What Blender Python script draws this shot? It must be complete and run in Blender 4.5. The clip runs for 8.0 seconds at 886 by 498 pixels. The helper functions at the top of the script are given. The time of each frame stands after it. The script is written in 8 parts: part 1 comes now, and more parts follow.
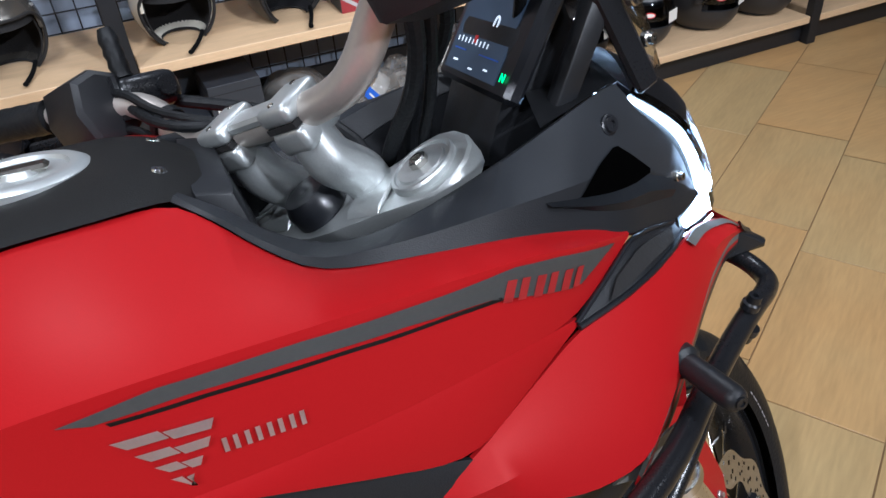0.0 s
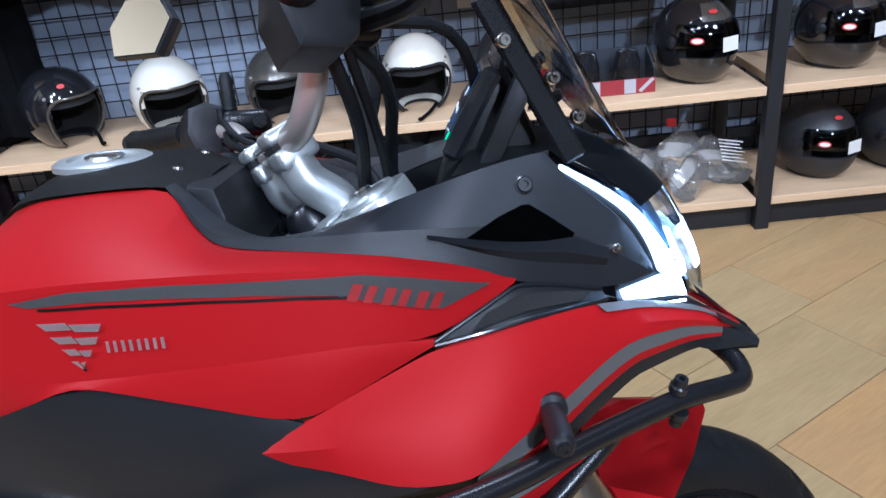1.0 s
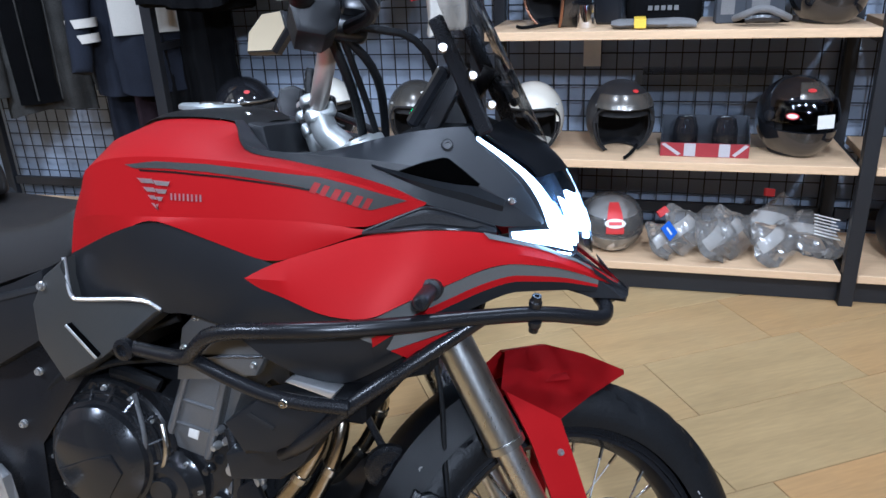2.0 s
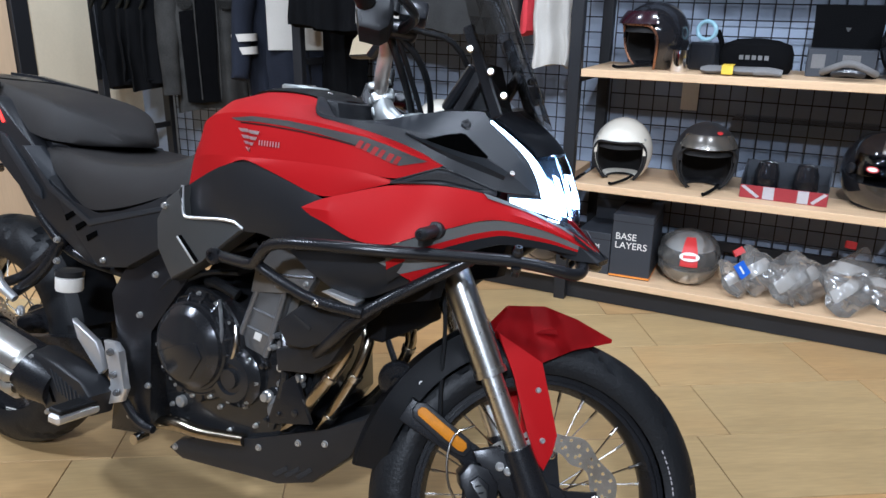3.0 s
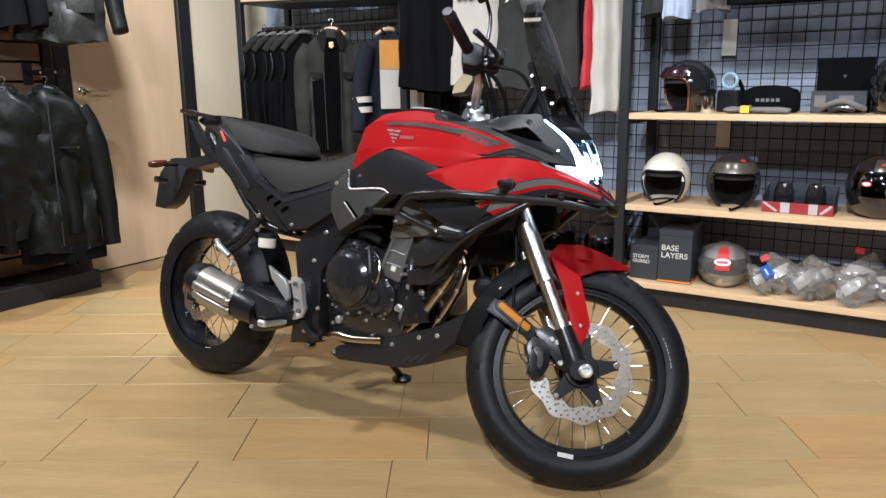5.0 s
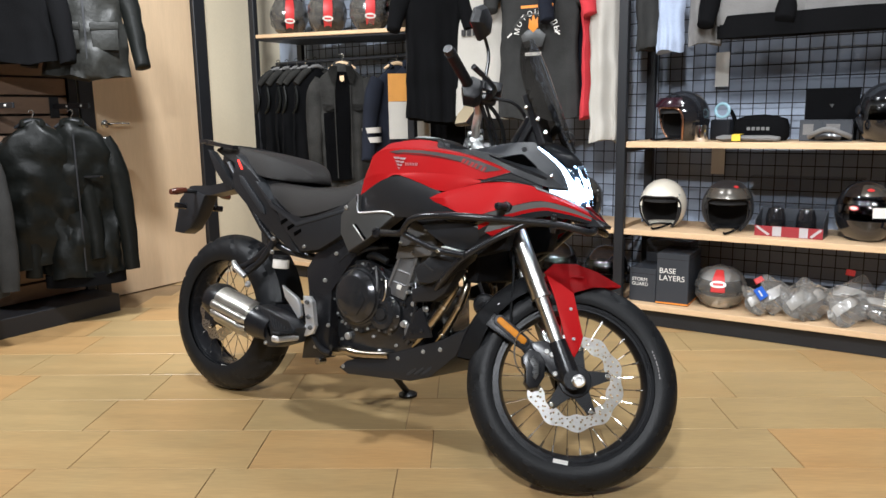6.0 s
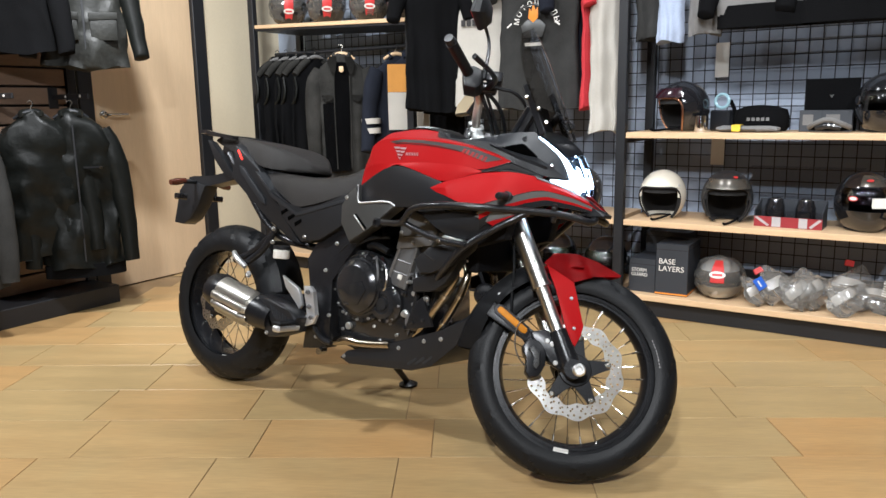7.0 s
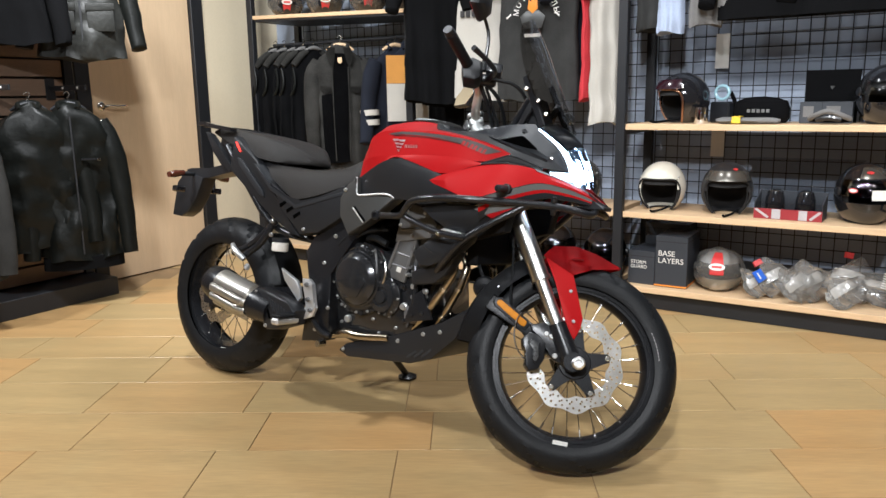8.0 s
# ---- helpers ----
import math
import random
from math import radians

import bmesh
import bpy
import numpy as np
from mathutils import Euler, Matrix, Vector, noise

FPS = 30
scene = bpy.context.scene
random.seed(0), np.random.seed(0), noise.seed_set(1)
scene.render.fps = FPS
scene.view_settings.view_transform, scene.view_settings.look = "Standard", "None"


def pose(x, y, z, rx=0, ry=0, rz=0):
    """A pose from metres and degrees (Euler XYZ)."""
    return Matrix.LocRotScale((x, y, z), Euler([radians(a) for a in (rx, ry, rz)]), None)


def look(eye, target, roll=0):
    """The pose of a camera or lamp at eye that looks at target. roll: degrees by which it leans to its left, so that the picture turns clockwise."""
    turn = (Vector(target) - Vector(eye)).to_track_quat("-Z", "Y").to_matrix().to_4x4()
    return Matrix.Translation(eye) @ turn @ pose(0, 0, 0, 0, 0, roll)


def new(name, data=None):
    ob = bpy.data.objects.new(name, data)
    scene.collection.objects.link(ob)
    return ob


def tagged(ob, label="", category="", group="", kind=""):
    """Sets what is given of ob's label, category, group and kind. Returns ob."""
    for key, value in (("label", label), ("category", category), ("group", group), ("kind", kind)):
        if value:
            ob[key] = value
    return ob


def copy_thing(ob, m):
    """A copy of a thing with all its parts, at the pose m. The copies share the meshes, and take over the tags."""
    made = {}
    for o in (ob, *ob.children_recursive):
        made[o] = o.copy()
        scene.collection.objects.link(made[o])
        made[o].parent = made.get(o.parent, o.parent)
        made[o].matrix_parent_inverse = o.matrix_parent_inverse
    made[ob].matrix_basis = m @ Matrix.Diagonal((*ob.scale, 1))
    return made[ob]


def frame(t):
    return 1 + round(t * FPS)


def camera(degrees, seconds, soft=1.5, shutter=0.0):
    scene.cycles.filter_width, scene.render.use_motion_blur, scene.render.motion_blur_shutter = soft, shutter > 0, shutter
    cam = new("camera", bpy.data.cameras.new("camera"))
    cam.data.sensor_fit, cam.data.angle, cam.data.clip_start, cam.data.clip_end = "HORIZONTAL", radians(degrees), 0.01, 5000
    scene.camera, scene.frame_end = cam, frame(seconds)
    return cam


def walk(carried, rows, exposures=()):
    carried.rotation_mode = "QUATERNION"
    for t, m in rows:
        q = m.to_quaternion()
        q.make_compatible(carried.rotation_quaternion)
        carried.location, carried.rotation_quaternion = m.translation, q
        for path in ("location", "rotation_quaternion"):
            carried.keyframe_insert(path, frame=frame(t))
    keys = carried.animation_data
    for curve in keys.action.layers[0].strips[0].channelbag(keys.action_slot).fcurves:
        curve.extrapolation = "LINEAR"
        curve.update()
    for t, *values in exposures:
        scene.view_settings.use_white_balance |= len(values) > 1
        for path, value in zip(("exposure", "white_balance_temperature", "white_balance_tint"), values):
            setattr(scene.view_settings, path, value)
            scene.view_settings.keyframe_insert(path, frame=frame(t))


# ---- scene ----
cam = camera(61.0, 8.0)
PATH = [
    (0, (0.837, 0.866, 1.301), (1.45, 2.357, 0.118), -4.7),
    (0.3, (0.898, 0.799, 1.294), (1.307, 2.431, 0.210), -5.9),
    (0.5, (0.957, 0.768, 1.288), (1.182, 2.461, 0.248), -7.3),
    (0.8, (1.05, 0.726, 1.286), (1.105, 2.481, 0.328), -6.8),
    (1, (1.11, 0.678, 1.289), (1.058, 2.45, 0.363), -6.5),
    (1.5, (1.279, 0.473, 1.28), (0.986, 2.27, 0.451), -4.9),
    (1.7, (1.342, 0.403, 1.275), (0.971, 2.2, 0.479), -3.9),
    (2.8, (1.644, 0.198, 1.237), (0.863, 1.921, 0.589), 0.4),
    (3, (1.714, 0.113, 1.223), (0.881, 1.818, 0.592), 0.9),
    (3.5, (1.845, -0.084, 1.212), (0.913, 1.588, 0.633), 1.1),
    (4, (1.932, -0.297, 1.192), (0.934, 1.353, 0.662), 0.6),
    (4.2, (1.947, -0.384, 1.18), (0.944, 1.271, 0.674), 0.2),
    (5.3, (2.188, -0.684, 1.115), (1.119, 0.959, 0.721), -0.9),
    (5.5, (2.217, -0.714, 1.118), (1.139, 0.93, 0.749), -1.0),
    (6, (2.221, -0.747, 1.121), (1.14, 0.899, 0.771), -0.9),
    (6.5, (2.219, -0.753, 1.12), (1.141, 0.893, 0.763), -0.8),
    (7, (2.218, -0.755, 1.115), (1.142, 0.89, 0.744), -0.9),
    (7.5, (2.214, -0.752, 1.117), (1.14, 0.891, 0.732), -0.8),
    (8, (2.213, -0.748, 1.118), (1.141, 0.895, 0.724), -0.9),
]
walk(cam, [(t, look(eye, target, roll)) for t, eye, target, roll in PATH], [(0, -0.14, 5450, 10), (0.5, -0.11, 5150, 10), (1.0, -0.03, 4850, 11), (1.5, -0.03, 4850, 10), (3.5, 0.0, 5400, 9), (5.5, 0.1, 5850, 8), (8, 0.15, 5950, 8)])

# ---- world and lamps ----
world = bpy.data.worlds.new("World")
scene.world = world
world.use_nodes = True
world.node_tree.nodes["Background"].inputs[0].default_value = (0.55, 0.62, 0.75, 1)
world.node_tree.nodes["Background"].inputs[1].default_value = 0.05


def lamp(name, x, y, z, watts, size, colour, target=None, spread=150):
    data = bpy.data.lights.new(name, "AREA")
    data.shape, data.size, data.energy, data.color = "DISK", size, watts, colour
    data.spread = radians(spread)
    ob = new(name, data)
    ob.matrix_world = look((x, y, z), target or (x, y + 0.001, 0))
    return ob


WARM = (1.0, 0.965, 0.925)
CEILING = 3.0
# x, y, watts, the spot that each is turned to, spread of its beam
LAMPS = [
    (-0.9, 0.6, 13, (-1.2, 3.4, 0.9), 100), (0.4, 0.4, 9, (0.4, 3.4, 0.6), 90), (1.7, 0.4, 17, (1.6, 3.4, 0.7), 90), (3.2, 0.4, 17, (2.7, 3.4, 0.7), 90),
    (-0.4, 1.1, 44, (-2.1, 2.0, 1.2), 120), (0.3, 2.3, 13, (0.3, 1.9, 0), 150), (1.7, 2.3, 12, (1.7, 1.9, 0), 150), (3.8, 0.2, 8, (3.8, 0.8, 0), 150),
    (-1.1, -0.2, 36, (-0.2, 0.5, 0.0), 130), (2.4, -2.0, 66, (0.9, 0.6, 0.1), 120),
]
for lx, ly, watts, spot, beam in LAMPS:
    lamp("ceiling_spot_light", lx, ly, CEILING - 0.06, watts, 0.22, WARM, spot, beam)

# ---- materials ----


def material(name, colour, rough=0.5, metal=0.0, vary=0.12, scale=6.0, fine=60.0, bump=0.08, coat=0.0, stretch=(1, 1, 1), island=0.0, obj=0.0, spec=0.5, coords="Object"):
    m = bpy.data.materials.new(name)
    m.use_nodes = True
    nt = m.node_tree
    n, l = nt.nodes, nt.links
    b = n["Principled BSDF"]
    b.inputs["Metallic"].default_value = metal
    b.inputs["Coat Weight"].default_value = coat
    b.inputs["Specular IOR Level"].default_value = spec
    tc, mp = n.new("ShaderNodeTexCoord"), n.new("ShaderNodeMapping")
    l.new(tc.outputs[coords], mp.inputs[0])
    mp.inputs["Scale"].default_value = stretch
    big, small = n.new("ShaderNodeTexNoise"), n.new("ShaderNodeTexNoise")
    for tex, s in ((big, scale), (small, fine)):
        tex.inputs["Scale"].default_value = s
        tex.inputs["Detail"].default_value = 4
        l.new(mp.outputs[0], tex.inputs[0])
    mix = n.new("ShaderNodeMix")
    mix.data_type = "FLOAT"
    mix.inputs[0].default_value = 0.45
    l.new(big.outputs[0], mix.inputs[2])
    l.new(small.outputs[0], mix.inputs[3])
    value = mix.outputs[0]
    for amount, kind in ((island, "ShaderNodeNewGeometry"), (obj, "ShaderNodeObjectInfo")):
        if amount:
            src, add = n.new(kind), n.new("ShaderNodeMath")
            add.operation = "MULTIPLY_ADD"
            add.inputs[1].default_value = amount
            l.new(src.outputs["Random Per Island" if kind.endswith("Geometry") else "Random"], add.inputs[0])
            l.new(value, add.inputs[2])
            value = add.outputs[0]
    ramp = n.new("ShaderNodeMapRange")
    ramp.inputs["From Min"].default_value, ramp.inputs["From Max"].default_value = 0.3, 0.7 + island + obj
    ramp.inputs["To Min"].default_value, ramp.inputs["To Max"].default_value = 1 - vary, 1 + vary
    l.new(value, ramp.inputs[0])
    tint = n.new("ShaderNodeVectorMath")
    tint.operation = "SCALE"
    tint.inputs[0].default_value = colour
    l.new(ramp.outputs[0], tint.inputs["Scale"])
    l.new(tint.outputs[0], b.inputs["Base Color"])
    rr = n.new("ShaderNodeMapRange")
    rr.inputs["To Min"].default_value, rr.inputs["To Max"].default_value = max(rough - 0.09, 0.02), min(rough + 0.09, 1)
    l.new(mix.outputs[0], rr.inputs[0])
    l.new(rr.outputs[0], b.inputs["Roughness"])
    if bump:
        bp = n.new("ShaderNodeBump")
        bp.inputs["Strength"].default_value = bump
        bp.inputs["Distance"].default_value = 0.004
        l.new(small.outputs[0], bp.inputs["Height"])
        l.new(bp.outputs[0], b.inputs["Normal"])
    return m


def glowing(name, colour, strength):
    m = bpy.data.materials.new(name)
    m.use_nodes = True
    b = m.node_tree.nodes["Principled BSDF"]
    b.inputs["Base Color"].default_value = (*colour, 1)
    b.inputs["Emission Color"].default_value = (*colour, 1)
    b.inputs["Emission Strength"].default_value = strength
    return m


def glassy(name, colour, rough=0.03, alpha=0.35):
    """Thin clear or smoked plastic: part mirror, part see-through."""
    m = bpy.data.materials.new(name)
    m.use_nodes = True
    nt = m.node_tree
    n, l = nt.nodes, nt.links
    n.remove(n["Principled BSDF"])
    clear, gloss, mix = n.new("ShaderNodeBsdfTransparent"), n.new("ShaderNodeBsdfGlossy"), n.new("ShaderNodeMixShader")
    clear.inputs[0].default_value = (*colour, 1)
    gloss.inputs["Roughness"].default_value = rough
    fres = n.new("ShaderNodeFresnel")
    fres.inputs[0].default_value = 1.0 + alpha
    l.new(fres.outputs[0], mix.inputs[0])
    l.new(clear.outputs[0], mix.inputs[1])
    l.new(gloss.outputs[0], mix.inputs[2])
    l.new(mix.outputs[0], n["Material Output"].inputs[0])
    return m


RED = material("red_satin_paint", (0.37, 0.0075, 0.0095), 0.43, 0.0, 0.06, 3, 900, 0.03, spec=0.30)
RED.node_tree.nodes["Principled BSDF"].inputs["Specular Tint"].default_value = (1.0, 0.30, 0.28, 1)
RED_TEXTILE = material("red_cloth", (0.5, 0.03, 0.04), 0.9, 0, 0.2, 8, 200, 0.3)
BLACK_PLASTIC = material("black_grained_plastic", (0.0155, 0.0163, 0.0185), 0.38, 0, 0.15, 5, 900, 0.12, spec=0.32)
DARK_PLASTIC = material("dark_grey_plastic", (0.022, 0.0245, 0.029), 0.40, 0, 0.12, 5, 900, 0.08, spec=0.45)
GLOSS_BLACK = material("gloss_black_plastic", (0.012, 0.013, 0.016), 0.30, 0, 0.1, 5, 200, 0.0, coat=0.15)
GREY_DECAL = material("grey_decal", (0.12, 0.122, 0.118), 0.4, 0.0, 0.08, 6, 300, 0.02)
BLACK_DECAL = material("black_decal", (0.014, 0.012, 0.012), 0.4, 0.0, 0.08, 6, 300, 0.0)
GREY_PLATE = material("grey_painted_plate", (0.060, 0.061, 0.060), 0.36, 0.25, 0.08, 6, 300, 0.03)
RUBBER = material("tyre_rubber", (0.0085, 0.0092, 0.0105), 0.46, 0, 0.25, 8, 180, 0.25, spec=0.24)
BLACK_METAL = material("black_powder_coat", (0.013, 0.0136, 0.016), 0.28, 0.2, 0.1, 6, 500, 0.05)
ENGINE_BLACK = material("black_engine_casting", (0.030, 0.031, 0.034), 0.17, 0.45, 0.15, 8, 400, 0.06, coat=0.3)
ENGINE_GREY = material("grey_engine_casting", (0.17, 0.172, 0.175), 0.34, 0.5, 0.15, 8, 400, 0.15)
SILVER = material("satin_anodised_aluminium", (0.80, 0.81, 0.82), 0.36, 0.8, 0.06, 6, 400, 0.04)
BAR_ALU = material("champagne_handlebar", (0.58, 0.53, 0.48), 0.38, 0.6, 0.06, 6, 300, 0.02)
CHROME = material("chrome", (0.75, 0.75, 0.76), 0.10, 1.0, 0.03, 6, 300, 0.0)
YOKE = material("bead_blasted_aluminium", (0.56, 0.585, 0.58), 0.38, 0.7, 0.08, 9, 500, 0.06)
CORE_BLACK = material("matt_black_core", (0.007, 0.007, 0.008), 0.75, 0, 0.15, 8, 300, 0.1, spec=0.12)
COVER_GREY = material("worn_grey_cover_plastic", (0.030, 0.0295, 0.029), 0.46, 0, 0.14, 5, 900, 0.12, spec=0.3)
# near-black colour that stands for the shade inside vents, slots and the intake
OPENING_SHADE = material("painted_opening_shade", (0.002, 0.002, 0.002), 0.95, 0, 0.0, 5, 50, 0.0, spec=0.0)
STEEL = material("brushed_steel", (0.58, 0.56, 0.52), 0.24, 1.0, 0.08, 6, 260, 0.04)
CAN_STEEL = material("polished_shield_steel", (0.80, 0.78, 0.73), 0.33, 0.85, 0.06, 6, 260, 0.03)
HEADER_STEEL = material("heat_tinted_steel", (0.42, 0.37, 0.29), 0.22, 1.0, 0.25, 10, 120, 0.04)
SEAT_CLOTH = material("seat_vinyl", (0.020, 0.0182, 0.0172), 0.50, 0, 0.2, 10, 900, 0.3, spec=0.28)
DRL = glowing("daytime_light", (0.62, 0.80, 1.0), 14.0)
LOW_BEAM = glowing("low_beam", (0.72, 0.86, 1.0), 22.0)
HEAD_GLASS = glassy("headlamp_lens", (0.86, 0.92, 0.98), 0.04, 0.30)
SMOKE = glassy("smoked_screen", (0.56, 0.54, 0.52), 0.04, 0.50)
CLEAR = glassy("clear_film", (0.90, 0.91, 0.92), 0.16, 0.28)
FORK_STEEL = material("satin_fork_tube", (0.60, 0.60, 0.58), 0.28, 1.0, 0.05, 6, 260, 0.03, stretch=(1, 1, 0.2))
BRIGHT_STEEL = material("bright_disc_steel", (0.80, 0.80, 0.79), 0.30, 1.0, 0.12, 14, 260, 0.10)


def frosted(name, white, gloss):
    """Crumpled polythene: mostly see-through, with a milky share and a wet sheen."""
    m = glassy(name, (0.96, 0.97, 0.98), 0.14, gloss)
    n, l = m.node_tree.nodes, m.node_tree.links
    milk, mix = n.new("ShaderNodeBsdfDiffuse"), n.new("ShaderNodeMixShader")
    milk.inputs[0].default_value = (0.74, 0.70, 0.64, 1)
    mix.inputs[0].default_value = white
    out = n["Material Output"]
    l.new(out.inputs[0].links[0].from_socket, mix.inputs[1])
    l.new(milk.outputs[0], mix.inputs[2])
    l.new(mix.outputs[0], out.inputs[0])
    return m


POLYBAG = frosted("milky_polybag", 0.36, 0.5)
THIN_FILM = frosted("clear_polybag", 0.10, 0.55)
WASHED_DENIM = material("washed_black_denim", (0.027, 0.0262, 0.0242), 0.9, 0, 0.6, 9, 260, 0.6, spec=0.12)
BOLT = material("zinc_bolt", (0.48, 0.48, 0.47), 0.30, 0.7, 0.05, 6, 300, 0.02)
CARD_GREY = material("pale_card", (0.42, 0.40, 0.41), 0.6, 0, 0.08, 6, 100, 0.0)
VISOR_BLUE = material("pale_blue_plastic", (0.30, 0.48, 0.56), 0.25, 0, 0.1, 6, 100, 0.0, coat=0.4)
CARTON_RED = material("dull_red_carton", (0.27, 0.022, 0.028), 0.5, 0, 0.08, 5, 100, 0.0)
BOWL = material("lamp_reflector", (0.55, 0.62, 0.72), 0.16, 0.9, 0.1, 12, 90, 0.1)
VISOR = glassy("clear_visor", (0.55, 0.57, 0.6), 0.05, 0.5)
AMBER = material("amber_reflector", (0.52, 0.19, 0.003), 0.5, 0, 0.2, 60, 400, 0.2, spec=0.25)
TAIL_RED = glowing("tail_lamp", (1.0, 0.03, 0.02), 3.0)
RED_LENS = material("dark_red_lens", (0.085, 0.022, 0.012), 0.2, 0, 0.1, 20, 300, 0.0, coat=0.5)
MIRROR = material("mirror_glass", (0.62, 0.58, 0.52), 0.0, 1.0, 0.0, 5, 5, 0.0)
SCREEN = glowing("dash_screen", (0.03, 0.045, 0.07), 0.6)
DASH_WHITE = glowing("dash_digits", (0.8, 0.85, 0.9), 1.0)
DASH_GREEN = glowing("neutral_lamp", (0.05, 1.0, 0.25), 2.0)
WALL_GREY = material("blue_grey_wall", (0.30, 0.345, 0.43), 0.75, 0, 0.06, 2, 60, 0.04)
WALL_BROWN = material("taupe_wall", (0.42, 0.36, 0.29), 0.7, 0, 0.08, 2, 80, 0.05)
WALL_CREAM = material("cream_wall", (0.67, 0.585, 0.425), 0.7, 0, 0.05, 2, 80, 0.05)
CEIL = material("dark_ceiling", (0.10, 0.10, 0.105), 0.8, 0, 0.08, 2, 60, 0.05)
DOOR_WOOD = material("pale_oak_door", (0.60, 0.445, 0.285), 0.45, 0, 0.08, 3, 25, 0.04, stretch=(6, 6, 0.5))
PINE = material("pale_pine_board", (0.66, 0.46, 0.27), 0.5, 0, 0.12, 4, 30, 0.06, stretch=(1, 9, 9))
RACK_BLACK = material("black_rack_steel", (0.016, 0.017, 0.020), 0.46, 0.2, 0.12, 5, 200, 0.06)
WIRE = material("black_wire", (0.012, 0.012, 0.014), 0.5, 0.2, 0.1, 5, 200, 0.0)


def tile_material(name, source, output):
    """Wood-look ceramic: two browns mixed tile by tile, with streaks along the tile and clouds of wear."""
    m = material(name, (0.44, 0.32, 0.19), 0.36, 0, 0.16, 2.2, 18, 0.05, stretch=(0.7, 6, 1))
    nt = m.node_tree
    n, l = nt.nodes, nt.links
    rnd, cloud, mix, tint = n.new(source), n.new("ShaderNodeTexNoise"), n.new("ShaderNodeMath"), n.new("ShaderNodeMix")
    tc = n.new("ShaderNodeNewGeometry")
    l.new(tc.outputs["Position"], cloud.inputs[0])
    cloud.inputs["Scale"].default_value, cloud.inputs["Detail"].default_value = 3.2, 5
    mix.operation = "MULTIPLY_ADD"
    mix.inputs[1].default_value = 0.85
    l.new(rnd.outputs[output], mix.inputs[0])
    l.new(cloud.outputs[0], mix.inputs[2])
    tint.data_type = "RGBA"
    tint.inputs["A"].default_value, tint.inputs["B"].default_value = (0.485, 0.285, 0.115, 1), (0.425, 0.300, 0.140, 1)
    ramp = n.new("ShaderNodeMapRange")
    ramp.inputs["From Min"].default_value, ramp.inputs["From Max"].default_value = 0.35, 1.25
    l.new(mix.outputs[0], ramp.inputs[0])
    l.new(ramp.outputs[0], tint.inputs["Factor"])
    scale = [k for k in n if k.bl_idname == "ShaderNodeVectorMath"][0]
    l.new(tint.outputs["Result"], scale.inputs[0])
    return m


TILE = tile_material("wood_look_tile", "ShaderNodeObjectInfo", "Random")
TILE_FAR = tile_material("wood_look_tile_far", "ShaderNodeNewGeometry", "Random Per Island")
GROUT = material("tile_joint", (0.29, 0.19, 0.095), 0.85, 0, 0.2, 6, 90, 0.1)
SLAT = material("brown_slat_board", (0.22, 0.145, 0.10), 0.55, 0, 0.2, 3, 40, 0.06, stretch=(1, 1, 8))
LEATHER = material("black_leather", (0.0045, 0.0052, 0.0046), 0.40, 0, 0.3, 9, 45, 0.35, spec=0.22)
WORN_LEATHER = material("worn_grey_leather", (0.019, 0.0195, 0.0175), 0.45, 0, 0.45, 7, 50, 0.5, spec=0.3)
DARK_CLOTH = material("black_cloth", (0.0036, 0.0037, 0.0042), 0.9, 0, 0.3, 7, 200, 0.5, spec=0.08)
NAVY_CLOTH = material("navy_cloth", (0.011, 0.013, 0.020), 0.9, 0, 0.3, 7, 200, 0.4, spec=0.15)
PLUM_CLOTH = material("plum_cloth", (0.014, 0.008, 0.011), 0.9, 0, 0.3, 7, 200, 0.4, spec=0.15)
CHAR_CLOTH = material("charcoal_denim", (0.030, 0.030, 0.029), 0.85, 0, 0.35, 9, 260, 0.45, spec=0.2)
GREY_CLOTH = material("grey_cloth", (0.16, 0.155, 0.15), 0.85, 0, 0.2, 9, 260, 0.35)
WHITE_CLOTH = material("white_cloth", (0.44, 0.415, 0.37), 0.9, 0, 0.08, 7, 200, 0.3)
BLUE_CLOTH = material("pale_blue_denim", (0.36, 0.42, 0.55), 0.88, 0, 0.15, 9, 200, 0.3)
TAN_CLOTH = material("ochre_cloth", (0.55, 0.25, 0.05), 0.88, 0, 0.15, 9, 200, 0.3)
HELMET_BLACK = material("gloss_black_shell", (0.012, 0.012, 0.014), 0.10, 0, 0.1, 5, 200, 0.0, coat=0.8)
HELMET_MATT = material("matt_black_shell", (0.022, 0.022, 0.024), 0.42, 0, 0.1, 5, 300, 0.03)
HELMET_WHITE = material("cream_white_shell", (0.72, 0.68, 0.58), 0.16, 0, 0.05, 5, 200, 0.0, coat=0.6)
HELMET_SILVER = material("silver_shell", (0.52, 0.51, 0.49), 0.24, 0.4, 0.1, 5, 300, 0.0, coat=0.3)
HELMET_GREY = material("gunmetal_shell", (0.13, 0.12, 0.105), 0.26, 0.6, 0.1, 5, 300, 0.0, coat=0.3)
COPPER = material("copper_trim", (0.40, 0.20, 0.12), 0.28, 0.9, 0.1, 5, 200, 0.0)
# dark helmet lining; the same colour also stands for shade in slots and recesses
LINER_AND_SHADE = material("liner_and_recess_shade", (0.014, 0.013, 0.013), 0.95, 0, 0.2, 10, 200, 0.3)
PAPER = material("white_label", (0.75, 0.73, 0.68), 0.6, 0, 0.05, 5, 100, 0.0)
RED_PRINT = material("red_print", (0.55, 0.035, 0.035), 0.5, 0, 0.08, 5, 100, 0.0)
CARTON_BLACK = material("dark_carton", (0.030, 0.034, 0.042), 0.5, 0, 0.08, 4, 150, 0.05)
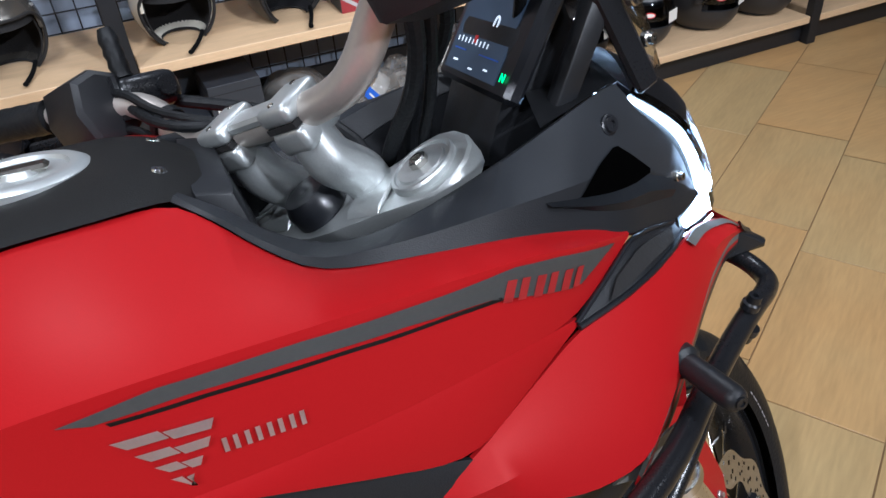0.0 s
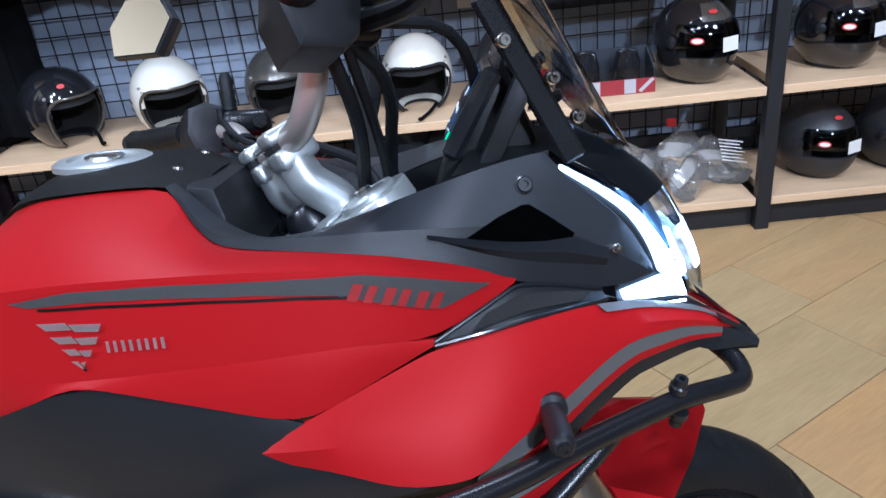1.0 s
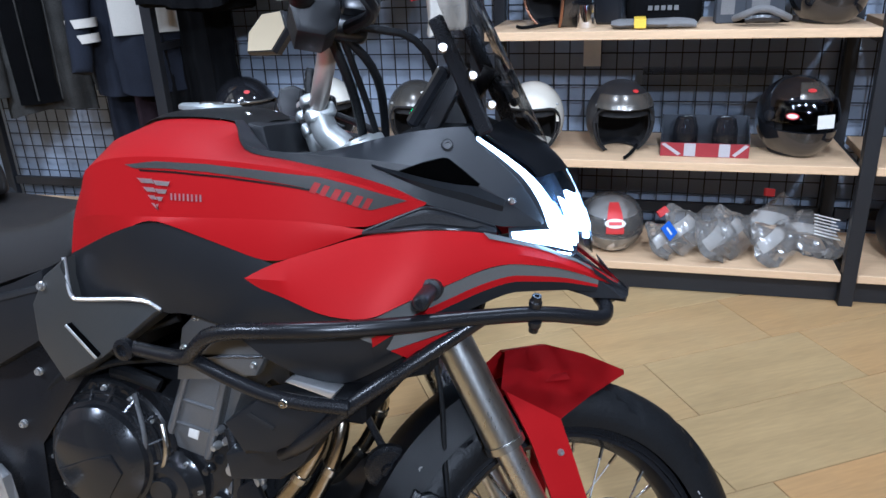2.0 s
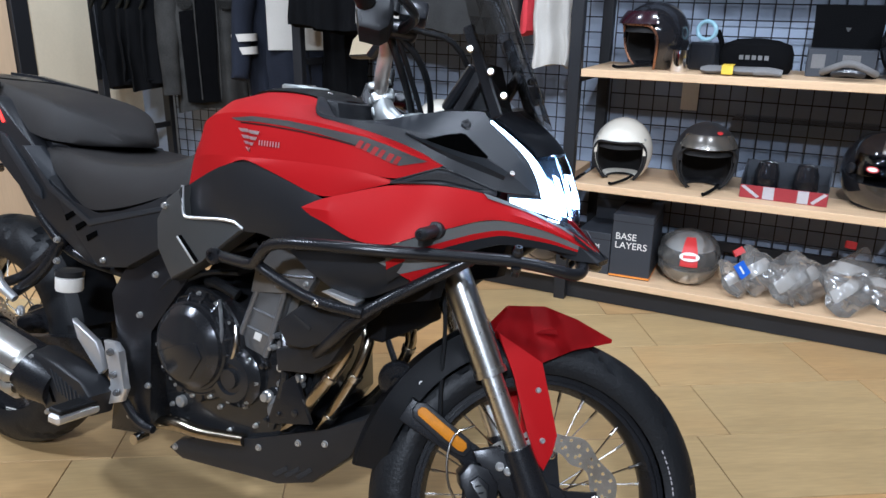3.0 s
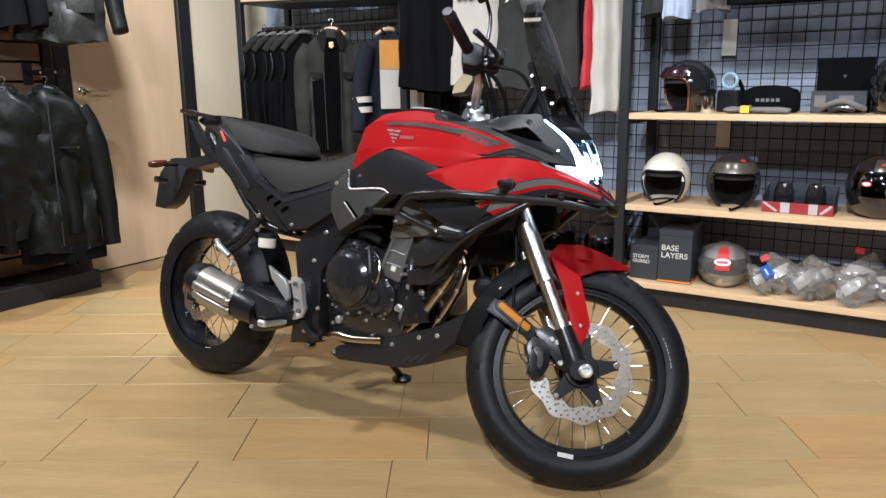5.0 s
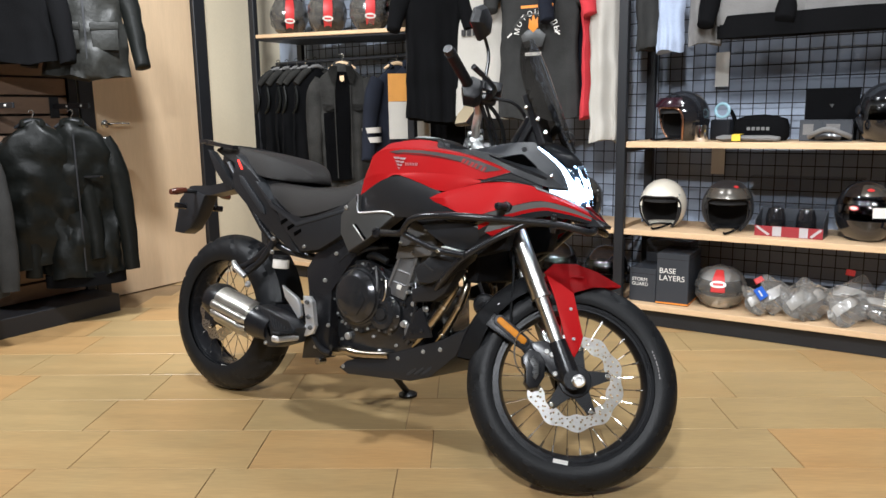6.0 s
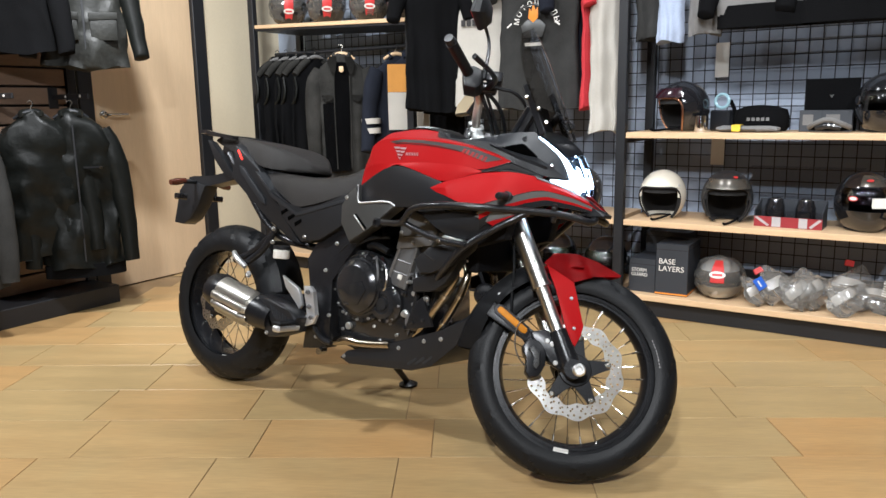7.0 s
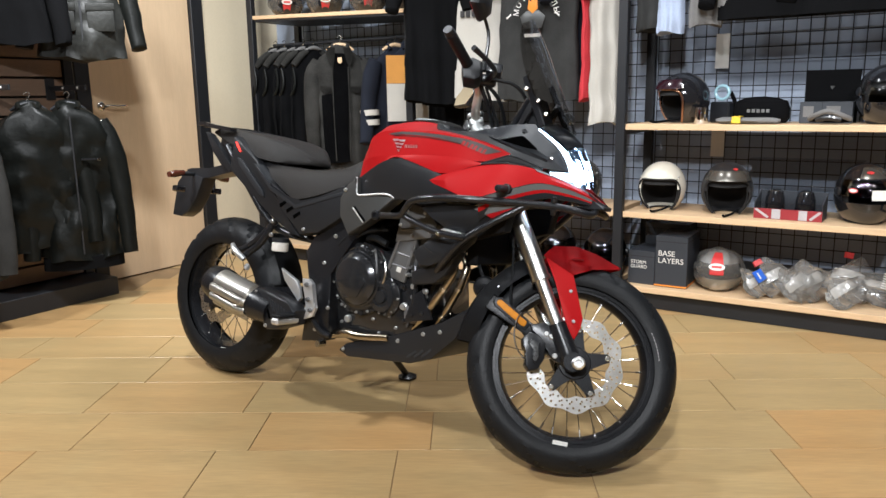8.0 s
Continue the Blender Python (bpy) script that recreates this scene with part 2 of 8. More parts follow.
ORANGE = material("orange_print", (0.75, 0.26, 0.03), 0.5, 0, 0.05, 4, 100, 0.0)
YELLOW = material("yellow_tag", (0.75, 0.52, 0.04), 0.5, 0, 0.05, 4, 100, 0.0)
BLUE_PRINT = material("blue_print", (0.03, 0.12, 0.55), 0.4, 0, 0.05, 4, 100, 0.0)
PLUM = material("plum_shell", (0.022, 0.007, 0.012), 0.2, 0, 0.1, 5, 200, 0.0, coat=0.6)

# ---- mesh helpers ----


def part(name, bm, mat, parent=None, label="", smooth=35):
    """Links a bmesh as one mesh object, under a thing or a part."""
    bmesh.ops.recalc_face_normals(bm, faces=bm.faces)
    if smooth:
        lim = radians(smooth)
        for f in bm.faces:
            f.smooth = True
        for e in bm.edges:
            if len(e.link_faces) == 2 and e.calc_face_angle(0) > lim:
                e.smooth = False
    me = bpy.data.meshes.new(name)
    bm.to_mesh(me)
    bm.free()
    me.materials.append(mat)
    ob = new(name, me)
    if parent:
        ob.parent = parent
    if label:
        ob["label"] = label
    return ob


def thing(name, m=None, label="", category="", group="", kind=""):
    ob = new(name)
    ob.empty_display_size = 0.05
    if m is not None:
        ob.matrix_world = m
    return tagged(ob, label, category, group, kind)


def box(x0, x1, y0, y1, z0, z1, bevel=0.0, bm=None, seg=1):
    bm = bm or bmesh.new()
    r = bmesh.ops.create_cube(bm, size=1, matrix=Matrix.LocRotScale(((x0 + x1) / 2, (y0 + y1) / 2, (z0 + z1) / 2), None, (x1 - x0, y1 - y0, z1 - z0)))
    if bevel:
        es = list({e for v in r["verts"] for e in v.link_edges})
        bmesh.ops.bevel(bm, geom=es, offset=bevel, segments=seg, profile=0.5, affect="EDGES")
    return bm


def tube(points, r, seg=12, bm=None, smooth=True, closed=False, ends=True):
    """A round bar along a polyline; r is a radius or one for each point. smooth rounds the bends."""
    bm = bm or bmesh.new()
    pts = [Vector(p) for p in points]
    rad = list(r) if isinstance(r, (list, tuple)) else [r] * len(pts)
    if smooth and len(pts) > 2:
        for _ in range(2):
            q, s = ([pts[0]], [rad[0]]) if not closed else ([], [])
            n = len(pts)
            for i in range(n if closed else n - 1):
                a, b, ra, rb = pts[i], pts[(i + 1) % n], rad[i], rad[(i + 1) % n]
                q += [a * 0.75 + b * 0.25, a * 0.25 + b * 0.75]
                s += [ra * 0.75 + rb * 0.25, ra * 0.25 + rb * 0.75]
            if not closed:
                q, s = q + [pts[-1]], s + [rad[-1]]
            pts, rad = q, s
    rings, n = [], len(pts)
    side = None
    for i, p in enumerate(pts):
        a = pts[i - 1] if i or closed else p
        b = pts[(i + 1) % n] if i < n - 1 or closed else p
        d = (b - a).normalized()
        if side is None:
            side = d.cross(Vector((0, 0, 1)) if abs(d.z) < 0.9 else Vector((0, 1, 0))).normalized()
        side = (side - d * side.dot(d)).normalized()
        up = d.cross(side)
        rings.append([bm.verts.new(p + (side * math.cos(t) + up * math.sin(t)) * rad[i]) for t in (math.tau * k / seg for k in range(seg))])
    for i in range(n if closed else n - 1):
        a, b = rings[i], rings[(i + 1) % n]
        for k in range(seg):
            bm.faces.new((a[k], a[(k + 1) % seg], b[(k + 1) % seg], b[k]))
    if ends and not closed:
        bm.faces.new(rings[0][::-1])
        bm.faces.new(rings[-1])
    return bm


def loft(rings, bm=None, cap=True, closed=True):
    bm = bm or bmesh.new()
    vs = [[bm.verts.new(p) for p in ring] for ring in rings]
    n = len(vs[0])
    for a, b in zip(vs, vs[1:]):
        for k in range(n if closed else n - 1):
            q = (a[k], a[(k + 1) % n], b[(k + 1) % n], b[k])
            bm.faces.new(q)
    if cap and closed:
        bm.faces.new(vs[0][::-1])
        bm.faces.new(vs[-1])
    return bm


def lathe(profile, seg=32, bm=None, m=None):
    """Turns (radius, height) pairs round the z axis."""
    rings = [[(r * math.cos(math.tau * k / seg), r * math.sin(math.tau * k / seg), z) for k in range(seg)] for r, z in profile]
    new_bm = loft(rings)
    if m is not None:
        bmesh.ops.transform(new_bm, matrix=m, verts=new_bm.verts)
    return joined(bm, new_bm) if bm else new_bm


def joined(bm, other):
    me = bpy.data.meshes.new("tmp")
    other.to_mesh(me)
    other.free()
    bm.from_mesh(me)
    bpy.data.meshes.remove(me)
    return bm


def prism(poly, y0, y1, bevel=0.004, seg=2, shrink=0.0):
    """A plate with the outline poly (x, z) from y0 to y1; shrink draws the y0 face in."""
    bm = bmesh.new()
    cx, cz = sum(p[0] for p in poly) / len(poly), sum(p[1] for p in poly) / len(poly)
    a = [bm.verts.new((cx + (x - cx) * (1 - shrink), y0, cz + (z - cz) * (1 - shrink))) for x, z in poly]
    b = [bm.verts.new((x, y1, z)) for x, z in poly]
    fa, fb = bm.faces.new(a), bm.faces.new(b[::-1])
    n = len(poly)
    for i in range(n):
        bm.faces.new((a[i], b[i], b[(i + 1) % n], a[(i + 1) % n]))
    if bevel:
        es = list(fa.edges) + list(fb.edges)
        bmesh.ops.bevel(bm, geom=es, offset=bevel, segments=seg, profile=0.5, affect="EDGES", clamp_overlap=True)
    return bm


def resample(line, n):
    pts = [Vector(p) for p in line]
    d = [0.0]
    for a, b in zip(pts, pts[1:]):
        d.append(d[-1] + (b - a).length)
    out, j = [], 0
    for i in range(n):
        s = d[-1] * i / (n - 1)
        while j < len(pts) - 2 and d[j + 1] < s:
            j += 1
        t = (s - d[j]) / max(d[j + 1] - d[j], 1e-9)
        out.append(pts[j].lerp(pts[j + 1], min(max(t, 0), 1)))
    return out


def curve(line, n):
    """n points on a smooth line through the given ones."""
    pts = [Vector(p) for p in line]
    dense = []
    for i in range(len(pts) - 1):
        p0, p1, p2, p3 = pts[max(i - 1, 0)], pts[i], pts[i + 1], pts[min(i + 2, len(pts) - 1)]
        for k in range(8):
            t = k / 8
            dense.append(0.5 * ((2 * p1) + (p2 - p0) * t + (2 * p0 - 5 * p1 + 4 * p2 - p3) * t * t + (3 * p1 - p0 - 3 * p2 + p3) * t ** 3))
    dense.append(pts[-1])
    return resample(dense, n)


def cornered(line, n):
    """n points on straight runs between the given ones, with the corners eased."""
    pts = [Vector(p) for p in line]
    for cut in (0.22, 0.25):
        q = [pts[0]]
        for i in range(1, len(pts) - 1):
            q += [pts[i].lerp(pts[i - 1], cut), pts[i].lerp(pts[i + 1], cut)]
        pts = q + [pts[-1]]
    return resample(pts, n)


def skin(lines, n=20, thick=0.004, centre=None, sharp=()):
    """A shell over edge lines (x, w, z), laid on the right-hand side (y = -w), with a thickness inwards."""
    rows = [[Vector((p.x, -p.y, p.z)) for p in cornered(line, n)] for line in lines]
    bm = bmesh.new()
    outer = [[bm.verts.new(p) for p in row] for row in rows]
    c = Vector(centre or (sum(p.x for r in rows for p in r) / (n * len(rows)), 0.0, sum(p.z for r in rows for p in r) / (n * len(rows))))
    inner = [[bm.verts.new(p + (Vector((p.x, c.y, c.z)) - p).normalized() * thick) for p in row] for row in rows]
    for g, flip in ((outer, False), (inner, True)):
        for a, b in zip(g, g[1:]):
            for k in range(n - 1):
                q = (a[k], a[k + 1], b[k + 1], b[k])
                bm.faces.new(q[::-1] if flip else q)
    for k in range(n - 1):
        bm.faces.new((outer[0][k], inner[0][k], inner[0][k + 1], outer[0][k + 1]))
        bm.faces.new((outer[-1][k + 1], inner[-1][k + 1], inner[-1][k], outer[-1][k]))
    for r in range(len(rows) - 1):
        bm.faces.new((outer[r][0], outer[r + 1][0], inner[r + 1][0], inner[r][0]))
        bm.faces.new((outer[r + 1][-1], outer[r][-1], inner[r][-1], inner[r + 1][-1]))
    bmesh.ops.remove_doubles(bm, verts=bm.verts, dist=0.0004)
    return bm


def mirrored(bm):
    out = bm.copy()
    bmesh.ops.scale(out, vec=(1, -1, 1), verts=out.verts)
    bmesh.ops.reverse_faces(out, faces=out.faces)
    return out


def words(text, size, mat, m, parent, name="lettering", depth=0.001, align="CENTER"):
    """Raised lettering in the built-in font, at the pose m (reads along x, up along y)."""
    cu = bpy.data.curves.new(name, "FONT")
    cu.body, cu.size, cu.extrude, cu.align_x, cu.align_y = text, size, depth, align, "CENTER"
    tmp = new("tmp", cu)
    bpy.context.view_layer.update()
    me = bpy.data.meshes.new_from_object(tmp.evaluated_get(bpy.context.evaluated_depsgraph_get()))
    bpy.data.objects.remove(tmp)
    bpy.data.curves.remove(cu)
    me.transform(m)
    me.materials.clear()
    me.materials.append(mat)
    ob = new(name, me)
    ob.parent = parent
    return ob

# ---- the room ----
X0, X1, Y0, Y1 = -2.12, 6.2, -4.2, 3.60
structure = dict(kind="structure")
tagged(part("floor", box(X0 - 0.2, X1 + 0.2, Y0 - 0.2, Y1 + 0.2, -0.12, -0.0045), GROUT), "wood-look ceramic tiles with thin dark joints", "floor", **structure)
tagged(part("wall_north", box(X0 - 0.2, X1 + 0.2, Y1, Y1 + 0.15, 0, CEILING), WALL_GREY), "plain blue-grey painted wall behind wire mesh", "wall", **structure)
tagged(part("wall_west_corner", box(X0 - 0.15, X0, 2.885, Y1, 0, CEILING), WALL_CREAM), "plain cream painted wall beside the door", "wall", **structure)
tagged(part("wall_west", box(X0 - 0.15, X0, Y0, 1.905, 0, CEILING), WALL_CREAM), "plain cream painted wall behind the slat board", "wall", **structure)
tagged(part("wall_west_lintel", box(X0 - 0.15, X0, 1.905, 2.885, 2.16, CEILING), WALL_CREAM), "plain cream painted wall over the door", "wall", **structure)
tagged(part("wall_south", box(X0 - 0.2, X1 + 0.2, Y0 - 0.15, Y0, 0, CEILING), WALL_BROWN), "plain painted wall", "wall", **structure)
tagged(part("wall_east", box(X1, X1 + 0.15, Y0, Y1, 0, CEILING), WALL_BROWN), "plain painted wall", "wall", **structure)
tagged(part("ceiling", box(X0 - 0.2, X1 + 0.2, Y0 - 0.2, Y1 + 0.2, CEILING, CEILING + 0.1), CEIL), "dark painted ceiling", "ceiling", **structure)

door = thing("door_1", None, "closed pale wooden door in a black frame", "door", **structure)
part("door_leaf", box(X0 - 0.055, X0 - 0.012, 2.0, 2.785, 0.006, 2.07, 0.002), DOOR_WOOD, door)
for y0, y1, z0, z1 in ((1.905, 1.998, 0, 2.16), (2.788, 2.885, 0, 2.16), (1.998, 2.788, 2.075, 2.16)):
    part("door_frame", box(X0 - 0.1, X0 + 0.018, y0, y1, z0, z1, 0.003), RACK_BLACK, door)
for z, r in ((1.10, 0.026), (1.0, 0.024)):
    part("rosette", lathe([(0, 0), (r, 0), (r, 0.006), (r * 0.7, 0.010), (0, 0.010)], 20, m=pose(X0 - 0.012, 2.07, z, 0, 90, 0)), STEEL, door)
part("door_handle", tube([(X0 - 0.012, 2.07, 1.10), (X0 + 0.045, 2.07, 1.10), (X0 + 0.05, 2.10, 1.10), (X0 + 0.05, 2.20, 1.10)], 0.009, 10), STEEL, door)

# display rack along the north wall: posts, boards, mesh, rails
POSTS = [-1.832, -0.497, 0.838, 2.173, 3.508, 4.843]
FRONT, BACK = 3.06, 3.545
rack = thing("display_rack", None, "black steel display rack with pale pine shelves and wire mesh back", "display rack")
PW = 0.024
for px in POSTS:
    for y0, y1 in ((FRONT - 0.008, FRONT + 0.032), (BACK - 0.035, BACK)):
        part("post", box(px - PW, px + PW, y0, y1, 0.0, 2.3, 0.002), RACK_BLACK, rack)
    for z in (0.085, 0.488, 0.945, 2.24):
        part("bracket", box(px - 0.012, px + 0.012, FRONT + 0.033, BACK - 0.036, z - 0.03, z - 0.001), RACK_BLACK, rack)
part("plinth", box(POSTS[0] + 0.03, POSTS[-1] - 0.03, FRONT + 0.036, FRONT + 0.06, 0.002, 0.084), RACK_BLACK, rack)


def wire_mesh(x0, x1, z0, z1, y, step):
    bm = bmesh.new()
    nx, nz = int((x1 - x0) / step), int((z1 - z0) / step)
    for i in range(nx + 1):
        x = x0 + (x1 - x0) * i / nx
        tube([(x, y, z0), (x, y, z1)], 0.0028, 5, bm)
    for j in range(nz + 1):
        z = z0 + (z1 - z0) * j / nz
        tube([(x0, y - 0.0045, z), (x1, y - 0.0045, z)], 0.0028, 5, bm)
    return bm


HIGH, HIGH_TILT = 1.668, 1.9  # the high board of the first bay sits a notch lower at one end
on_high = lambda x: HIGH - (x - (POSTS[0] + POSTS[1]) / 2) * math.tan(radians(HIGH_TILT))
for i, (a, b) in enumerate(zip(POSTS, POSTS[1:])):
    part("wire_mesh", wire_mesh(a + 0.03, b - 0.03, 0.05, 2.2, BACK + 0.012, 0.0635), WIRE, rack, smooth=0)
    heights = {0: (0.121, HIGH), 1: (0.121, 0.517)}.get(i, (0.121, 0.517, 0.972))
    part("back_rail", box(a + 0.03, b - 0.03, BACK - 0.028, BACK - 0.006, 0.172, 0.216, 0.002), RACK_BLACK, rack)
    for top in heights:
        if top > 1.5:
            lean = pose((a + b) / 2, 0, top, 0, HIGH_TILT, 0)
            # black slab added below the board to stand for its shadowed underside
            for nm, z0, z1, y0, mt in (("shelf", -0.024, 0, FRONT - 0.002, PINE), ("shelf_tray", -0.040, -0.0245, FRONT + 0.008, RACK_BLACK)):
                board_mesh = box(-(b - a) / 2 + 0.027, (b - a) / 2 - 0.027, y0, BACK - 0.04, z0, z1, 0.002)
                bmesh.ops.transform(board_mesh, matrix=lean, verts=board_mesh.verts)
                part(nm, board_mesh, mt, rack)
            continue
        part("shelf", box(a + 0.027, b - 0.027, FRONT - 0.002, BACK - 0.04, top - 0.030, top, 0.002), PINE, rack)
    if i < 1:
        part("clothes_rail", tube([(a + 0.025, 3.25, 1.50), (b - 0.025, 3.25, 1.50)], 0.0125, 12), RACK_BLACK, rack)
    else:
        part("clothes_rail", tube([(a + 0.025, 3.2, 2.02), (b - 0.025, 3.2, 2.02)], 0.0125, 12), RACK_BLACK, rack)

# slat board stand on the west side
stand = thing("slat_board_stand", None, "brown slatted board stand on a black base", "display stand")
part("base", box(-2.10, -1.80, -1.6, 1.85, 0.0, 0.105, 0.003), RACK_BLACK, stand)
for k in range(20):
    part("slat", box(-2.075, -2.045, -1.6, 1.79, 0.115 + 0.105 * k, 0.115 + 0.105 * k + 0.092, 0.002), SLAT, stand)
part("backing", box(-2.10, -2.077, -1.6, 1.79, 0.107, 2.24), RACK_BLACK, stand)
part("post", box(-2.10, -2.03, 1.795, 1.85, 0.107, 2.24, 0.002), RACK_BLACK, stand)

# ---- the motorcycle: x ahead, y to its left, z up, from the rear tyre's foot ----
BIKE = Matrix.Translation((-0.135, 1.299, 0.002)) @ pose(0, 0, 0, 0, 0, -1.83) @ pose(0, 0, 0, -10, 0, 0) @ Matrix.Translation((0, -0.02, 0))
bike = thing("motorcycle", BIKE, "red and black adventure motorcycle leaning on its side stand, lamps lit", "motorcycle")
STEM, RAKE, LOCK = Vector((1.08, 0, 0.97)), 30, 35
STEER = Matrix.Translation(STEM) @ Matrix.Rotation(radians(LOCK), 4, Vector((-math.sin(radians(RAKE)), 0, math.cos(radians(RAKE))))) @ Matrix.Translation(-STEM)


def steered(name, bm, mat, parent=None, label="", **kw):
    """A part of the fork and handlebar, which are turned to the left."""
    if parent in (None, bike):
        bmesh.ops.transform(bm, matrix=STEER, verts=bm.verts)
    return part(name, bm, mat, parent or bike, label, **kw)


def bolt(parent, p, r=0.007, axis=(0, -1, 0), mat=None, turn=None, name="bolt", h=0.006):
    m = Vector(p).to_4d() and Matrix.Translation(p) @ Vector(axis).to_track_quat("Z", "Y").to_matrix().to_4x4()
    if turn:
        m = turn @ m
    r *= 0.72
    bm = lathe([(0.0, -0.004), (r * 1.25, -0.004), (r * 1.25, h * 0.25), (r, h * 0.4), (r * 0.9, h), (r * 0.45, h), (r * 0.4, h * 0.5), (0, h * 0.5)], 12, m=m)
    return part(name, bm, mat or BOLT, parent)


# wheels
def tyre(R, r, rim, seg=180):
    """A tyre round the y axis, with slanted tread grooves."""
    prof = []
    for k in range(17):
        a = radians(-118 + 236 * k / 16)
        prof.append((R - r + r * math.cos(a) * (1.0 if abs(math.degrees(a)) < 60 else 0.98), r * 1.02 * math.sin(a)))
    bm = bmesh.new()
    rings = []
    for s in range(seg):
        t = math.tau * s / seg
        ring = []
        for k, (rr, y) in enumerate(prof):
            dip = 0.0
            if 3 <= k <= 13 and k != 8:
                slot = (s + abs(k - 8) * 2) % (12 if r > 0.06 else 15)
                dip = 0.009 if slot in (0, 1) and abs(k - 8) < (6 if r > 0.06 else 5) else 0.0
            ring.append((math.cos(t) * (rr - dip), y, math.sin(t) * (rr - dip)))
        rings.append(ring)
    rings.append(rings[0])
    loft(rings, bm, cap=False, closed=False)
    inner = [[(math.cos(math.tau * s / seg) * rim, y, math.sin(math.tau * s / seg) * rim) for y in (prof[0][1] * 0.8, prof[-1][1] * 0.8)] for s in range(seg + 1)]
    loft(inner, bm, cap=False, closed=False)
    bmesh.ops.remove_doubles(bm, verts=bm.verts, dist=0.0005)
    return bm


def ring_y(profile, seg=72):
    """Turns (radius, y) pairs round the y axis, closed on itself."""
    rings = [[(r * math.cos(math.tau * s / seg), y, r * math.sin(math.tau * s / seg)) for r, y in profile] for s in range(seg)]
    rings.append(rings[0])
    bm = loft(rings, cap=False)
    bmesh.ops.remove_doubles(bm, verts=bm.verts, dist=0.0003)
    return bm


def wave_disc(r0, r1, y, thick, holes=12):
    """A wave-edged brake disc with drilled holes."""
    bm = bmesh.new()
    seg, rows = 144, 9
    g = []
    for s in range(seg):
        t = math.tau * s / seg
        w = 0.0050 * math.cos(t * 10)
        g.append([bm.verts.new((math.cos(t) * (r0 - w + (r1 + w - (r0 - w)) * k / (rows - 1)), y, math.sin(t) * (r0 - w + (r1 + w - (r0 - w)) * k / (rows - 1)))) for k in range(rows)])
    for s in range(seg):
        for k in range(rows - 1):
            if (s % 6, k) in ((1, 1), (3, 3), (5, 5), (2, 6), (4, 2)):
                continue
            bm.faces.new((g[s][k], g[s][k + 1], g[(s + 1) % seg][k + 1], g[(s + 1) % seg][k]))
    bmesh.ops.solidify(bm, geom=bm.faces[:], thickness=thick)
    return bm


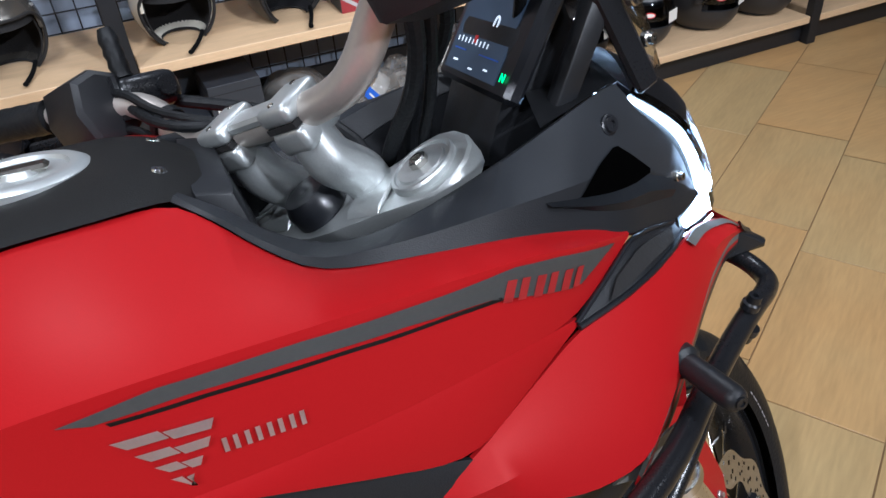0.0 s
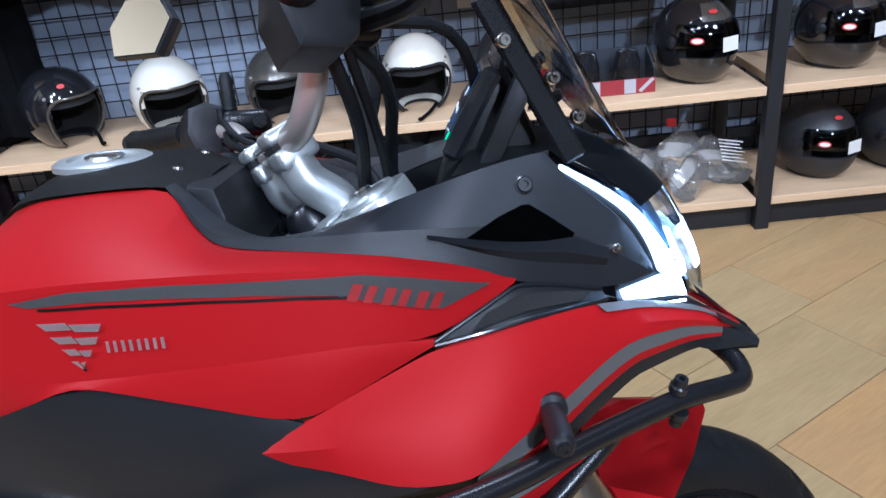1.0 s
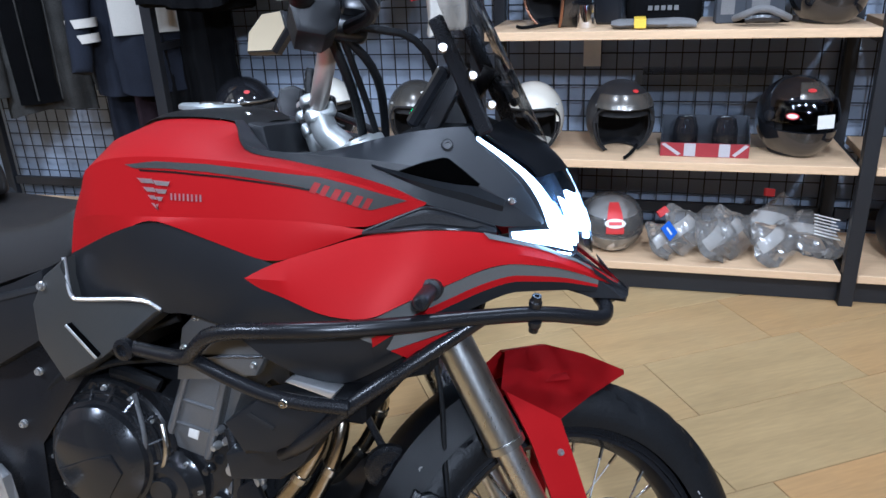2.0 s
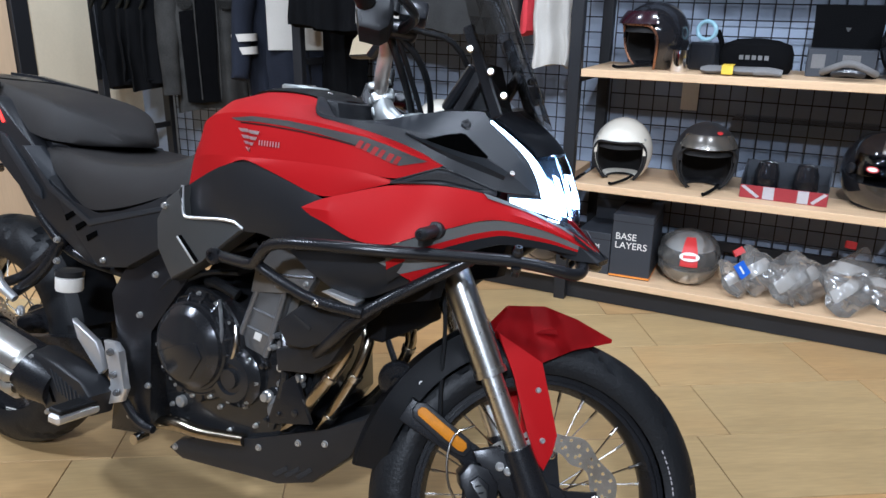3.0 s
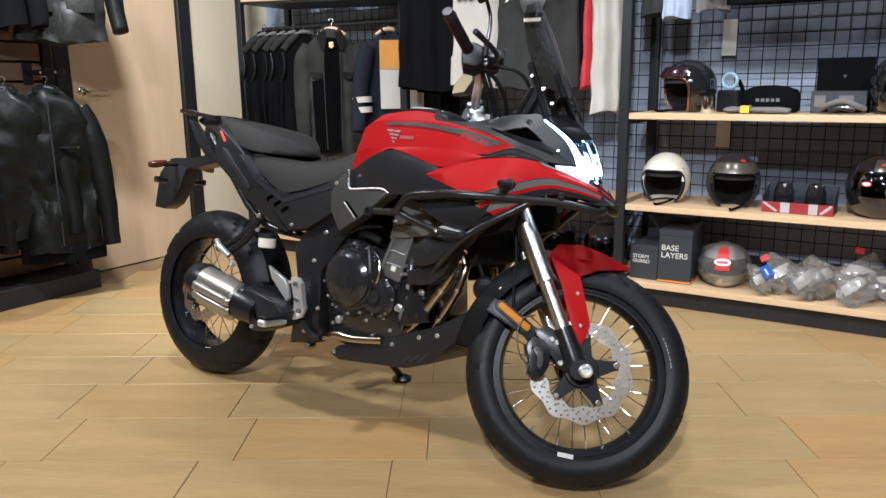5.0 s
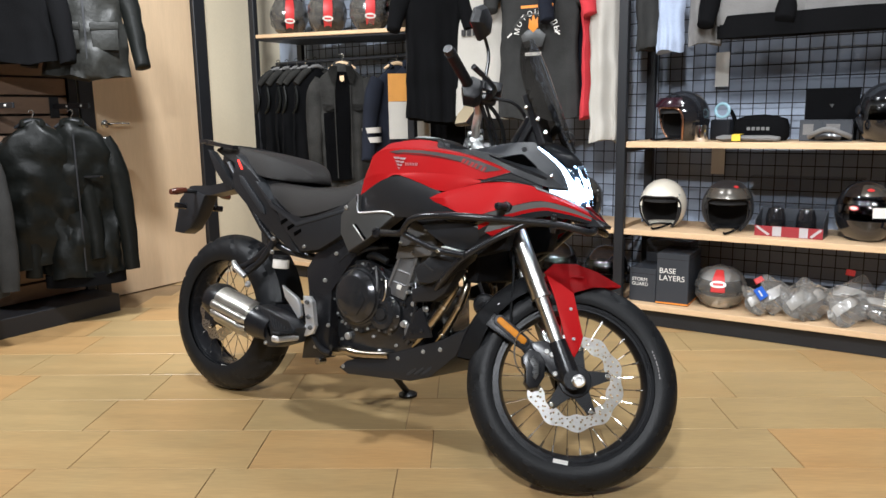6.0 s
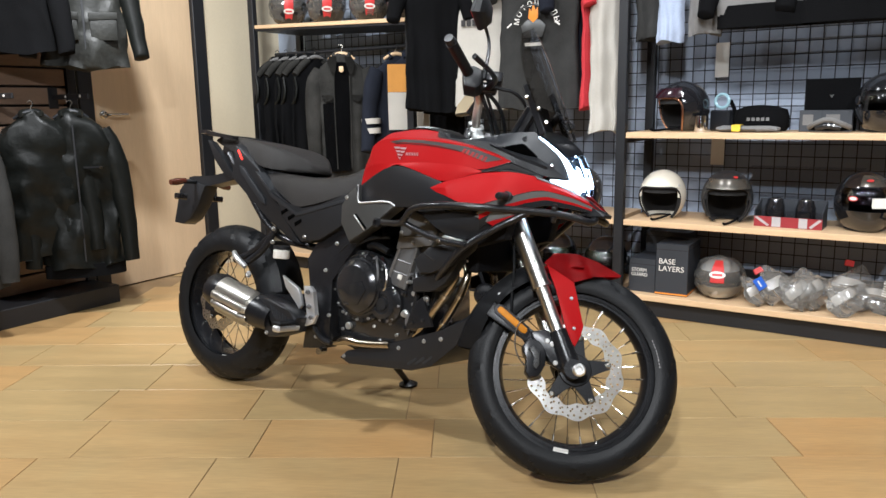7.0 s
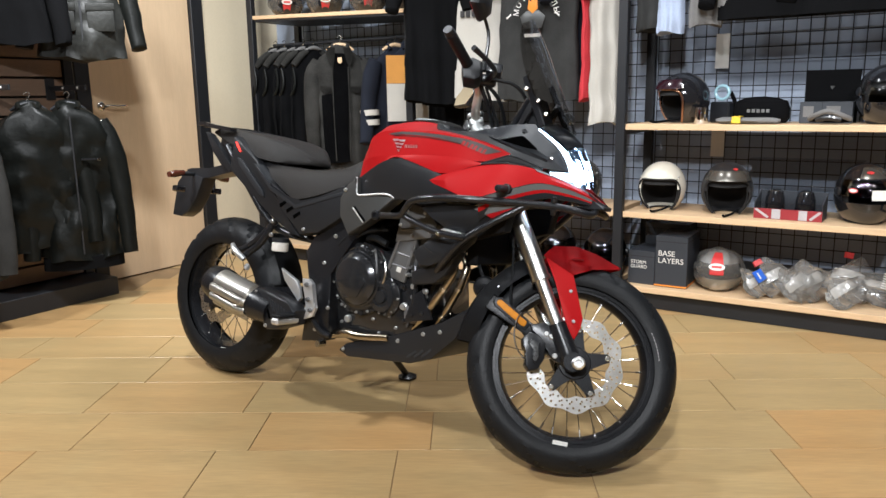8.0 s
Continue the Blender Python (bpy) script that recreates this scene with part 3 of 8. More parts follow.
def make_wheel(name, m, R, r, rim, hub_r, disc_r, disc_y, spokes, label):
    w = thing(name, None, label)
    w.parent = bike
    w.matrix_local = m
    part("tyre", tyre(R, r, rim), RUBBER, w, smooth=22)
    for k in range(9):
        t = radians(20 + 2.2 * k)
        mark = box(-0.0025, 0.0025, -0.0006, 0.0006, -0.0035, 0.0035 - 0.002 * (k % 2))
        bmesh.ops.transform(mark, matrix=pose(0, 0, 0, 0, -math.degrees(t), 0) @ Matrix.Translation((rim + 0.026, -r * 0.985, 0)) @ pose(0, 0, 0, 0, 0, 14), verts=mark.verts)
        part("sidewall_mark", mark, CARD_GREY, w)
    tag = box(-0.006, 0.006, -0.0008, 0.0008, -0.022, 0.022)
    bmesh.ops.transform(tag, matrix=pose(0, 0, 0, 0, 84, 0) @ Matrix.Translation((rim + 0.002, -r * 0.62 - 0.002, 0)), verts=tag.verts)
    part("rim_label", tag, PAPER, w)
    rw = r * 0.62
    part("rim", ring_y([(rim + 0.012, -rw), (rim + 0.012, -rw + 0.006), (rim - 0.002, -rw + 0.008), (rim - 0.010, -rw * 0.3), (rim - 0.010, rw * 0.3), (rim - 0.002, rw - 0.008), (rim + 0.012, rw - 0.006), (rim + 0.012, rw), (rim - 0.008, rw), (rim - 0.020, rw * 0.4), (rim - 0.020, -rw * 0.4), (rim - 0.008, -rw)]), BLACK_METAL, w)
    part("hub", ring_y([(0.008, -0.062), (hub_r, -0.060), (hub_r, -0.050), (hub_r * 0.62, -0.042), (hub_r * 0.62, 0.042), (hub_r, 0.050), (hub_r, 0.060), (0.008, 0.062)], 40), BLACK_METAL, w)
    for s in range(spokes):
        t = math.tau * s / spokes
        side = -1 if s % 2 else 1
        lead = 0.33 if (s // 2) % 2 else -0.33
        a = (math.cos(t) * (rim - 0.015), side * rw * 0.35, math.sin(t) * (rim - 0.015))
        b = (math.cos(t + lead) * hub_r * 0.95, side * 0.052, math.sin(t + lead) * hub_r * 0.95)
        mid = Vector(a).lerp(Vector(b), 0.14)
        bm = tube([a, mid], 0.0032, 6, smooth=False)
        tube([mid, b], 0.0017, 5, bm)
        part("spoke", bm, STEEL, w)
    part("brake_disc", wave_disc(disc_r - 0.042, disc_r, disc_y, 0.0045), BRIGHT_STEEL, w, "perforated wave-edged steel disc", smooth=20)
    star = []
    for k in range(5):
        for da, rr in ((-28, 0.048), (-10, disc_r - 0.056), (-7, disc_r - 0.038), (7, disc_r - 0.038), (10, disc_r - 0.056), (28, 0.048)):
            a = radians(72 * k + 25 + da)
            star.append((math.cos(a) * rr, math.sin(a) * rr))
    carrier = prism(star, disc_y - 0.008, disc_y + 0.004, 0.002, 1)
    joined(carrier, ring_y([(0.020, disc_y - 0.016), (0.046, disc_y - 0.014), (0.050, disc_y - 0.006), (0.050, disc_y + 0.004), (0.020, disc_y + 0.006)], 30))
    part("disc_carrier", carrier, BLACK_METAL, w)
    for k in range(5):
        a = radians(72 * k + 25)
        part("disc_rivet", lathe([(0, 0), (0.0085, 0), (0.0085, 0.003), (0.0060, 0.004), (0.0050, 0.002), (0, 0.002)], 14, m=pose(math.cos(a) * (disc_r - 0.043), disc_y - 0.008, math.sin(a) * (disc_r - 0.043), 90, 0, 0)), STEEL, w)
    return w


AXLE_F, RF, RR = Vector((1.478, 0, 0.310)), 0.319, 0.325
front = make_wheel("front_wheel", STEER @ Matrix.Translation(AXLE_F) @ pose(0, 0, 0, 0, 7, 0), RF, 0.052, 0.232, 0.046, 0.142, -0.074, 32, "black wire-spoked front wheel with road tyre")
part("axle_nut", lathe([(0.0, 0), (0.019, 0), (0.019, 0.012), (0.015, 0.016), (0.010, 0.016), (0.008, 0.006), (0, 0.006)], 20, m=pose(0.004, -0.136, -0.004, 90, 0, 0)), BRIGHT_STEEL, front)
rear = make_wheel("rear_wheel", Matrix.Translation((-0.070, 0, RR - 0.004)), RR, 0.074, 0.222, 0.06, 0.112, -0.082, 32, "black wire-spoked rear wheel with wide tyre")

# fork
for s, nm in ((-1, "fork_leg"), (1, "fork_leg")):
    y = s * 0.105
    A, B = Vector((1.112, y, 0.968)), Vector((1.462, y, 0.312))
    at = lambda k: A.lerp(B, k)
    leg = steered(nm, tube([at(0.0), at(0.12), at(0.12), at(0.645), at(0.645), at(0.66)], [0.026, 0.026, 0.0275, 0.0285, 0.031, 0.031], 24, smooth=False), FORK_STEEL, label="satin steel upside-down fork leg")
    steered("inner_tube", tube([at(0.65), at(0.90)], 0.0205, 20), BRIGHT_STEEL, label="polished chrome tube").parent = leg
    foot = tube([at(0.845), at(0.93), at(0.99), B + Vector((0.012, 0, -0.018))], [0.026, 0.029, 0.031, 0.026], 18)
    tube([B + Vector((0.005, 0.03, -0.005)), B + Vector((0.005, -0.03, -0.005))], 0.028, 16, foot)
    steered("axle_clamp", foot, BLACK_METAL).parent = leg
    cap = lathe([(0, -0.012), (0.030, -0.012), (0.030, 0.0), (0.0285, 0.002), (0.026, 0.002), (0.025, 0.0), (0.022, 0.0), (0.021, 0.002), (0.0, 0.002)], 28, m=Matrix.Translation(A + Vector((-0.0045, 0, 0.0078))) @ (A - B).to_track_quat("Z", "Y").to_matrix().to_4x4())
    fcap = steered("fork_cap", cap, YOKE, label="machined aluminium fork cap")
    fcap.parent = leg
    nut = lathe([(0, 0), (0.0085, 0), (0.0085, 0.005), (0.007, 0.0065), (0.004, 0.0065), (0.0035, 0.003), (0, 0.003)], 6, m=Matrix.Translation(A + Vector((-0.0055, 0, 0.0094))) @ (A - B).to_track_quat("Z", "Y").to_matrix().to_4x4())
    steered("cap_nut", nut, STEEL).parent = leg

d30 = Vector((0.5, 0, -0.866))
outline = [(-0.033, 0.0), (-0.030, -0.026), (-0.016, -0.085)]
outline += [(0.028 + 0.040 * math.cos(radians(a)), -0.108 + 0.040 * math.sin(radians(a))) for a in (200, 222, 245, 270, 295, 320, 345, 370, 395, 420)]
outline += [(0.036, -0.055), (0.030, -0.030)]
outline += [(u, -v) for u, v in outline[:0:-1]]
top = loft([[(u * k, v * k, h) for u, v in outline] for h, k in ((-0.013, 0.97), (-0.011, 1.0), (0.007, 1.0), (0.0095, 0.985))])
CLAMP = Matrix.Translation(STEM + d30 * 0.022) @ pose(0, 0, 0, 0, -RAKE, 0)
bmesh.ops.transform(top, matrix=CLAMP, verts=top.verts)
triple = steered("triple_clamp", top, YOKE, label="machined aluminium top yoke")
for s in (-1, 1):
    web = prism([(-0.022, 0.0), (0.026, 0.0), (0.020, 0.004), (-0.016, 0.004)], -0.020, 0.020, 0.0015, 1)
    bmesh.ops.transform(web, matrix=CLAMP @ Matrix.Translation((0.004, s * 0.060, 0.010)), verts=web.verts)
    steered("yoke_rib", web, YOKE).parent = triple
low_yoke = box(-0.04, 0.055, -0.14, 0.14, -0.045, 0.0, 0.01)
bmesh.ops.transform(low_yoke, matrix=Matrix.Translation(STEM + d30 * 0.20) @ pose(0, 0, 0, 0, -RAKE, 0), verts=low_yoke.verts)
steered("lower_yoke", low_yoke, BLACK_METAL)
steered("steering_stem", tube([STEM + d30 * 0.02, STEM + d30 * 0.22], 0.03, 20), BLACK_METAL)
steered("stem_cap", lathe([(0, 0), (0.026, 0), (0.026, 0.012), (0.021, 0.019), (0.012, 0.02), (0.0, 0.018)], 24, m=CLAMP @ Matrix.Translation((0.000, 0.004, 0.010)) @ Matrix.Diagonal((1, 1, 1.3, 1))), GLOSS_BLACK, label="glossy black plastic stem cap")
BAR_C = Vector((1.056, 0, 1.043))
for s in (-1, 1):
    y = s * 0.045
    base, low, elbow = Vector((1.112, y, 0.956)), Vector((1.099, y, 0.982)), Vector((1.072, y, 1.000))
    riser = steered("riser", tube([base, base.lerp(low, 0.7), low, elbow, elbow.lerp(BAR_C + Vector((0.004, y, -0.014)), 0.4), BAR_C + Vector((0.002, y, -0.010))], [0.0205, 0.0205, 0.021, 0.021, 0.020, 0.0185], 18), YOKE, label="satin aluminium handlebar riser")
    block = box(-0.023, 0.023, -0.0185, 0.0185, -0.024, -0.0015, 0.006, seg=3)
    box(-0.023, 0.023, -0.0185, 0.0185, 0.0025, 0.019, 0.006, block, seg=3)
    gap = box(-0.0215, 0.0215, -0.017, 0.017, -0.002, 0.003)
    bmesh.ops.transform(gap, matrix=Matrix.Translation(BAR_C + Vector((0, y, 0))) @ pose(0, 0, 0, 0, -24, 0), verts=gap.verts)
    steered("clamp_gap", gap, LINER_AND_SHADE).parent = riser
    bmesh.ops.transform(block, matrix=Matrix.Translation(BAR_C + Vector((0, y, 0))) @ pose(0, 0, 0, 0, -24, 0), verts=block.verts)
    steered("bar_clamp", block, YOKE).parent = riser
bridge = box(-0.014, 0.014, -0.03, 0.03, 0.004, 0.014, 0.003)
bmesh.ops.transform(bridge, matrix=Matrix.Translation(BAR_C) @ pose(0, 0, 0, 0, -24, 0), verts=bridge.verts)
steered("clamp_bridge", bridge, YOKE)
for y in (-0.05, 0.05):
    for u in (-0.015, 0.015):
        pt = BAR_C + Matrix.Rotation(radians(-24), 3, "Y") @ Vector((u, y * 0.9, 0.018))
        bolt(bike, pt, 0.004, axis=(-0.4, 0, 0.91), turn=STEER, mat=STEEL, h=0.002)

# handlebar and its controls
RIGHT = [(1.056, 0, 1.043), (1.056, -0.085, 1.043), (1.056, -0.125, 1.056), (1.060, -0.160, 1.092), (1.046, -0.196, 1.108), (0.962, -0.405, 1.137)]
bar_pts = [(x, -y, z) for x, y, z in RIGHT[:0:-1]] + RIGHT
steered("handlebar", tube(bar_pts, [0.0112] * 2 + [0.0138] * 7 + [0.0112] * 2, 18), BAR_ALU, label="champagne-grey tapered aluminium handlebar")


strap = ring_y([(0.0150, -0.005), (0.0175, -0.004), (0.0175, 0.004), (0.0150, 0.005)], 24)
bmesh.ops.transform(strap, matrix=Matrix.Translation((1.058, 0.142, 1.074)) @ pose(0, 0, 0, 45, 0, 0), verts=strap.verts)
steered("cable_strap", strap, RUBBER)
for dy, dz in ((0.0, 0.018), (0.006, -0.018)):
    steered("bar_cable", tube([(1.040, 0.230 + dy, 1.105 + dz), (1.044, 0.175, 1.098 + dz), (1.046, 0.140, 1.070 + dz), (1.060, 0.100, 1.050 + dz), (1.110, 0.060, 1.020 + dz)], 0.0042, 8), RUBBER)


def on_bar(s, k):
    a, b = Vector(RIGHT[-2]), Vector(RIGHT[-1])
    p = a.lerp(b, k)
    return Vector((p.x, -s * p.y if s > 0 else p.y, p.z))


for s in (-1, 1):
    F = Vector((1, 1, 1)) if s < 0 else Vector((1, -1, 1))
    side = lambda p: Vector((p[0], -s * abs(p[1]) * -1 if s > 0 else p[1], p[2]))
    pa, pb, pe = on_bar(s, 0.36), on_bar(s, 0.97), on_bar(s, 1.06)
    grip = steered("grip", tube([pa.lerp(pb, k / 14) for k in range(15)], [0.0185 if k in (0, 14) else (0.0165 if k % 2 else 0.0172) for k in range(15)], 16, smooth=False), RUBBER, label="ribbed black rubber grip")
    steered("bar_end", tube([pb, pe], [0.016, 0.014], 16), BLACK_METAL).parent = grip
    pc = on_bar(s, 0.16)
    sw = steered("switchgear", loft([[(pc.x + dx * k, pc.y + dy, pc.z + dz * k) for dx, dz in ((-0.018, -0.034), (0.012, -0.036), (0.024, -0.026), (0.028, -0.006), (0.024, 0.018), (-0.002, 0.027), (-0.022, 0.020), (-0.027, -0.006))] for k, dy in ((0.92, -0.042), (1.12, -0.038), (1.18, -0.031), (1.18, 0.024), (1.1, 0.030), (0.88, 0.035))]), BLACK_PLASTIC, label="black plastic switch housing")
    for dz, mt in ((0.012, RUBBER), (-0.010, TAIL_RED if s < 0 else RUBBER)):
        steered("button", box(pc.x - 0.026, pc.x - 0.020, pc.y - 0.010, pc.y + 0.010, pc.z + dz - 0.006, pc.z + dz + 0.006, 0.002), BLACK_PLASTIC if mt is TAIL_RED else mt).parent = sw
    lp = [Vector((pc.x + 0.050, on_bar(s, 0.05).y, pc.z - 0.004)), Vector((pc.x + 0.075, on_bar(s, 0.4).y, pc.z - 0.012)), Vector((pc.x + 0.052, on_bar(s, 0.7).y, pc.z - 0.016)), Vector((pc.x + 0.005, on_bar(s, 1.0).y, pc.z - 0.012))]
    steered("brake_lever" if s < 0 else "clutch_lever", tube(lp, [0.010, 0.008, 0.0075, 0.009], 10), BLACK_METAL, label="black lever")
    pm = on_bar(s, -0.02) + Vector((0.012, 0, 0.004))
    perch = box(pm.x - 0.016, pm.x + 0.05, pm.y - 0.016, pm.y + 0.016, pm.z - 0.018, pm.z + 0.018, 0.012, seg=3)
    tube([pm + Vector((0.03, -0.02, 0)), pm + Vector((0.03, 0.02, 0))], 0.010, 12, perch)
    tube([pm + Vector((-0.014, -0.006, 0.02)), pm + Vector((-0.014, -0.006, -0.022))], 0.005, 8, perch)
    steered("lever_perch", perch, BLACK_METAL)
    if s < 0:
        steered("fluid_reservoir", box(pm.x + 0.012, pm.x + 0.062, pm.y - 0.035, pm.y + 0.02, pm.z + 0.014, pm.z + 0.048, 0.007, seg=2), GLOSS_BLACK, label="brake fluid reservoir")
    # mirror
    q0 = Vector((pm.x, pm.y, pm.z + 0.018)) + (Vector((0.004, -0.014, 0.050)) if s < 0 else Vector((0, 0, 0.012)))
    q1, q2 = q0 + Vector((0, 0, 0.075)), q0 + Vector((-0.02, s * 0.025, 0.115))
    q3 = q0 + Vector((-0.035, s * 0.055, 0.125))
    if s > 0:
        q1, q2, q3 = q0 + Vector((0, 0, 0.075)), q0 + Vector((-0.022, 0.025, 0.112)), q0 + Vector((-0.070, 0.060, 0.128))
    stem = steered("mirror_stem", tube([q0 + Vector((0, 0, -0.045 if s < 0 else 0)), q0, q1, q2, q3], [0.0065, 0.0060, 0.0055, 0.0055, 0.0055], 10), BLACK_METAL)
    steered("stem_boot", tube([q0 + Vector((0, 0, (-0.045 if s < 0 else -0.012) + 0.006 * k)) for k in range(9)], [0.0100, 0.0085] * 4 + [0.0065], 12, smooth=False), RUBBER).parent = stem
    hexa = [(-0.070, 0.0), (-0.045, 0.046), (0.02, 0.054), (0.058, 0.018), (0.052, -0.030), (-0.035, -0.046)]
    MM = Matrix.Translation(q3 + Vector((-0.012, s * 0.042, 0.0))) @ pose(0, 0, 0, 0, 0, 128 if s > 0 else 70) @ pose(0, 0, 0, 8, 0, 0) @ Matrix.Diagonal((s * 0.92, 1, 0.92, 1))
    shell = loft([[(u * k, dy, v * k) for u, v in hexa] for dy, k in ((0.0, 1.0), (-0.010, 1.03), (-0.026, 0.86), (-0.036, 0.45))])
    bmesh.ops.transform(shell, matrix=MM, verts=shell.verts)
    mirror = steered("mirror_head", shell, BLACK_PLASTIC, label="black six-sided rear-view mirror")
    glass = loft([[(u * 0.94, dy, v * 0.94) for u, v in hexa] for dy in (0.0005, 0.0025)])
    bmesh.ops.transform(glass, matrix=MM, verts=glass.verts)
    steered("mirror_glass", glass, MIRROR).parent = mirror

# hoses and cables between bar and frame
for pts, r in (
    ([(1.07, -0.20, 1.105), (1.13, -0.16, 1.07), (1.16, -0.06, 1.02), (1.17, -0.02, 0.93)], 0.0065),
    ([(1.09, -0.21, 1.110), (1.19, -0.20, 1.11), (1.24, -0.12, 1.02), (1.22, -0.05, 0.92)], 0.0055),
    ([(1.06, -0.19, 1.10), (1.10, -0.14, 1.04), (1.13, -0.05, 0.99), (1.14, 0.0, 0.93)], 0.0070),
    ([(1.075, -0.195, 1.10), (1.12, -0.13, 1.03), (1.15, -0.07, 0.985), (1.16, -0.03, 0.92)], 0.0050),
    ([(1.10, 0.20, 1.10), (1.16, 0.13, 1.06), (1.18, 0.04, 1.02), (1.18, 0.0, 0.92)], 0.0065),
    ([(1.05, 0.19, 1.105), (1.03, 0.10, 1.065), (1.09, 0.05, 1.05), (1.15, 0.02, 0.95)], 0.005),
):
    steered("cable", tube(pts, r, 10), RUBBER)

# front mudguard, carried by the fork
def arc_shell(c, R, w, a0, a1, n, thick, crown=0.010, taper=None, skirt=0.018):
    rows = []
    for i in range(n + 1):
        t = radians(a0 + (a1 - a0) * i / n)
        k = taper(i / n) if taper else 1.0
        row = []
        for j in range(9):
            v = -1 + j / 4
            rr = R + crown * (1 - v * v) - (skirt if abs(v) > 0.9 else 0)
            row.append((c.x + math.cos(t) * rr, v * w * k, c.z + math.sin(t) * rr))
        rows.append(row)
    bm = loft(rows, closed=False)
    bmesh.ops.solidify(bm, geom=bm.faces[:], thickness=thick)
    return bm


guard = steered("front_mudguard", arc_shell(AXLE_F, RF + 0.006, 0.058, 92, 114, 10, 0.003, 0.006, skirt=0.006), RED, label="red plastic front mudguard")
crest = loft([[(x, -w, z), (x, w, z), (x, w, z - 0.003), (x, -w, z - 0.003)] for x, w, z in ((1.372, 0.012, 0.672), (1.444, 0.012, 0.682), (1.512, 0.010, 0.667), (1.590, 0.001, 0.639))])
steered("guard_crest", crest, RED).parent = guard
for s in (-1, 1):
    wing = prism([(1.343, 0.619), (1.438, 0.5735), (1.462, 0.505), (1.484, 0.445), (1.480, 0.412), (1.467, 0.378), (1.452, 0.392), (1.425, 0.448), (1.388, 0.540)], -0.004, 0.004, 0.003)
    bmesh.ops.transform(wing, matrix=Matrix.Translation((0, s * 0.083, 0)), verts=wing.verts)
    steered("guard_wing", wing, RED).parent = guard
    beak = bmesh.new()
    loft([[(1.340, s * 0.0875, 0.618), (1.372, s * 0.012, 0.672)], [(1.438, s * 0.0875, 0.572), (1.444, s * 0.012, 0.682)], [(1.498, s * 0.066, 0.604), (1.512, s * 0.010, 0.667)], [(1.588, s * 0.006, 0.632), (1.590, s * 0.001, 0.639)]], beak, closed=False)
    bmesh.ops.solidify(beak, geom=beak.faces[:], thickness=0.003)
    steered("guard_beak", beak, RED, smooth=25).parent = guard
    for p in ((1.437, s * 0.088, 0.521), (1.457, s * 0.088, 0.432)):
        bolt(guard, p, 0.006, axis=(0, s, 0), turn=STEER)
rear_guard = steered("rear_mudguard", arc_shell(AXLE_F, RF + 0.026, 0.082, 114, 177, 20, 0.003, 0.014, taper=lambda q: 1 - 0.75 * max(0.0, (q - 0.62) / 0.38) ** 1.3, skirt=0.045), BLACK_PLASTIC, label="black plastic mudguard extension")
bolt(rear_guard, (1.222, -0.068, 0.50), 0.007, turn=STEER)
stay = steered("guard_stay", prism([(1.19, 0.43), (1.21, 0.475), (1.33, 0.405), (1.39, 0.385), (1.39, 0.36), (1.32, 0.37)], -0.084, -0.070, 0.004), BLACK_METAL)
rframe = prism([(1.212, 0.452), (1.219, 0.466), (1.236, 0.468), (1.326, 0.413), (1.331, 0.396), (1.320, 0.382), (1.304, 0.384), (1.216, 0.438)], -0.088, -0.078, 0.004)
steered("reflector_frame", rframe, BLACK_PLASTIC)
bracket = prism([(1.330, 0.398), (1.372, 0.412), (1.412, 0.398), (1.440, 0.345), (1.474, 0.326), (1.470, 0.300), (1.440, 0.296), (1.412, 0.306), (1.392, 0.322), (1.376, 0.356), (1.340, 0.376)], -0.108, -0.086, 0.006)
steered("caliper_bracket", bracket, BLACK_METAL, label="black cast caliper bracket on the fork foot")
refl = prism([(1.222, 0.452), (1.228, 0.459), (1.236, 0.459), (1.319, 0.408), (1.321, 0.399), (1.315, 0.391), (1.306, 0.392), (1.224, 0.444)], -0.092, -0.085, 0.002)
steered("reflector", refl, AMBER, label="oblong amber side reflector")
cal = prism([(1.312, 0.352), (1.330, 0.378), (1.362, 0.372), (1.384, 0.346), (1.386, 0.305), (1.372, 0.272), (1.346, 0.262), (1.330, 0.280), (1.336, 0.318), (1.318, 0.330)], -0.112, -0.045, 0.005)
caliper = steered("brake_caliper", cal, BLACK_METAL, label="black brake caliper with pale lettering")
part("caliper_face", prism([(1.336, 0.340), (1.344, 0.352), (1.362, 0.336), (1.368, 0.306), (1.362, 0.290), (1.352, 0.296), (1.354, 0.322)], -0.1212, -0.1200, 0.0004), GREY_PLATE, caliper, "pale machined caliper face").matrix_local = STEER
part("caliper_bridge", prism([(1.330, 0.345), (1.345, 0.358), (1.366, 0.345), (1.372, 0.310), (1.360, 0.288), (1.350, 0.300), (1.352, 0.325)], -0.120, -0.110, 0.003), BLACK_METAL, caliper).matrix_local = STEER
for x, z in ((1.346, 0.338), (1.353, 0.327), (1.357, 0.316), (1.359, 0.304)):
    steered("caliper_mark", prism([(x - 0.005, z + 0.0035), (x + 0.005, z + 0.006), (x + 0.005, z + 0.003), (x - 0.005, z)], -0.1228, -0.1212, 0), BLACK_METAL).parent = caliper
for p in ((1.398, -0.108, 0.372), (1.415, -0.108, 0.318), (1.382, -0.108, 0.378)):
    bolt(bike, p, 0.009, turn=STEER)
steered("brake_hose", tube([(1.33, -0.075, 0.36), (1.27, -0.070, 0.42), (1.258, -0.072, 0.50), (1.25, -0.080, 0.62), (1.22, -0.07, 0.74), (1.17, -0.04, 0.86)], 0.0040, 8), RUBBER)
steered("sensor_wire", tube([(1.34, -0.10, 0.285), (1.29, -0.105, 0.33), (1.285, -0.10, 0.42), (1.33, -0.09, 0.44)], 0.0025, 8), STEEL)

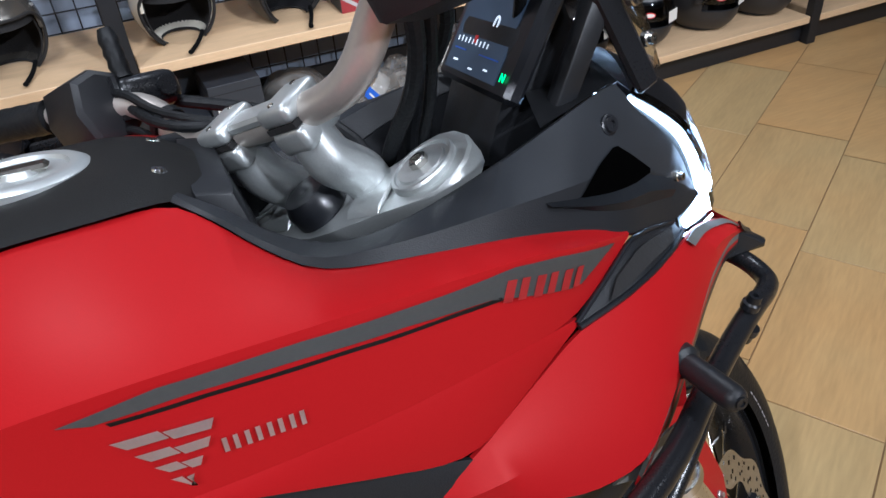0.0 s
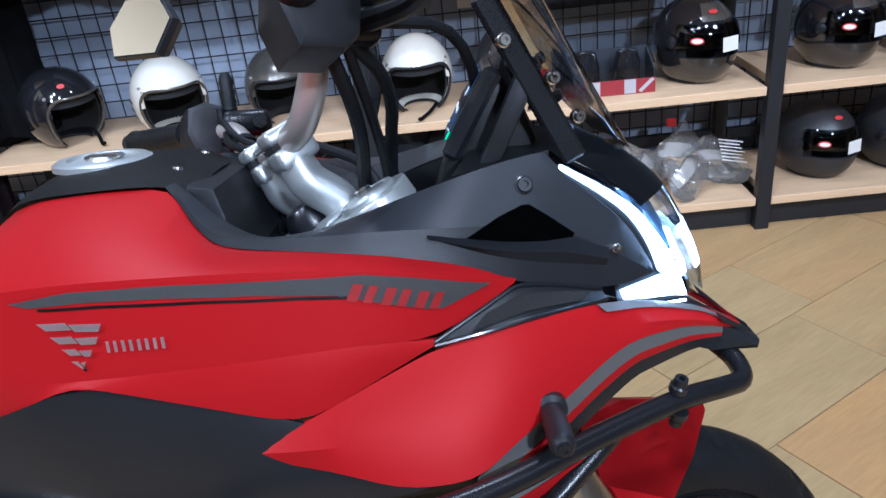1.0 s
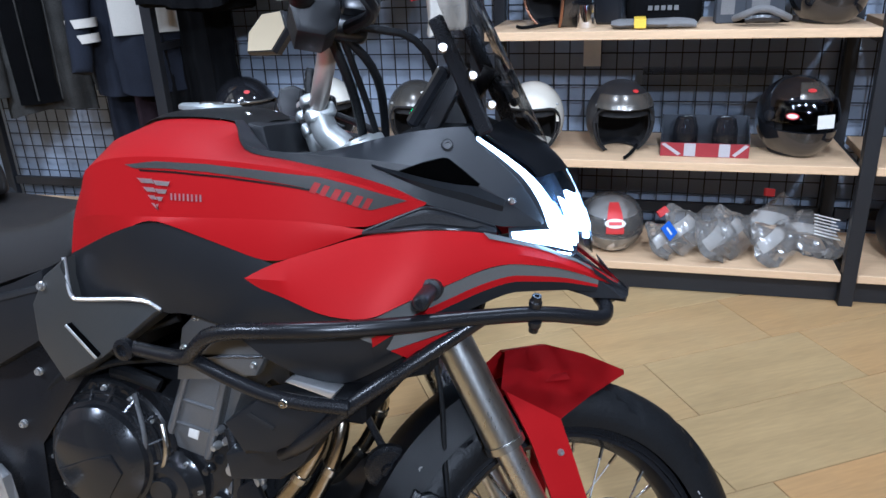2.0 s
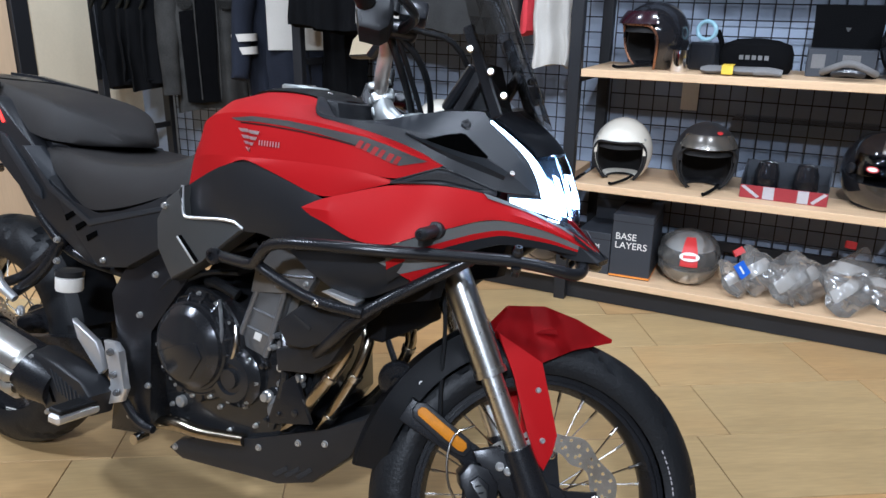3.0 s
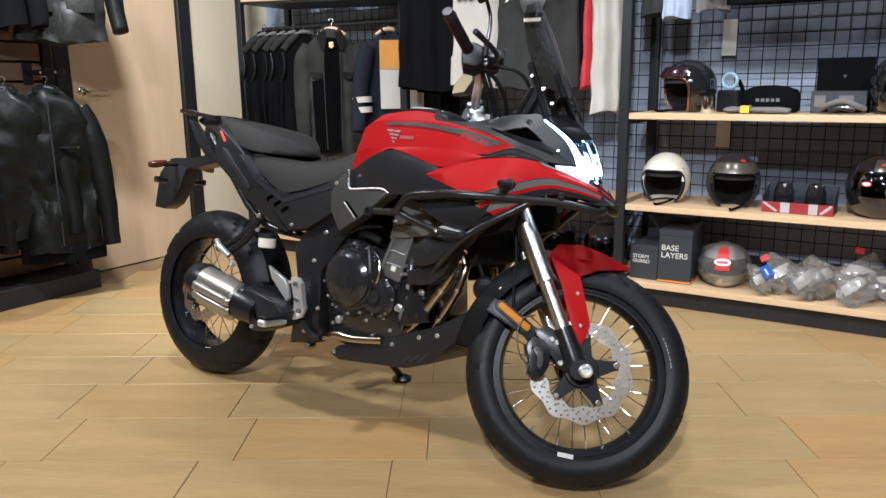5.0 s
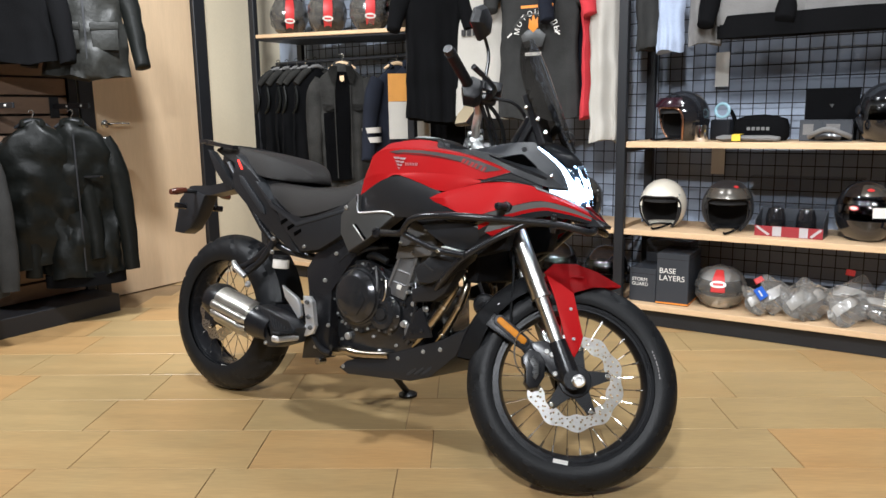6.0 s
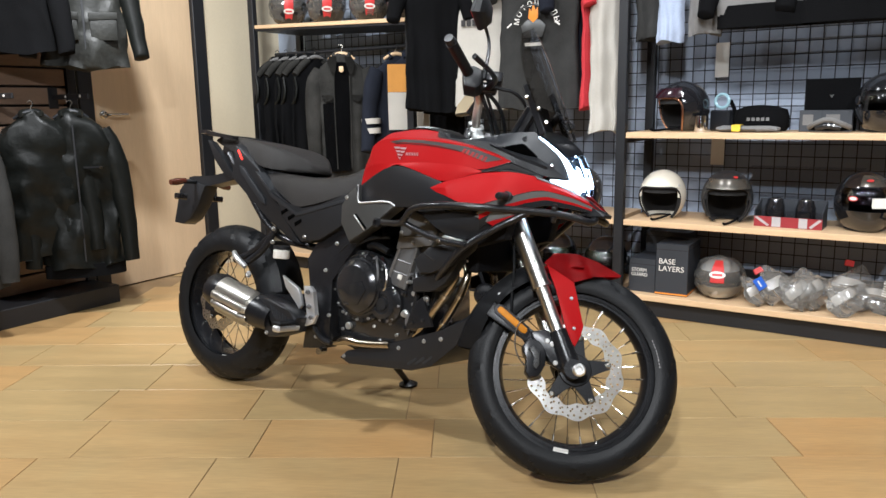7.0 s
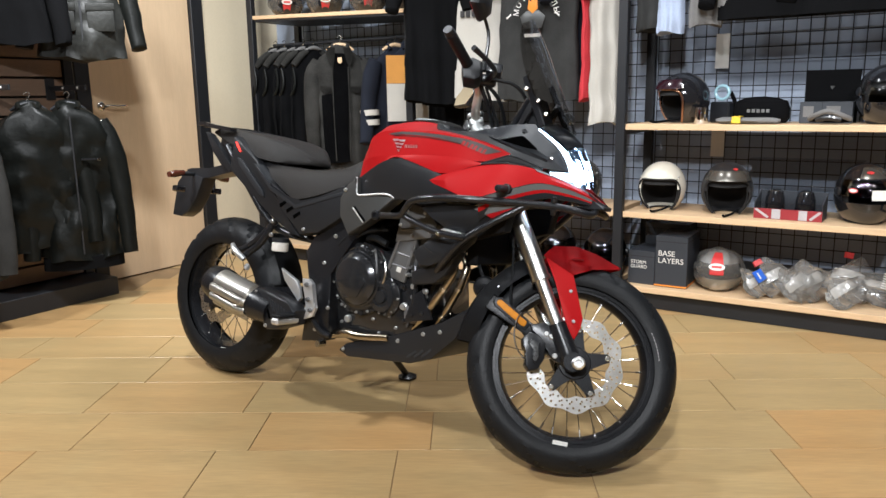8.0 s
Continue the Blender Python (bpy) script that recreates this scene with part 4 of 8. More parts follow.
# ---- tank and fairing: edge lines (x, half width, z) ----
COVER_EDGE = [(0.785, 0.085, 0.985), (0.815, 0.096, 1.020), (0.850, 0.102, 1.033), (0.920, 0.103, 1.036), (0.968, 0.086, 1.031)]
COWL_EDGE = [(0.968, 0.086, 1.031), (0.990, 0.115, 1.022), (1.014, 0.152, 1.008), (1.043, 0.179, 0.993), (1.115, 0.180, 0.986), (1.189, 0.166, 0.971), (1.260, 0.152, 0.950), (1.290, 0.150, 0.934)]
RIDGE = [(0.772, 0.190, 0.935), (0.800, 0.212, 0.968), (0.850, 0.226, 0.985), (0.930, 0.234, 0.992), (1.050, 0.231, 0.989), (1.120, 0.217, 0.981), (1.190, 0.197, 0.968), (1.245, 0.178, 0.950), (1.290, 0.151, 0.934)]
CREASE = [(0.752, 0.190, 0.885), (0.810, 0.222, 0.904), (0.930, 0.240, 0.910), (1.050, 0.240, 0.915), (1.150, 0.219, 0.913), (1.219, 0.188, 0.900), (1.288, 0.153, 0.932)]
BLACK_TOP = [(0.738, 0.186, 0.827), (0.753, 0.191, 0.834), (0.8375, 0.2225, 0.8705), (0.9013, 0.2385, 0.8988), (0.922, 0.242, 0.905), (0.9435, 0.2435, 0.905), (1.029, 0.2448, 0.8818), (1.1056, 0.238, 0.8560), (1.160, 0.216, 0.876), (1.219, 0.190, 0.897)]
shoulder = [(0.778, 0.146, 0.968), (0.808, 0.164, 1.002), (0.850, 0.178, 1.015), (0.940, 0.184, 1.018), (1.000, 0.190, 1.009), (1.045, 0.206, 0.997), (1.115, 0.201, 0.988), (1.189, 0.184, 0.972), (1.250, 0.166, 0.952), (1.290, 0.1505, 0.934)]


def both(name, lines, mat, parent=bike, label="", n=24, thick=0.004, **kw):
    obs = []
    for s in (-1, 1):
        bm = skin(lines, n, thick)
        if s > 0:
            bm = mirrored(bm)
        obs.append(part(name, bm, mat, parent, label, **kw))
    return obs


both("tank_shoulder", [COVER_EDGE + COWL_EDGE[1:], shoulder, RIDGE], RED, label="satin red tank shoulder", n=40)
tank_r = both("tank_side", [RIDGE, [(0.762, 0.191, 0.912), (0.805, 0.219, 0.935), (0.930, 0.238, 0.953), (1.050, 0.237, 0.955), (1.150, 0.213, 0.947), (1.219, 0.189, 0.931), (1.289, 0.1520, 0.933)], CREASE], RED, label="satin red tank side with grey stripe", n=36)
tank_low = both("tank_lower", [CREASE[:6], [(0.745, 0.188, 0.858), (0.830, 0.2235, 0.889), (0.930, 0.2415, 0.9078), (0.985, 0.2445, 0.903), (1.085, 0.242, 0.887), (1.160, 0.219, 0.897), (1.219, 0.189, 0.899)], BLACK_TOP], RED, label="satin red lower tank panel", n=36)
# filler panel across the top
rows = []
for k, (e, z) in enumerate(((1.0, 0), (0.72, 0.006), (0.36, 0.010), (0, 0.011), (-0.36, 0.010), (-0.72, 0.006), (-1.0, 0))):
    rows.append([(p.x, -p.y * e, p.z + z - (0.0 if abs(e) < 1 else 0.001)) for p in curve([(0.782, 0.084, 0.985), (0.815, 0.097, 1.022), (0.850, 0.104, 1.036), (0.920, 0.105, 1.039), (0.965, 0.088, 1.034), (0.995, 0.066, 1.020)], 18)])
cover = loft(rows, closed=False)
bmesh.ops.solidify(cover, geom=cover.faces[:], thickness=0.006)
tank_cover = part("tank_cover", cover, COVER_GREY, bike, "dark textured plastic tank-top cover")
filler = part("filler_cap", lathe([(0, -0.002), (0.050, -0.002), (0.050, 0.004), (0.045, 0.007), (0.036, 0.007), (0.034, 0.004), (0.015, 0.004), (0.013, 0.008), (0, 0.008)], 36, m=pose(0.872, 0, 1.047, 0, 1.5, 0)), YOKE, bike, "bright metal round fuel filler cap")
part("key_flap", box(0.854, 0.894, -0.009, 0.009, 1.051, 1.057, 0.003), STEEL, filler)
for y in (-0.042, 0.042):
    bolt(tank_cover, (0.966, y, 1.0405), 0.0075, axis=(0.25, 0, 1), mat=CHROME, h=0.003)
inner = prism([(0.79, 0.98), (0.99, 1.0), (1.01, 0.93), (1.10, 0.90), (1.22, 0.89), (1.31, 0.89), (1.34, 0.84), (1.28, 0.80), (1.10, 0.76), (0.80, 0.80)], -0.110, 0.110, 0.01)
part("main_frame", inner, ENGINE_BLACK, bike, "black frame and airbox under the tank")
part("tank_front_wall", prism([(0.985, 1.03), (1.012, 1.025), (1.03, 0.95), (1.0, 0.90), (0.96, 0.95)], -0.08, 0.08, 0.006), BLACK_PLASTIC, bike)

# black side panel under the tank
both("side_panel", [[(0.740, 0.188, 0.834), (0.857, 0.236, 0.883), (0.930, 0.238, 0.907), (1.033, 0.241, 0.885), (1.100, 0.237, 0.858), (1.180, 0.234, 0.830), (1.250, 0.222, 0.790)], [(0.752, 0.200, 0.805), (0.870, 0.238, 0.835), (0.960, 0.250, 0.845), (1.060, 0.252, 0.825), (1.160, 0.246, 0.806), (1.255, 0.218, 0.782)], [(0.764, 0.202, 0.773), (0.895, 0.222, 0.780), (0.930, 0.226, 0.768), (0.965, 0.228, 0.775), (1.031, 0.232, 0.760), (1.100, 0.236, 0.772), (1.189, 0.238, 0.780), (1.258, 0.214, 0.774)]], BLACK_PLASTIC, label="matt black plastic side panel", n=30)
both("lower_shroud", [[(1.030, 0.222, 0.752), (1.105, 0.226, 0.770), (1.190, 0.228, 0.774), (1.262, 0.206, 0.768)], [(1.080, 0.226, 0.722), (1.135, 0.230, 0.730), (1.200, 0.228, 0.732), (1.268, 0.200, 0.748)], [(1.131, 0.212, 0.692), (1.165, 0.212, 0.690), (1.200, 0.210, 0.690), (1.269, 0.192, 0.730)]], BLACK_PLASTIC, label="black lower fairing shroud", n=20)
both("shroud_band", [[(1.222, 0.2225, 0.7615), (1.263, 0.2175, 0.7820), (1.346, 0.1900, 0.7800)], [(1.262, 0.2150, 0.7470), (1.285, 0.2100, 0.7560), (1.340, 0.1880, 0.7760)]], GREY_DECAL, label="grey stripe", n=12, thick=0.002)
both("shroud_flash", [[(1.262, 0.2150, 0.7465), (1.285, 0.2100, 0.7555), (1.344, 0.1880, 0.7760)], [(1.284, 0.2060, 0.7350), (1.306, 0.2010, 0.7460), (1.352, 0.1860, 0.7690)]], RED, label="red lower flash", n=12, thick=0.003)
both("shroud_edge", [[(1.284, 0.2060, 0.7345), (1.306, 0.2010, 0.7455), (1.352, 0.1860, 0.7685)], [(1.292, 0.2000, 0.7280), (1.316, 0.1950, 0.7390), (1.356, 0.1840, 0.7640)]], BLACK_PLASTIC, label="black lower edge", n=10, thick=0.003)

# lower red fairing wing and its stripes
WT = [(1.048, 0.2435, 0.8370), (1.100, 0.240, 0.8545), (1.160, 0.2165, 0.8755), (1.220, 0.192, 0.8945), (1.294, 0.174, 0.9050), (1.363, 0.128, 0.895), (1.395, 0.096, 0.883), (1.430, 0.072, 0.871), (1.484, 0.036, 0.845), (1.536, 0.008, 0.806)]
WB = [(1.046, 0.2450, 0.8355), (1.123, 0.250, 0.819), (1.184, 0.252, 0.797), (1.243, 0.242, 0.794), (1.278, 0.218, 0.812), (1.331, 0.180, 0.834), (1.368, 0.150, 0.850), (1.399, 0.124, 0.855), (1.466, 0.068, 0.840), (1.537, 0.009, 0.804)]
WM = [(a[0] * 0.5 + b[0] * 0.5, (a[1] + b[1]) / 2 + 0.010, (a[2] + b[2]) / 2) for a, b in zip(resample(WT, 10), resample(WB, 10))]
WM[0], WM[-1] = (1.047, 0.2443, 0.8363), (1.5365, 0.0095, 0.805)
both("fairing_wing", [WT, WM, WB], RED, label="satin red front side fairing", n=40)
band_a, band_b = resample(WT[5:], 10), resample(WT[5:], 10)
band_b = [a.lerp(Vector(b), 0.34) for a, b in zip(band_b, resample([(p[0], p[1], p[2]) for p in WM[6:]], 10))]
lift = Vector((0, 0.0022, 0.0010))
both("wing_band", [[p + lift for p in band_a[:9]], [p + lift for p in band_b[:9]]], GREY_DECAL, label="grey painted band under the lamp", n=24, thick=0.001)
ST = [(1.243, 0.240, 0.793), (1.278, 0.216, 0.811), (1.331, 0.178, 0.833), (1.368, 0.148, 0.849), (1.399, 0.122, 0.854), (1.466, 0.066, 0.839), (1.538, 0.008, 0.803)]
SB = [(1.240, 0.218, 0.728), (1.270, 0.210, 0.752), (1.312, 0.184, 0.775), (1.360, 0.146, 0.797), (1.399, 0.116, 0.812), (1.466, 0.058, 0.806), (1.545, 0.006, 0.794)]
for k0, k1, mt, lb in ((0.0, 0.40, GREY_DECAL, "grey painted stripe"), (0.40, 0.62, RED, ""), (0.62, 1.0, BLACK_PLASTIC, "black plastic lower edge")):
    a = [Vector(p).lerp(Vector(q), k0) for p, q in zip(resample(ST, 14), resample(SB, 14))]
    b = [Vector(p).lerp(Vector(q), k1) for p, q in zip(resample(ST, 14), resample(SB, 14))]
    both("wing_stripe", [a, b], mt, label=lb, n=30)
part("nose_tip", prism([(1.470, 0.842), (1.515, 0.815), (1.552, 0.796), (1.550, 0.786), (1.500, 0.790), (1.440, 0.802)], -0.030, 0.030, 0.006), BLACK_PLASTIC, bike)
both("wing_lip", [[(1.500, 0.042, 0.8395), (1.525, 0.022, 0.818), (1.548, 0.008, 0.798)], [(1.506, 0.040, 0.828), (1.528, 0.020, 0.810), (1.552, 0.006, 0.790)]], BLACK_PLASTIC, n=10)

# upper black cowl
CU = [(0.975, 0.074, 1.033), (1.000, 0.098, 1.022), (1.025, 0.113, 1.001), (1.056, 0.119, 0.983), (1.090, 0.126, 0.981), (1.135, 0.133, 0.993), (1.200, 0.130, 1.013), (1.260, 0.111, 1.026), (1.301, 0.092, 1.031), (1.332, 0.079, 1.033), (1.339, 0.084, 1.013), (1.372, 0.074, 0.984), (1.399, 0.064, 0.957), (1.417, 0.057, 0.930), (1.432, 0.052, 0.898)]
CM = [(0.972, 0.082, 1.034), (0.994, 0.118, 1.025), (1.020, 0.154, 1.011), (1.046, 0.178, 1.000), (1.120, 0.176, 0.996), (1.180, 0.166, 0.993), (1.240, 0.149, 0.986), (1.300, 0.121, 0.976), (1.345, 0.098, 0.957), (1.388, 0.080, 0.930), (1.430, 0.060, 0.8975)]
CL = [(0.969, 0.088, 1.0325), (0.991, 0.117, 1.0235), (1.015, 0.154, 1.0095), (1.044, 0.184, 0.9955), (1.115, 0.185, 0.987), (1.189, 0.172, 0.972), (1.260, 0.157, 0.950), (1.290, 0.152, 0.932), (1.330, 0.123, 0.917), (1.372, 0.098, 0.899), (1.395, 0.086, 0.897), (1.430, 0.062, 0.8965)]
CI = [(0.973, 0.062, 1.015), (1.000, 0.078, 0.990), (1.030, 0.090, 0.965), (1.060, 0.096, 0.950), (1.095, 0.104, 0.955), (1.140, 0.112, 0.970), (1.200, 0.112, 0.995), (1.260, 0.096, 1.012), (1.300, 0.080, 1.018), (1.332, 0.068, 1.022)]
cowl_u = both("cowl_upper", [CM, CU], DARK_PLASTIC, label="dark grained plastic upper cowl", n=40)
cowl_l = both("cowl_lower", [CL, CM], BLACK_PLASTIC, label="black plastic cowl", n=40)
both("cowl_lip", [CU[:10], CI], BLACK_PLASTIC, n=30)
both("cockpit_wall", [CI, [(x, w * 0.98, z - 0.07) for x, w, z in CI]], BLACK_PLASTIC, label="black inner cockpit wall", n=20)
for s in (-1, 1):
    bolt(bike, (1.391, s * 0.080, 0.932), 0.0055, axis=(0.45, s, 0.1), mat=STEEL)
both("insert", [[(1.216, 0.191, 0.899), (1.255, 0.172, 0.916), (1.291, 0.153, 0.931), (1.330, 0.125, 0.916), (1.372, 0.098, 0.899)], [(1.216, 0.194, 0.897), (1.262, 0.184, 0.902), (1.300, 0.168, 0.904), (1.340, 0.140, 0.899), (1.376, 0.106, 0.891)]], BLACK_PLASTIC, label="black air duct insert", n=20)
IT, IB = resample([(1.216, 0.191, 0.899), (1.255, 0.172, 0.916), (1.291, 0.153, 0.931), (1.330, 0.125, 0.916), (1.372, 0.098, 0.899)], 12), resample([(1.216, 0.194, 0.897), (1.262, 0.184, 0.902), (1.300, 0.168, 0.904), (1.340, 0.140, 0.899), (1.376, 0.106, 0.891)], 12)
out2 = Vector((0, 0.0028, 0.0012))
# thin dark sheet laid on the insert, painting the shade of a recess
both("duct_recess_shade", [[a.lerp(b, 0.30) + out2 for a, b in zip(IT[3:11], IB[3:11])], [a.lerp(b, 0.78) + out2 for a, b in zip(IT[2:10], IB[2:10])]], LINER_AND_SHADE, n=12, thick=0.001)
for s in (-1, 1):
    part("duct_edge", tube([(p.x, s * (p.y + 0.001), p.z) for p in IB], 0.0024, 8), GLOSS_BLACK, bike)
    part("duct_edge", tube([(p.x, s * (p.y + 0.001), p.z) for p in IT], 0.0020, 8), GLOSS_BLACK, bike)

# daytime lamps and headlamp
STRIP_OUT = [(1.341, 0.081, 1.019), (1.384, 0.066, 0.990), (1.4186, 0.054, 0.962), (1.446, 0.044, 0.920), (1.460, 0.037, 0.888), (1.472, 0.031, 0.857)]
STRIP_IN = [(1.339, 0.083, 1.013), (1.374, 0.073, 0.983), (1.401, 0.063, 0.957), (1.419, 0.056, 0.930), (1.434, 0.050, 0.8975), (1.440, 0.052, 0.868)]
proud = lambda line, k: [(x + k, w + k, z + k * 0.5) for x, w, z in line]
both("lamp_backing", [proud(STRIP_OUT, -0.002), [(x - 0.004, w + 0.002, z - 0.003) for x, w, z in STRIP_IN]], BLACK_PLASTIC, n=24)
drl = both("daytime_light", [STRIP_OUT, [Vector(a).lerp(Vector(b), k) for a, b, k in zip(STRIP_OUT, STRIP_IN, (0.5, 0.55, 0.62, 0.72, 0.85, 0.9))]], DRL, label="glowing white daytime running light", n=30)
both("daytime_foot", [[(1.440, 0.0530, 0.8900), (1.415, 0.071, 0.8900), (1.393, 0.0850, 0.8890)], [(1.455, 0.0440, 0.8640), (1.428, 0.0650, 0.8710), (1.396, 0.0870, 0.8805)]], DRL, label="glowing white daytime running light", n=12)
both("lamp_backing", [[(1.436, 0.0510, 0.8970), (1.412, 0.0695, 0.8965), (1.388, 0.0840, 0.8955)], [(1.468, 0.0320, 0.8555), (1.430, 0.0615, 0.8660), (1.390, 0.0865, 0.8780)]], BLACK_PLASTIC, n=12)
both("light_line", [[(1.470, 0.0360, 0.8540), (1.430, 0.0665, 0.8640), (1.390, 0.0905, 0.8765)], [(1.471, 0.0355, 0.8520), (1.431, 0.0660, 0.8620), (1.391, 0.0900, 0.8745)]], DRL, label="thin white light line under the lamp", n=12, thick=0.002)
both("lamp_rim", [[(x + 0.007, w - 0.004, z + 0.006) for x, w, z in STRIP_OUT], [(x + 0.001, w, z + 0.001) for x, w, z in STRIP_OUT]], HEAD_GLASS, label="clear edge of the lamp", n=24, thick=0.002)
# added glowing strip that widens the lit area, imitating the lamp's glare
both("glare_strip", [[(1.4480, 0.0330, 0.9350), (1.4610, 0.0260, 0.9000), (1.4690, 0.0210, 0.8640)], [(1.4560, 0.0240, 0.9300), (1.4690, 0.0160, 0.8980), (1.4750, 0.0120, 0.8620)]], LOW_BEAM, label="glowing strip added to imitate the headlamp's glare", n=12, thick=0.002)
lens_rows = []
right = curve([(1.343, 0.078, 1.021), (1.386, 0.063, 0.991), (1.420, 0.051, 0.963), (1.456, 0.038, 0.890), (1.471, 0.029, 0.858)], 18)
mid = curve([(1.366, 0, 1.040), (1.418, 0, 1.008), (1.458, 0, 0.968), (1.490, 0, 0.900), (1.498, 0, 0.850)], 18)
for k in range(-6, 7):
    f = (abs(k) / 6) ** 1.5
    lens_rows.append([(a.x * f + b.x * (1 - f), (1 if k > 0 else -1) * a.y * abs(k) / 6, a.z * f + b.z * (1 - f)) for a, b in zip(right, mid)])
brow = loft([[(x, y, z + 0.002) for x, y, z in row[:9]] for row in lens_rows], closed=False)
bmesh.ops.solidify(brow, geom=brow.faces[:], thickness=0.005)
part("lamp_brow", brow, GLOSS_BLACK, bike, "glossy black brow over the headlamp")
lens_rows = [row[8:] for row in lens_rows]
lens = loft(lens_rows, closed=False)
bmesh.ops.solidify(lens, geom=lens.faces[:], thickness=0.003)
lamp_ob = part("headlamp", lens, HEAD_GLASS, bike, "clear headlamp lens between the daytime lights")
back_rows = [[(x - 0.022, y * 0.97, z - 0.004) for x, y, z in row] for row in lens_rows]
backing = loft(back_rows, closed=False)
bmesh.ops.solidify(backing, geom=backing.faces[:], thickness=0.003)
part("reflector_bowl", backing, BOWL, lamp_ob)
for s in (-1, 1):
    part("projector", lathe([(0, 0), (0.015, 0), (0.017, 0.006), (0.013, 0.012), (0, 0.015)], 20, m=pose(1.458, s * 0.020, 0.888, 0, 78, 0)), LOW_BEAM, lamp_ob, "lit low-beam projector")
top_rows = []
for k in range(-4, 5):
    f = abs(k) / 4
    row = []
    for a, b in zip(curve([(1.240, 0.112, 1.023), (1.301, 0.088, 1.030), (1.332, 0.076, 1.032), (1.346, 0.078, 1.020)], 8), curve([(1.275, 0, 1.046), (1.315, 0, 1.046), (1.350, 0, 1.038), (1.372, 0, 1.014)], 8)):
        row.append((a.x * f + b.x * (1 - f), (1 if k > 0 else -1) * a.y * f, a.z * f + b.z * (1 - f)))
    top_rows.append(row)
fc = loft(top_rows, closed=False)
bmesh.ops.solidify(fc, geom=fc.faces[:], thickness=0.004)
part("front_cowl", fc, BLACK_PLASTIC, bike)

# screen, its brackets and the dash
scr = []
edge = curve([(1.392, 0.045, 1.028), (1.352, 0.095, 1.075), (1.300, 0.115, 1.175), (1.262, 0.105, 1.275), (1.240, 0.060, 1.345)], 14)
ctr = curve([(1.424, 0, 1.008), (1.385, 0, 1.085), (1.330, 0, 1.190), (1.280, 0, 1.290), (1.244, 0, 1.372)], 14)
for k in range(-5, 6):
    f = abs(k) / 5
    scr.append([(a.x * f ** 2 + b.x * (1 - f ** 2), (1 if k > 0 else -1) * a.y * f, a.z * f + b.z * (1 - f)) for a, b in zip(edge, ctr)])
sb = loft(scr, closed=False)
bmesh.ops.solidify(sb, geom=sb.faces[:], thickness=0.004)
screen = part("windscreen", sb, SMOKE, bike, "smoked transparent windscreen")
for s in (-1, 1):
    br = box(-0.011, 0.011, -0.004, 0.004, -0.085, 0.085, 0.003)
    bmesh.ops.transform(br, matrix=Matrix.Translation((1.318, s * 0.088, 1.10)) @ pose(0, 0, 0, 0, -26, 0), verts=br.verts)
    part("screen_bracket", br, BLACK_METAL, bike)
    part("screen_tower", prism([(1.262, 1.020), (1.288, 1.030), (1.330, 1.110), (1.312, 1.118)], s * 0.080 - 0.010, s * 0.080 + 0.010, 0.004), BLACK_PLASTIC, bike)
    for p in ((1.296, s * 0.100, 1.136), (1.337, s * 0.096, 1.100), (1.360, s * 0.082, 1.062)):
        bolt(screen, p, 0.0075, axis=(0.35, s, 0.1), mat=STEEL)
    if s > 0:
        part("screen_knob", lathe([(0, 0), (0.018, 0), (0.020, 0.006), (0.018, 0.022), (0.012, 0.026), (0, 0.026)], 16, m=pose(1.335, s * 0.118, 1.075, s * -90 + 0, 0, 0)), BLACK_PLASTIC, bike)
DASH = Matrix.Translation((1.247, 0.0, 1.062)) @ pose(0, 0, 0, 0, 0, -90) @ pose(0, 0, 0, 58, 0, 0) @ Matrix.Translation((0, 0.016, 0)) @ Matrix.Diagonal((0.88, 0.88, 1, 1))
db = box(-0.080, 0.080, -0.054, 0.054, -0.018, 0.0, 0.005)
bmesh.ops.transform(db, matrix=DASH, verts=db.verts)
dash = part("dash", db, GLOSS_BLACK, bike, "colour instrument display switched on")
for mt, bx, nm in ((SCREEN, (-0.066, 0.052, -0.043, 0.043), "display"), ):
    b = box(bx[0], bx[1], bx[2], bx[3], 0.0, 0.0012)
    bmesh.ops.transform(b, matrix=DASH, verts=b.verts)
    part(nm, b, mt, dash)
words("0", 0.024, DASH_WHITE, DASH @ Matrix.Translation((0.012, 0.010, 0.0016)), dash, "speed_digit", 0.0003)
words("N", 0.012, DASH_GREEN, DASH @ Matrix.Translation((0.064, -0.034, 0.0016)), dash, "neutral_lamp", 0.0003)
for k in range(9):
    b = box(-0.056 + 0.0085 * k, -0.0548 + 0.0085 * k, -0.014, -0.009 + 0.001 * (k % 2), 0.0012, 0.0018)
    bmesh.ops.transform(b, matrix=DASH, verts=b.verts)
    part("dash_tick", b, DASH_WHITE, dash)
for x0, x1, y0, y1, mt in ((-0.056, -0.030, -0.022, -0.0205, BLUE_PRINT), (0.002, 0.044, -0.022, -0.0205, BLUE_PRINT), (-0.050, -0.040, -0.034, -0.032, DASH_WHITE), (-0.010, -0.002, -0.038, -0.0362, DASH_WHITE), (0.022, 0.030, -0.034, -0.0322, DASH_WHITE), (0.040, 0.047, 0.026, 0.031, YELLOW), (-0.058, -0.052, 0.034, 0.038, DASH_WHITE), (0.026, 0.031, 0.005, 0.007, DASH_WHITE), (-0.020, -0.014, -0.012, -0.004, RED_PRINT)):
    b = box(x0, x1, y0, y1, 0.0012, 0.0018)
    bmesh.ops.transform(b, matrix=DASH, verts=b.verts)
    part("dash_mark", b, mt, dash)
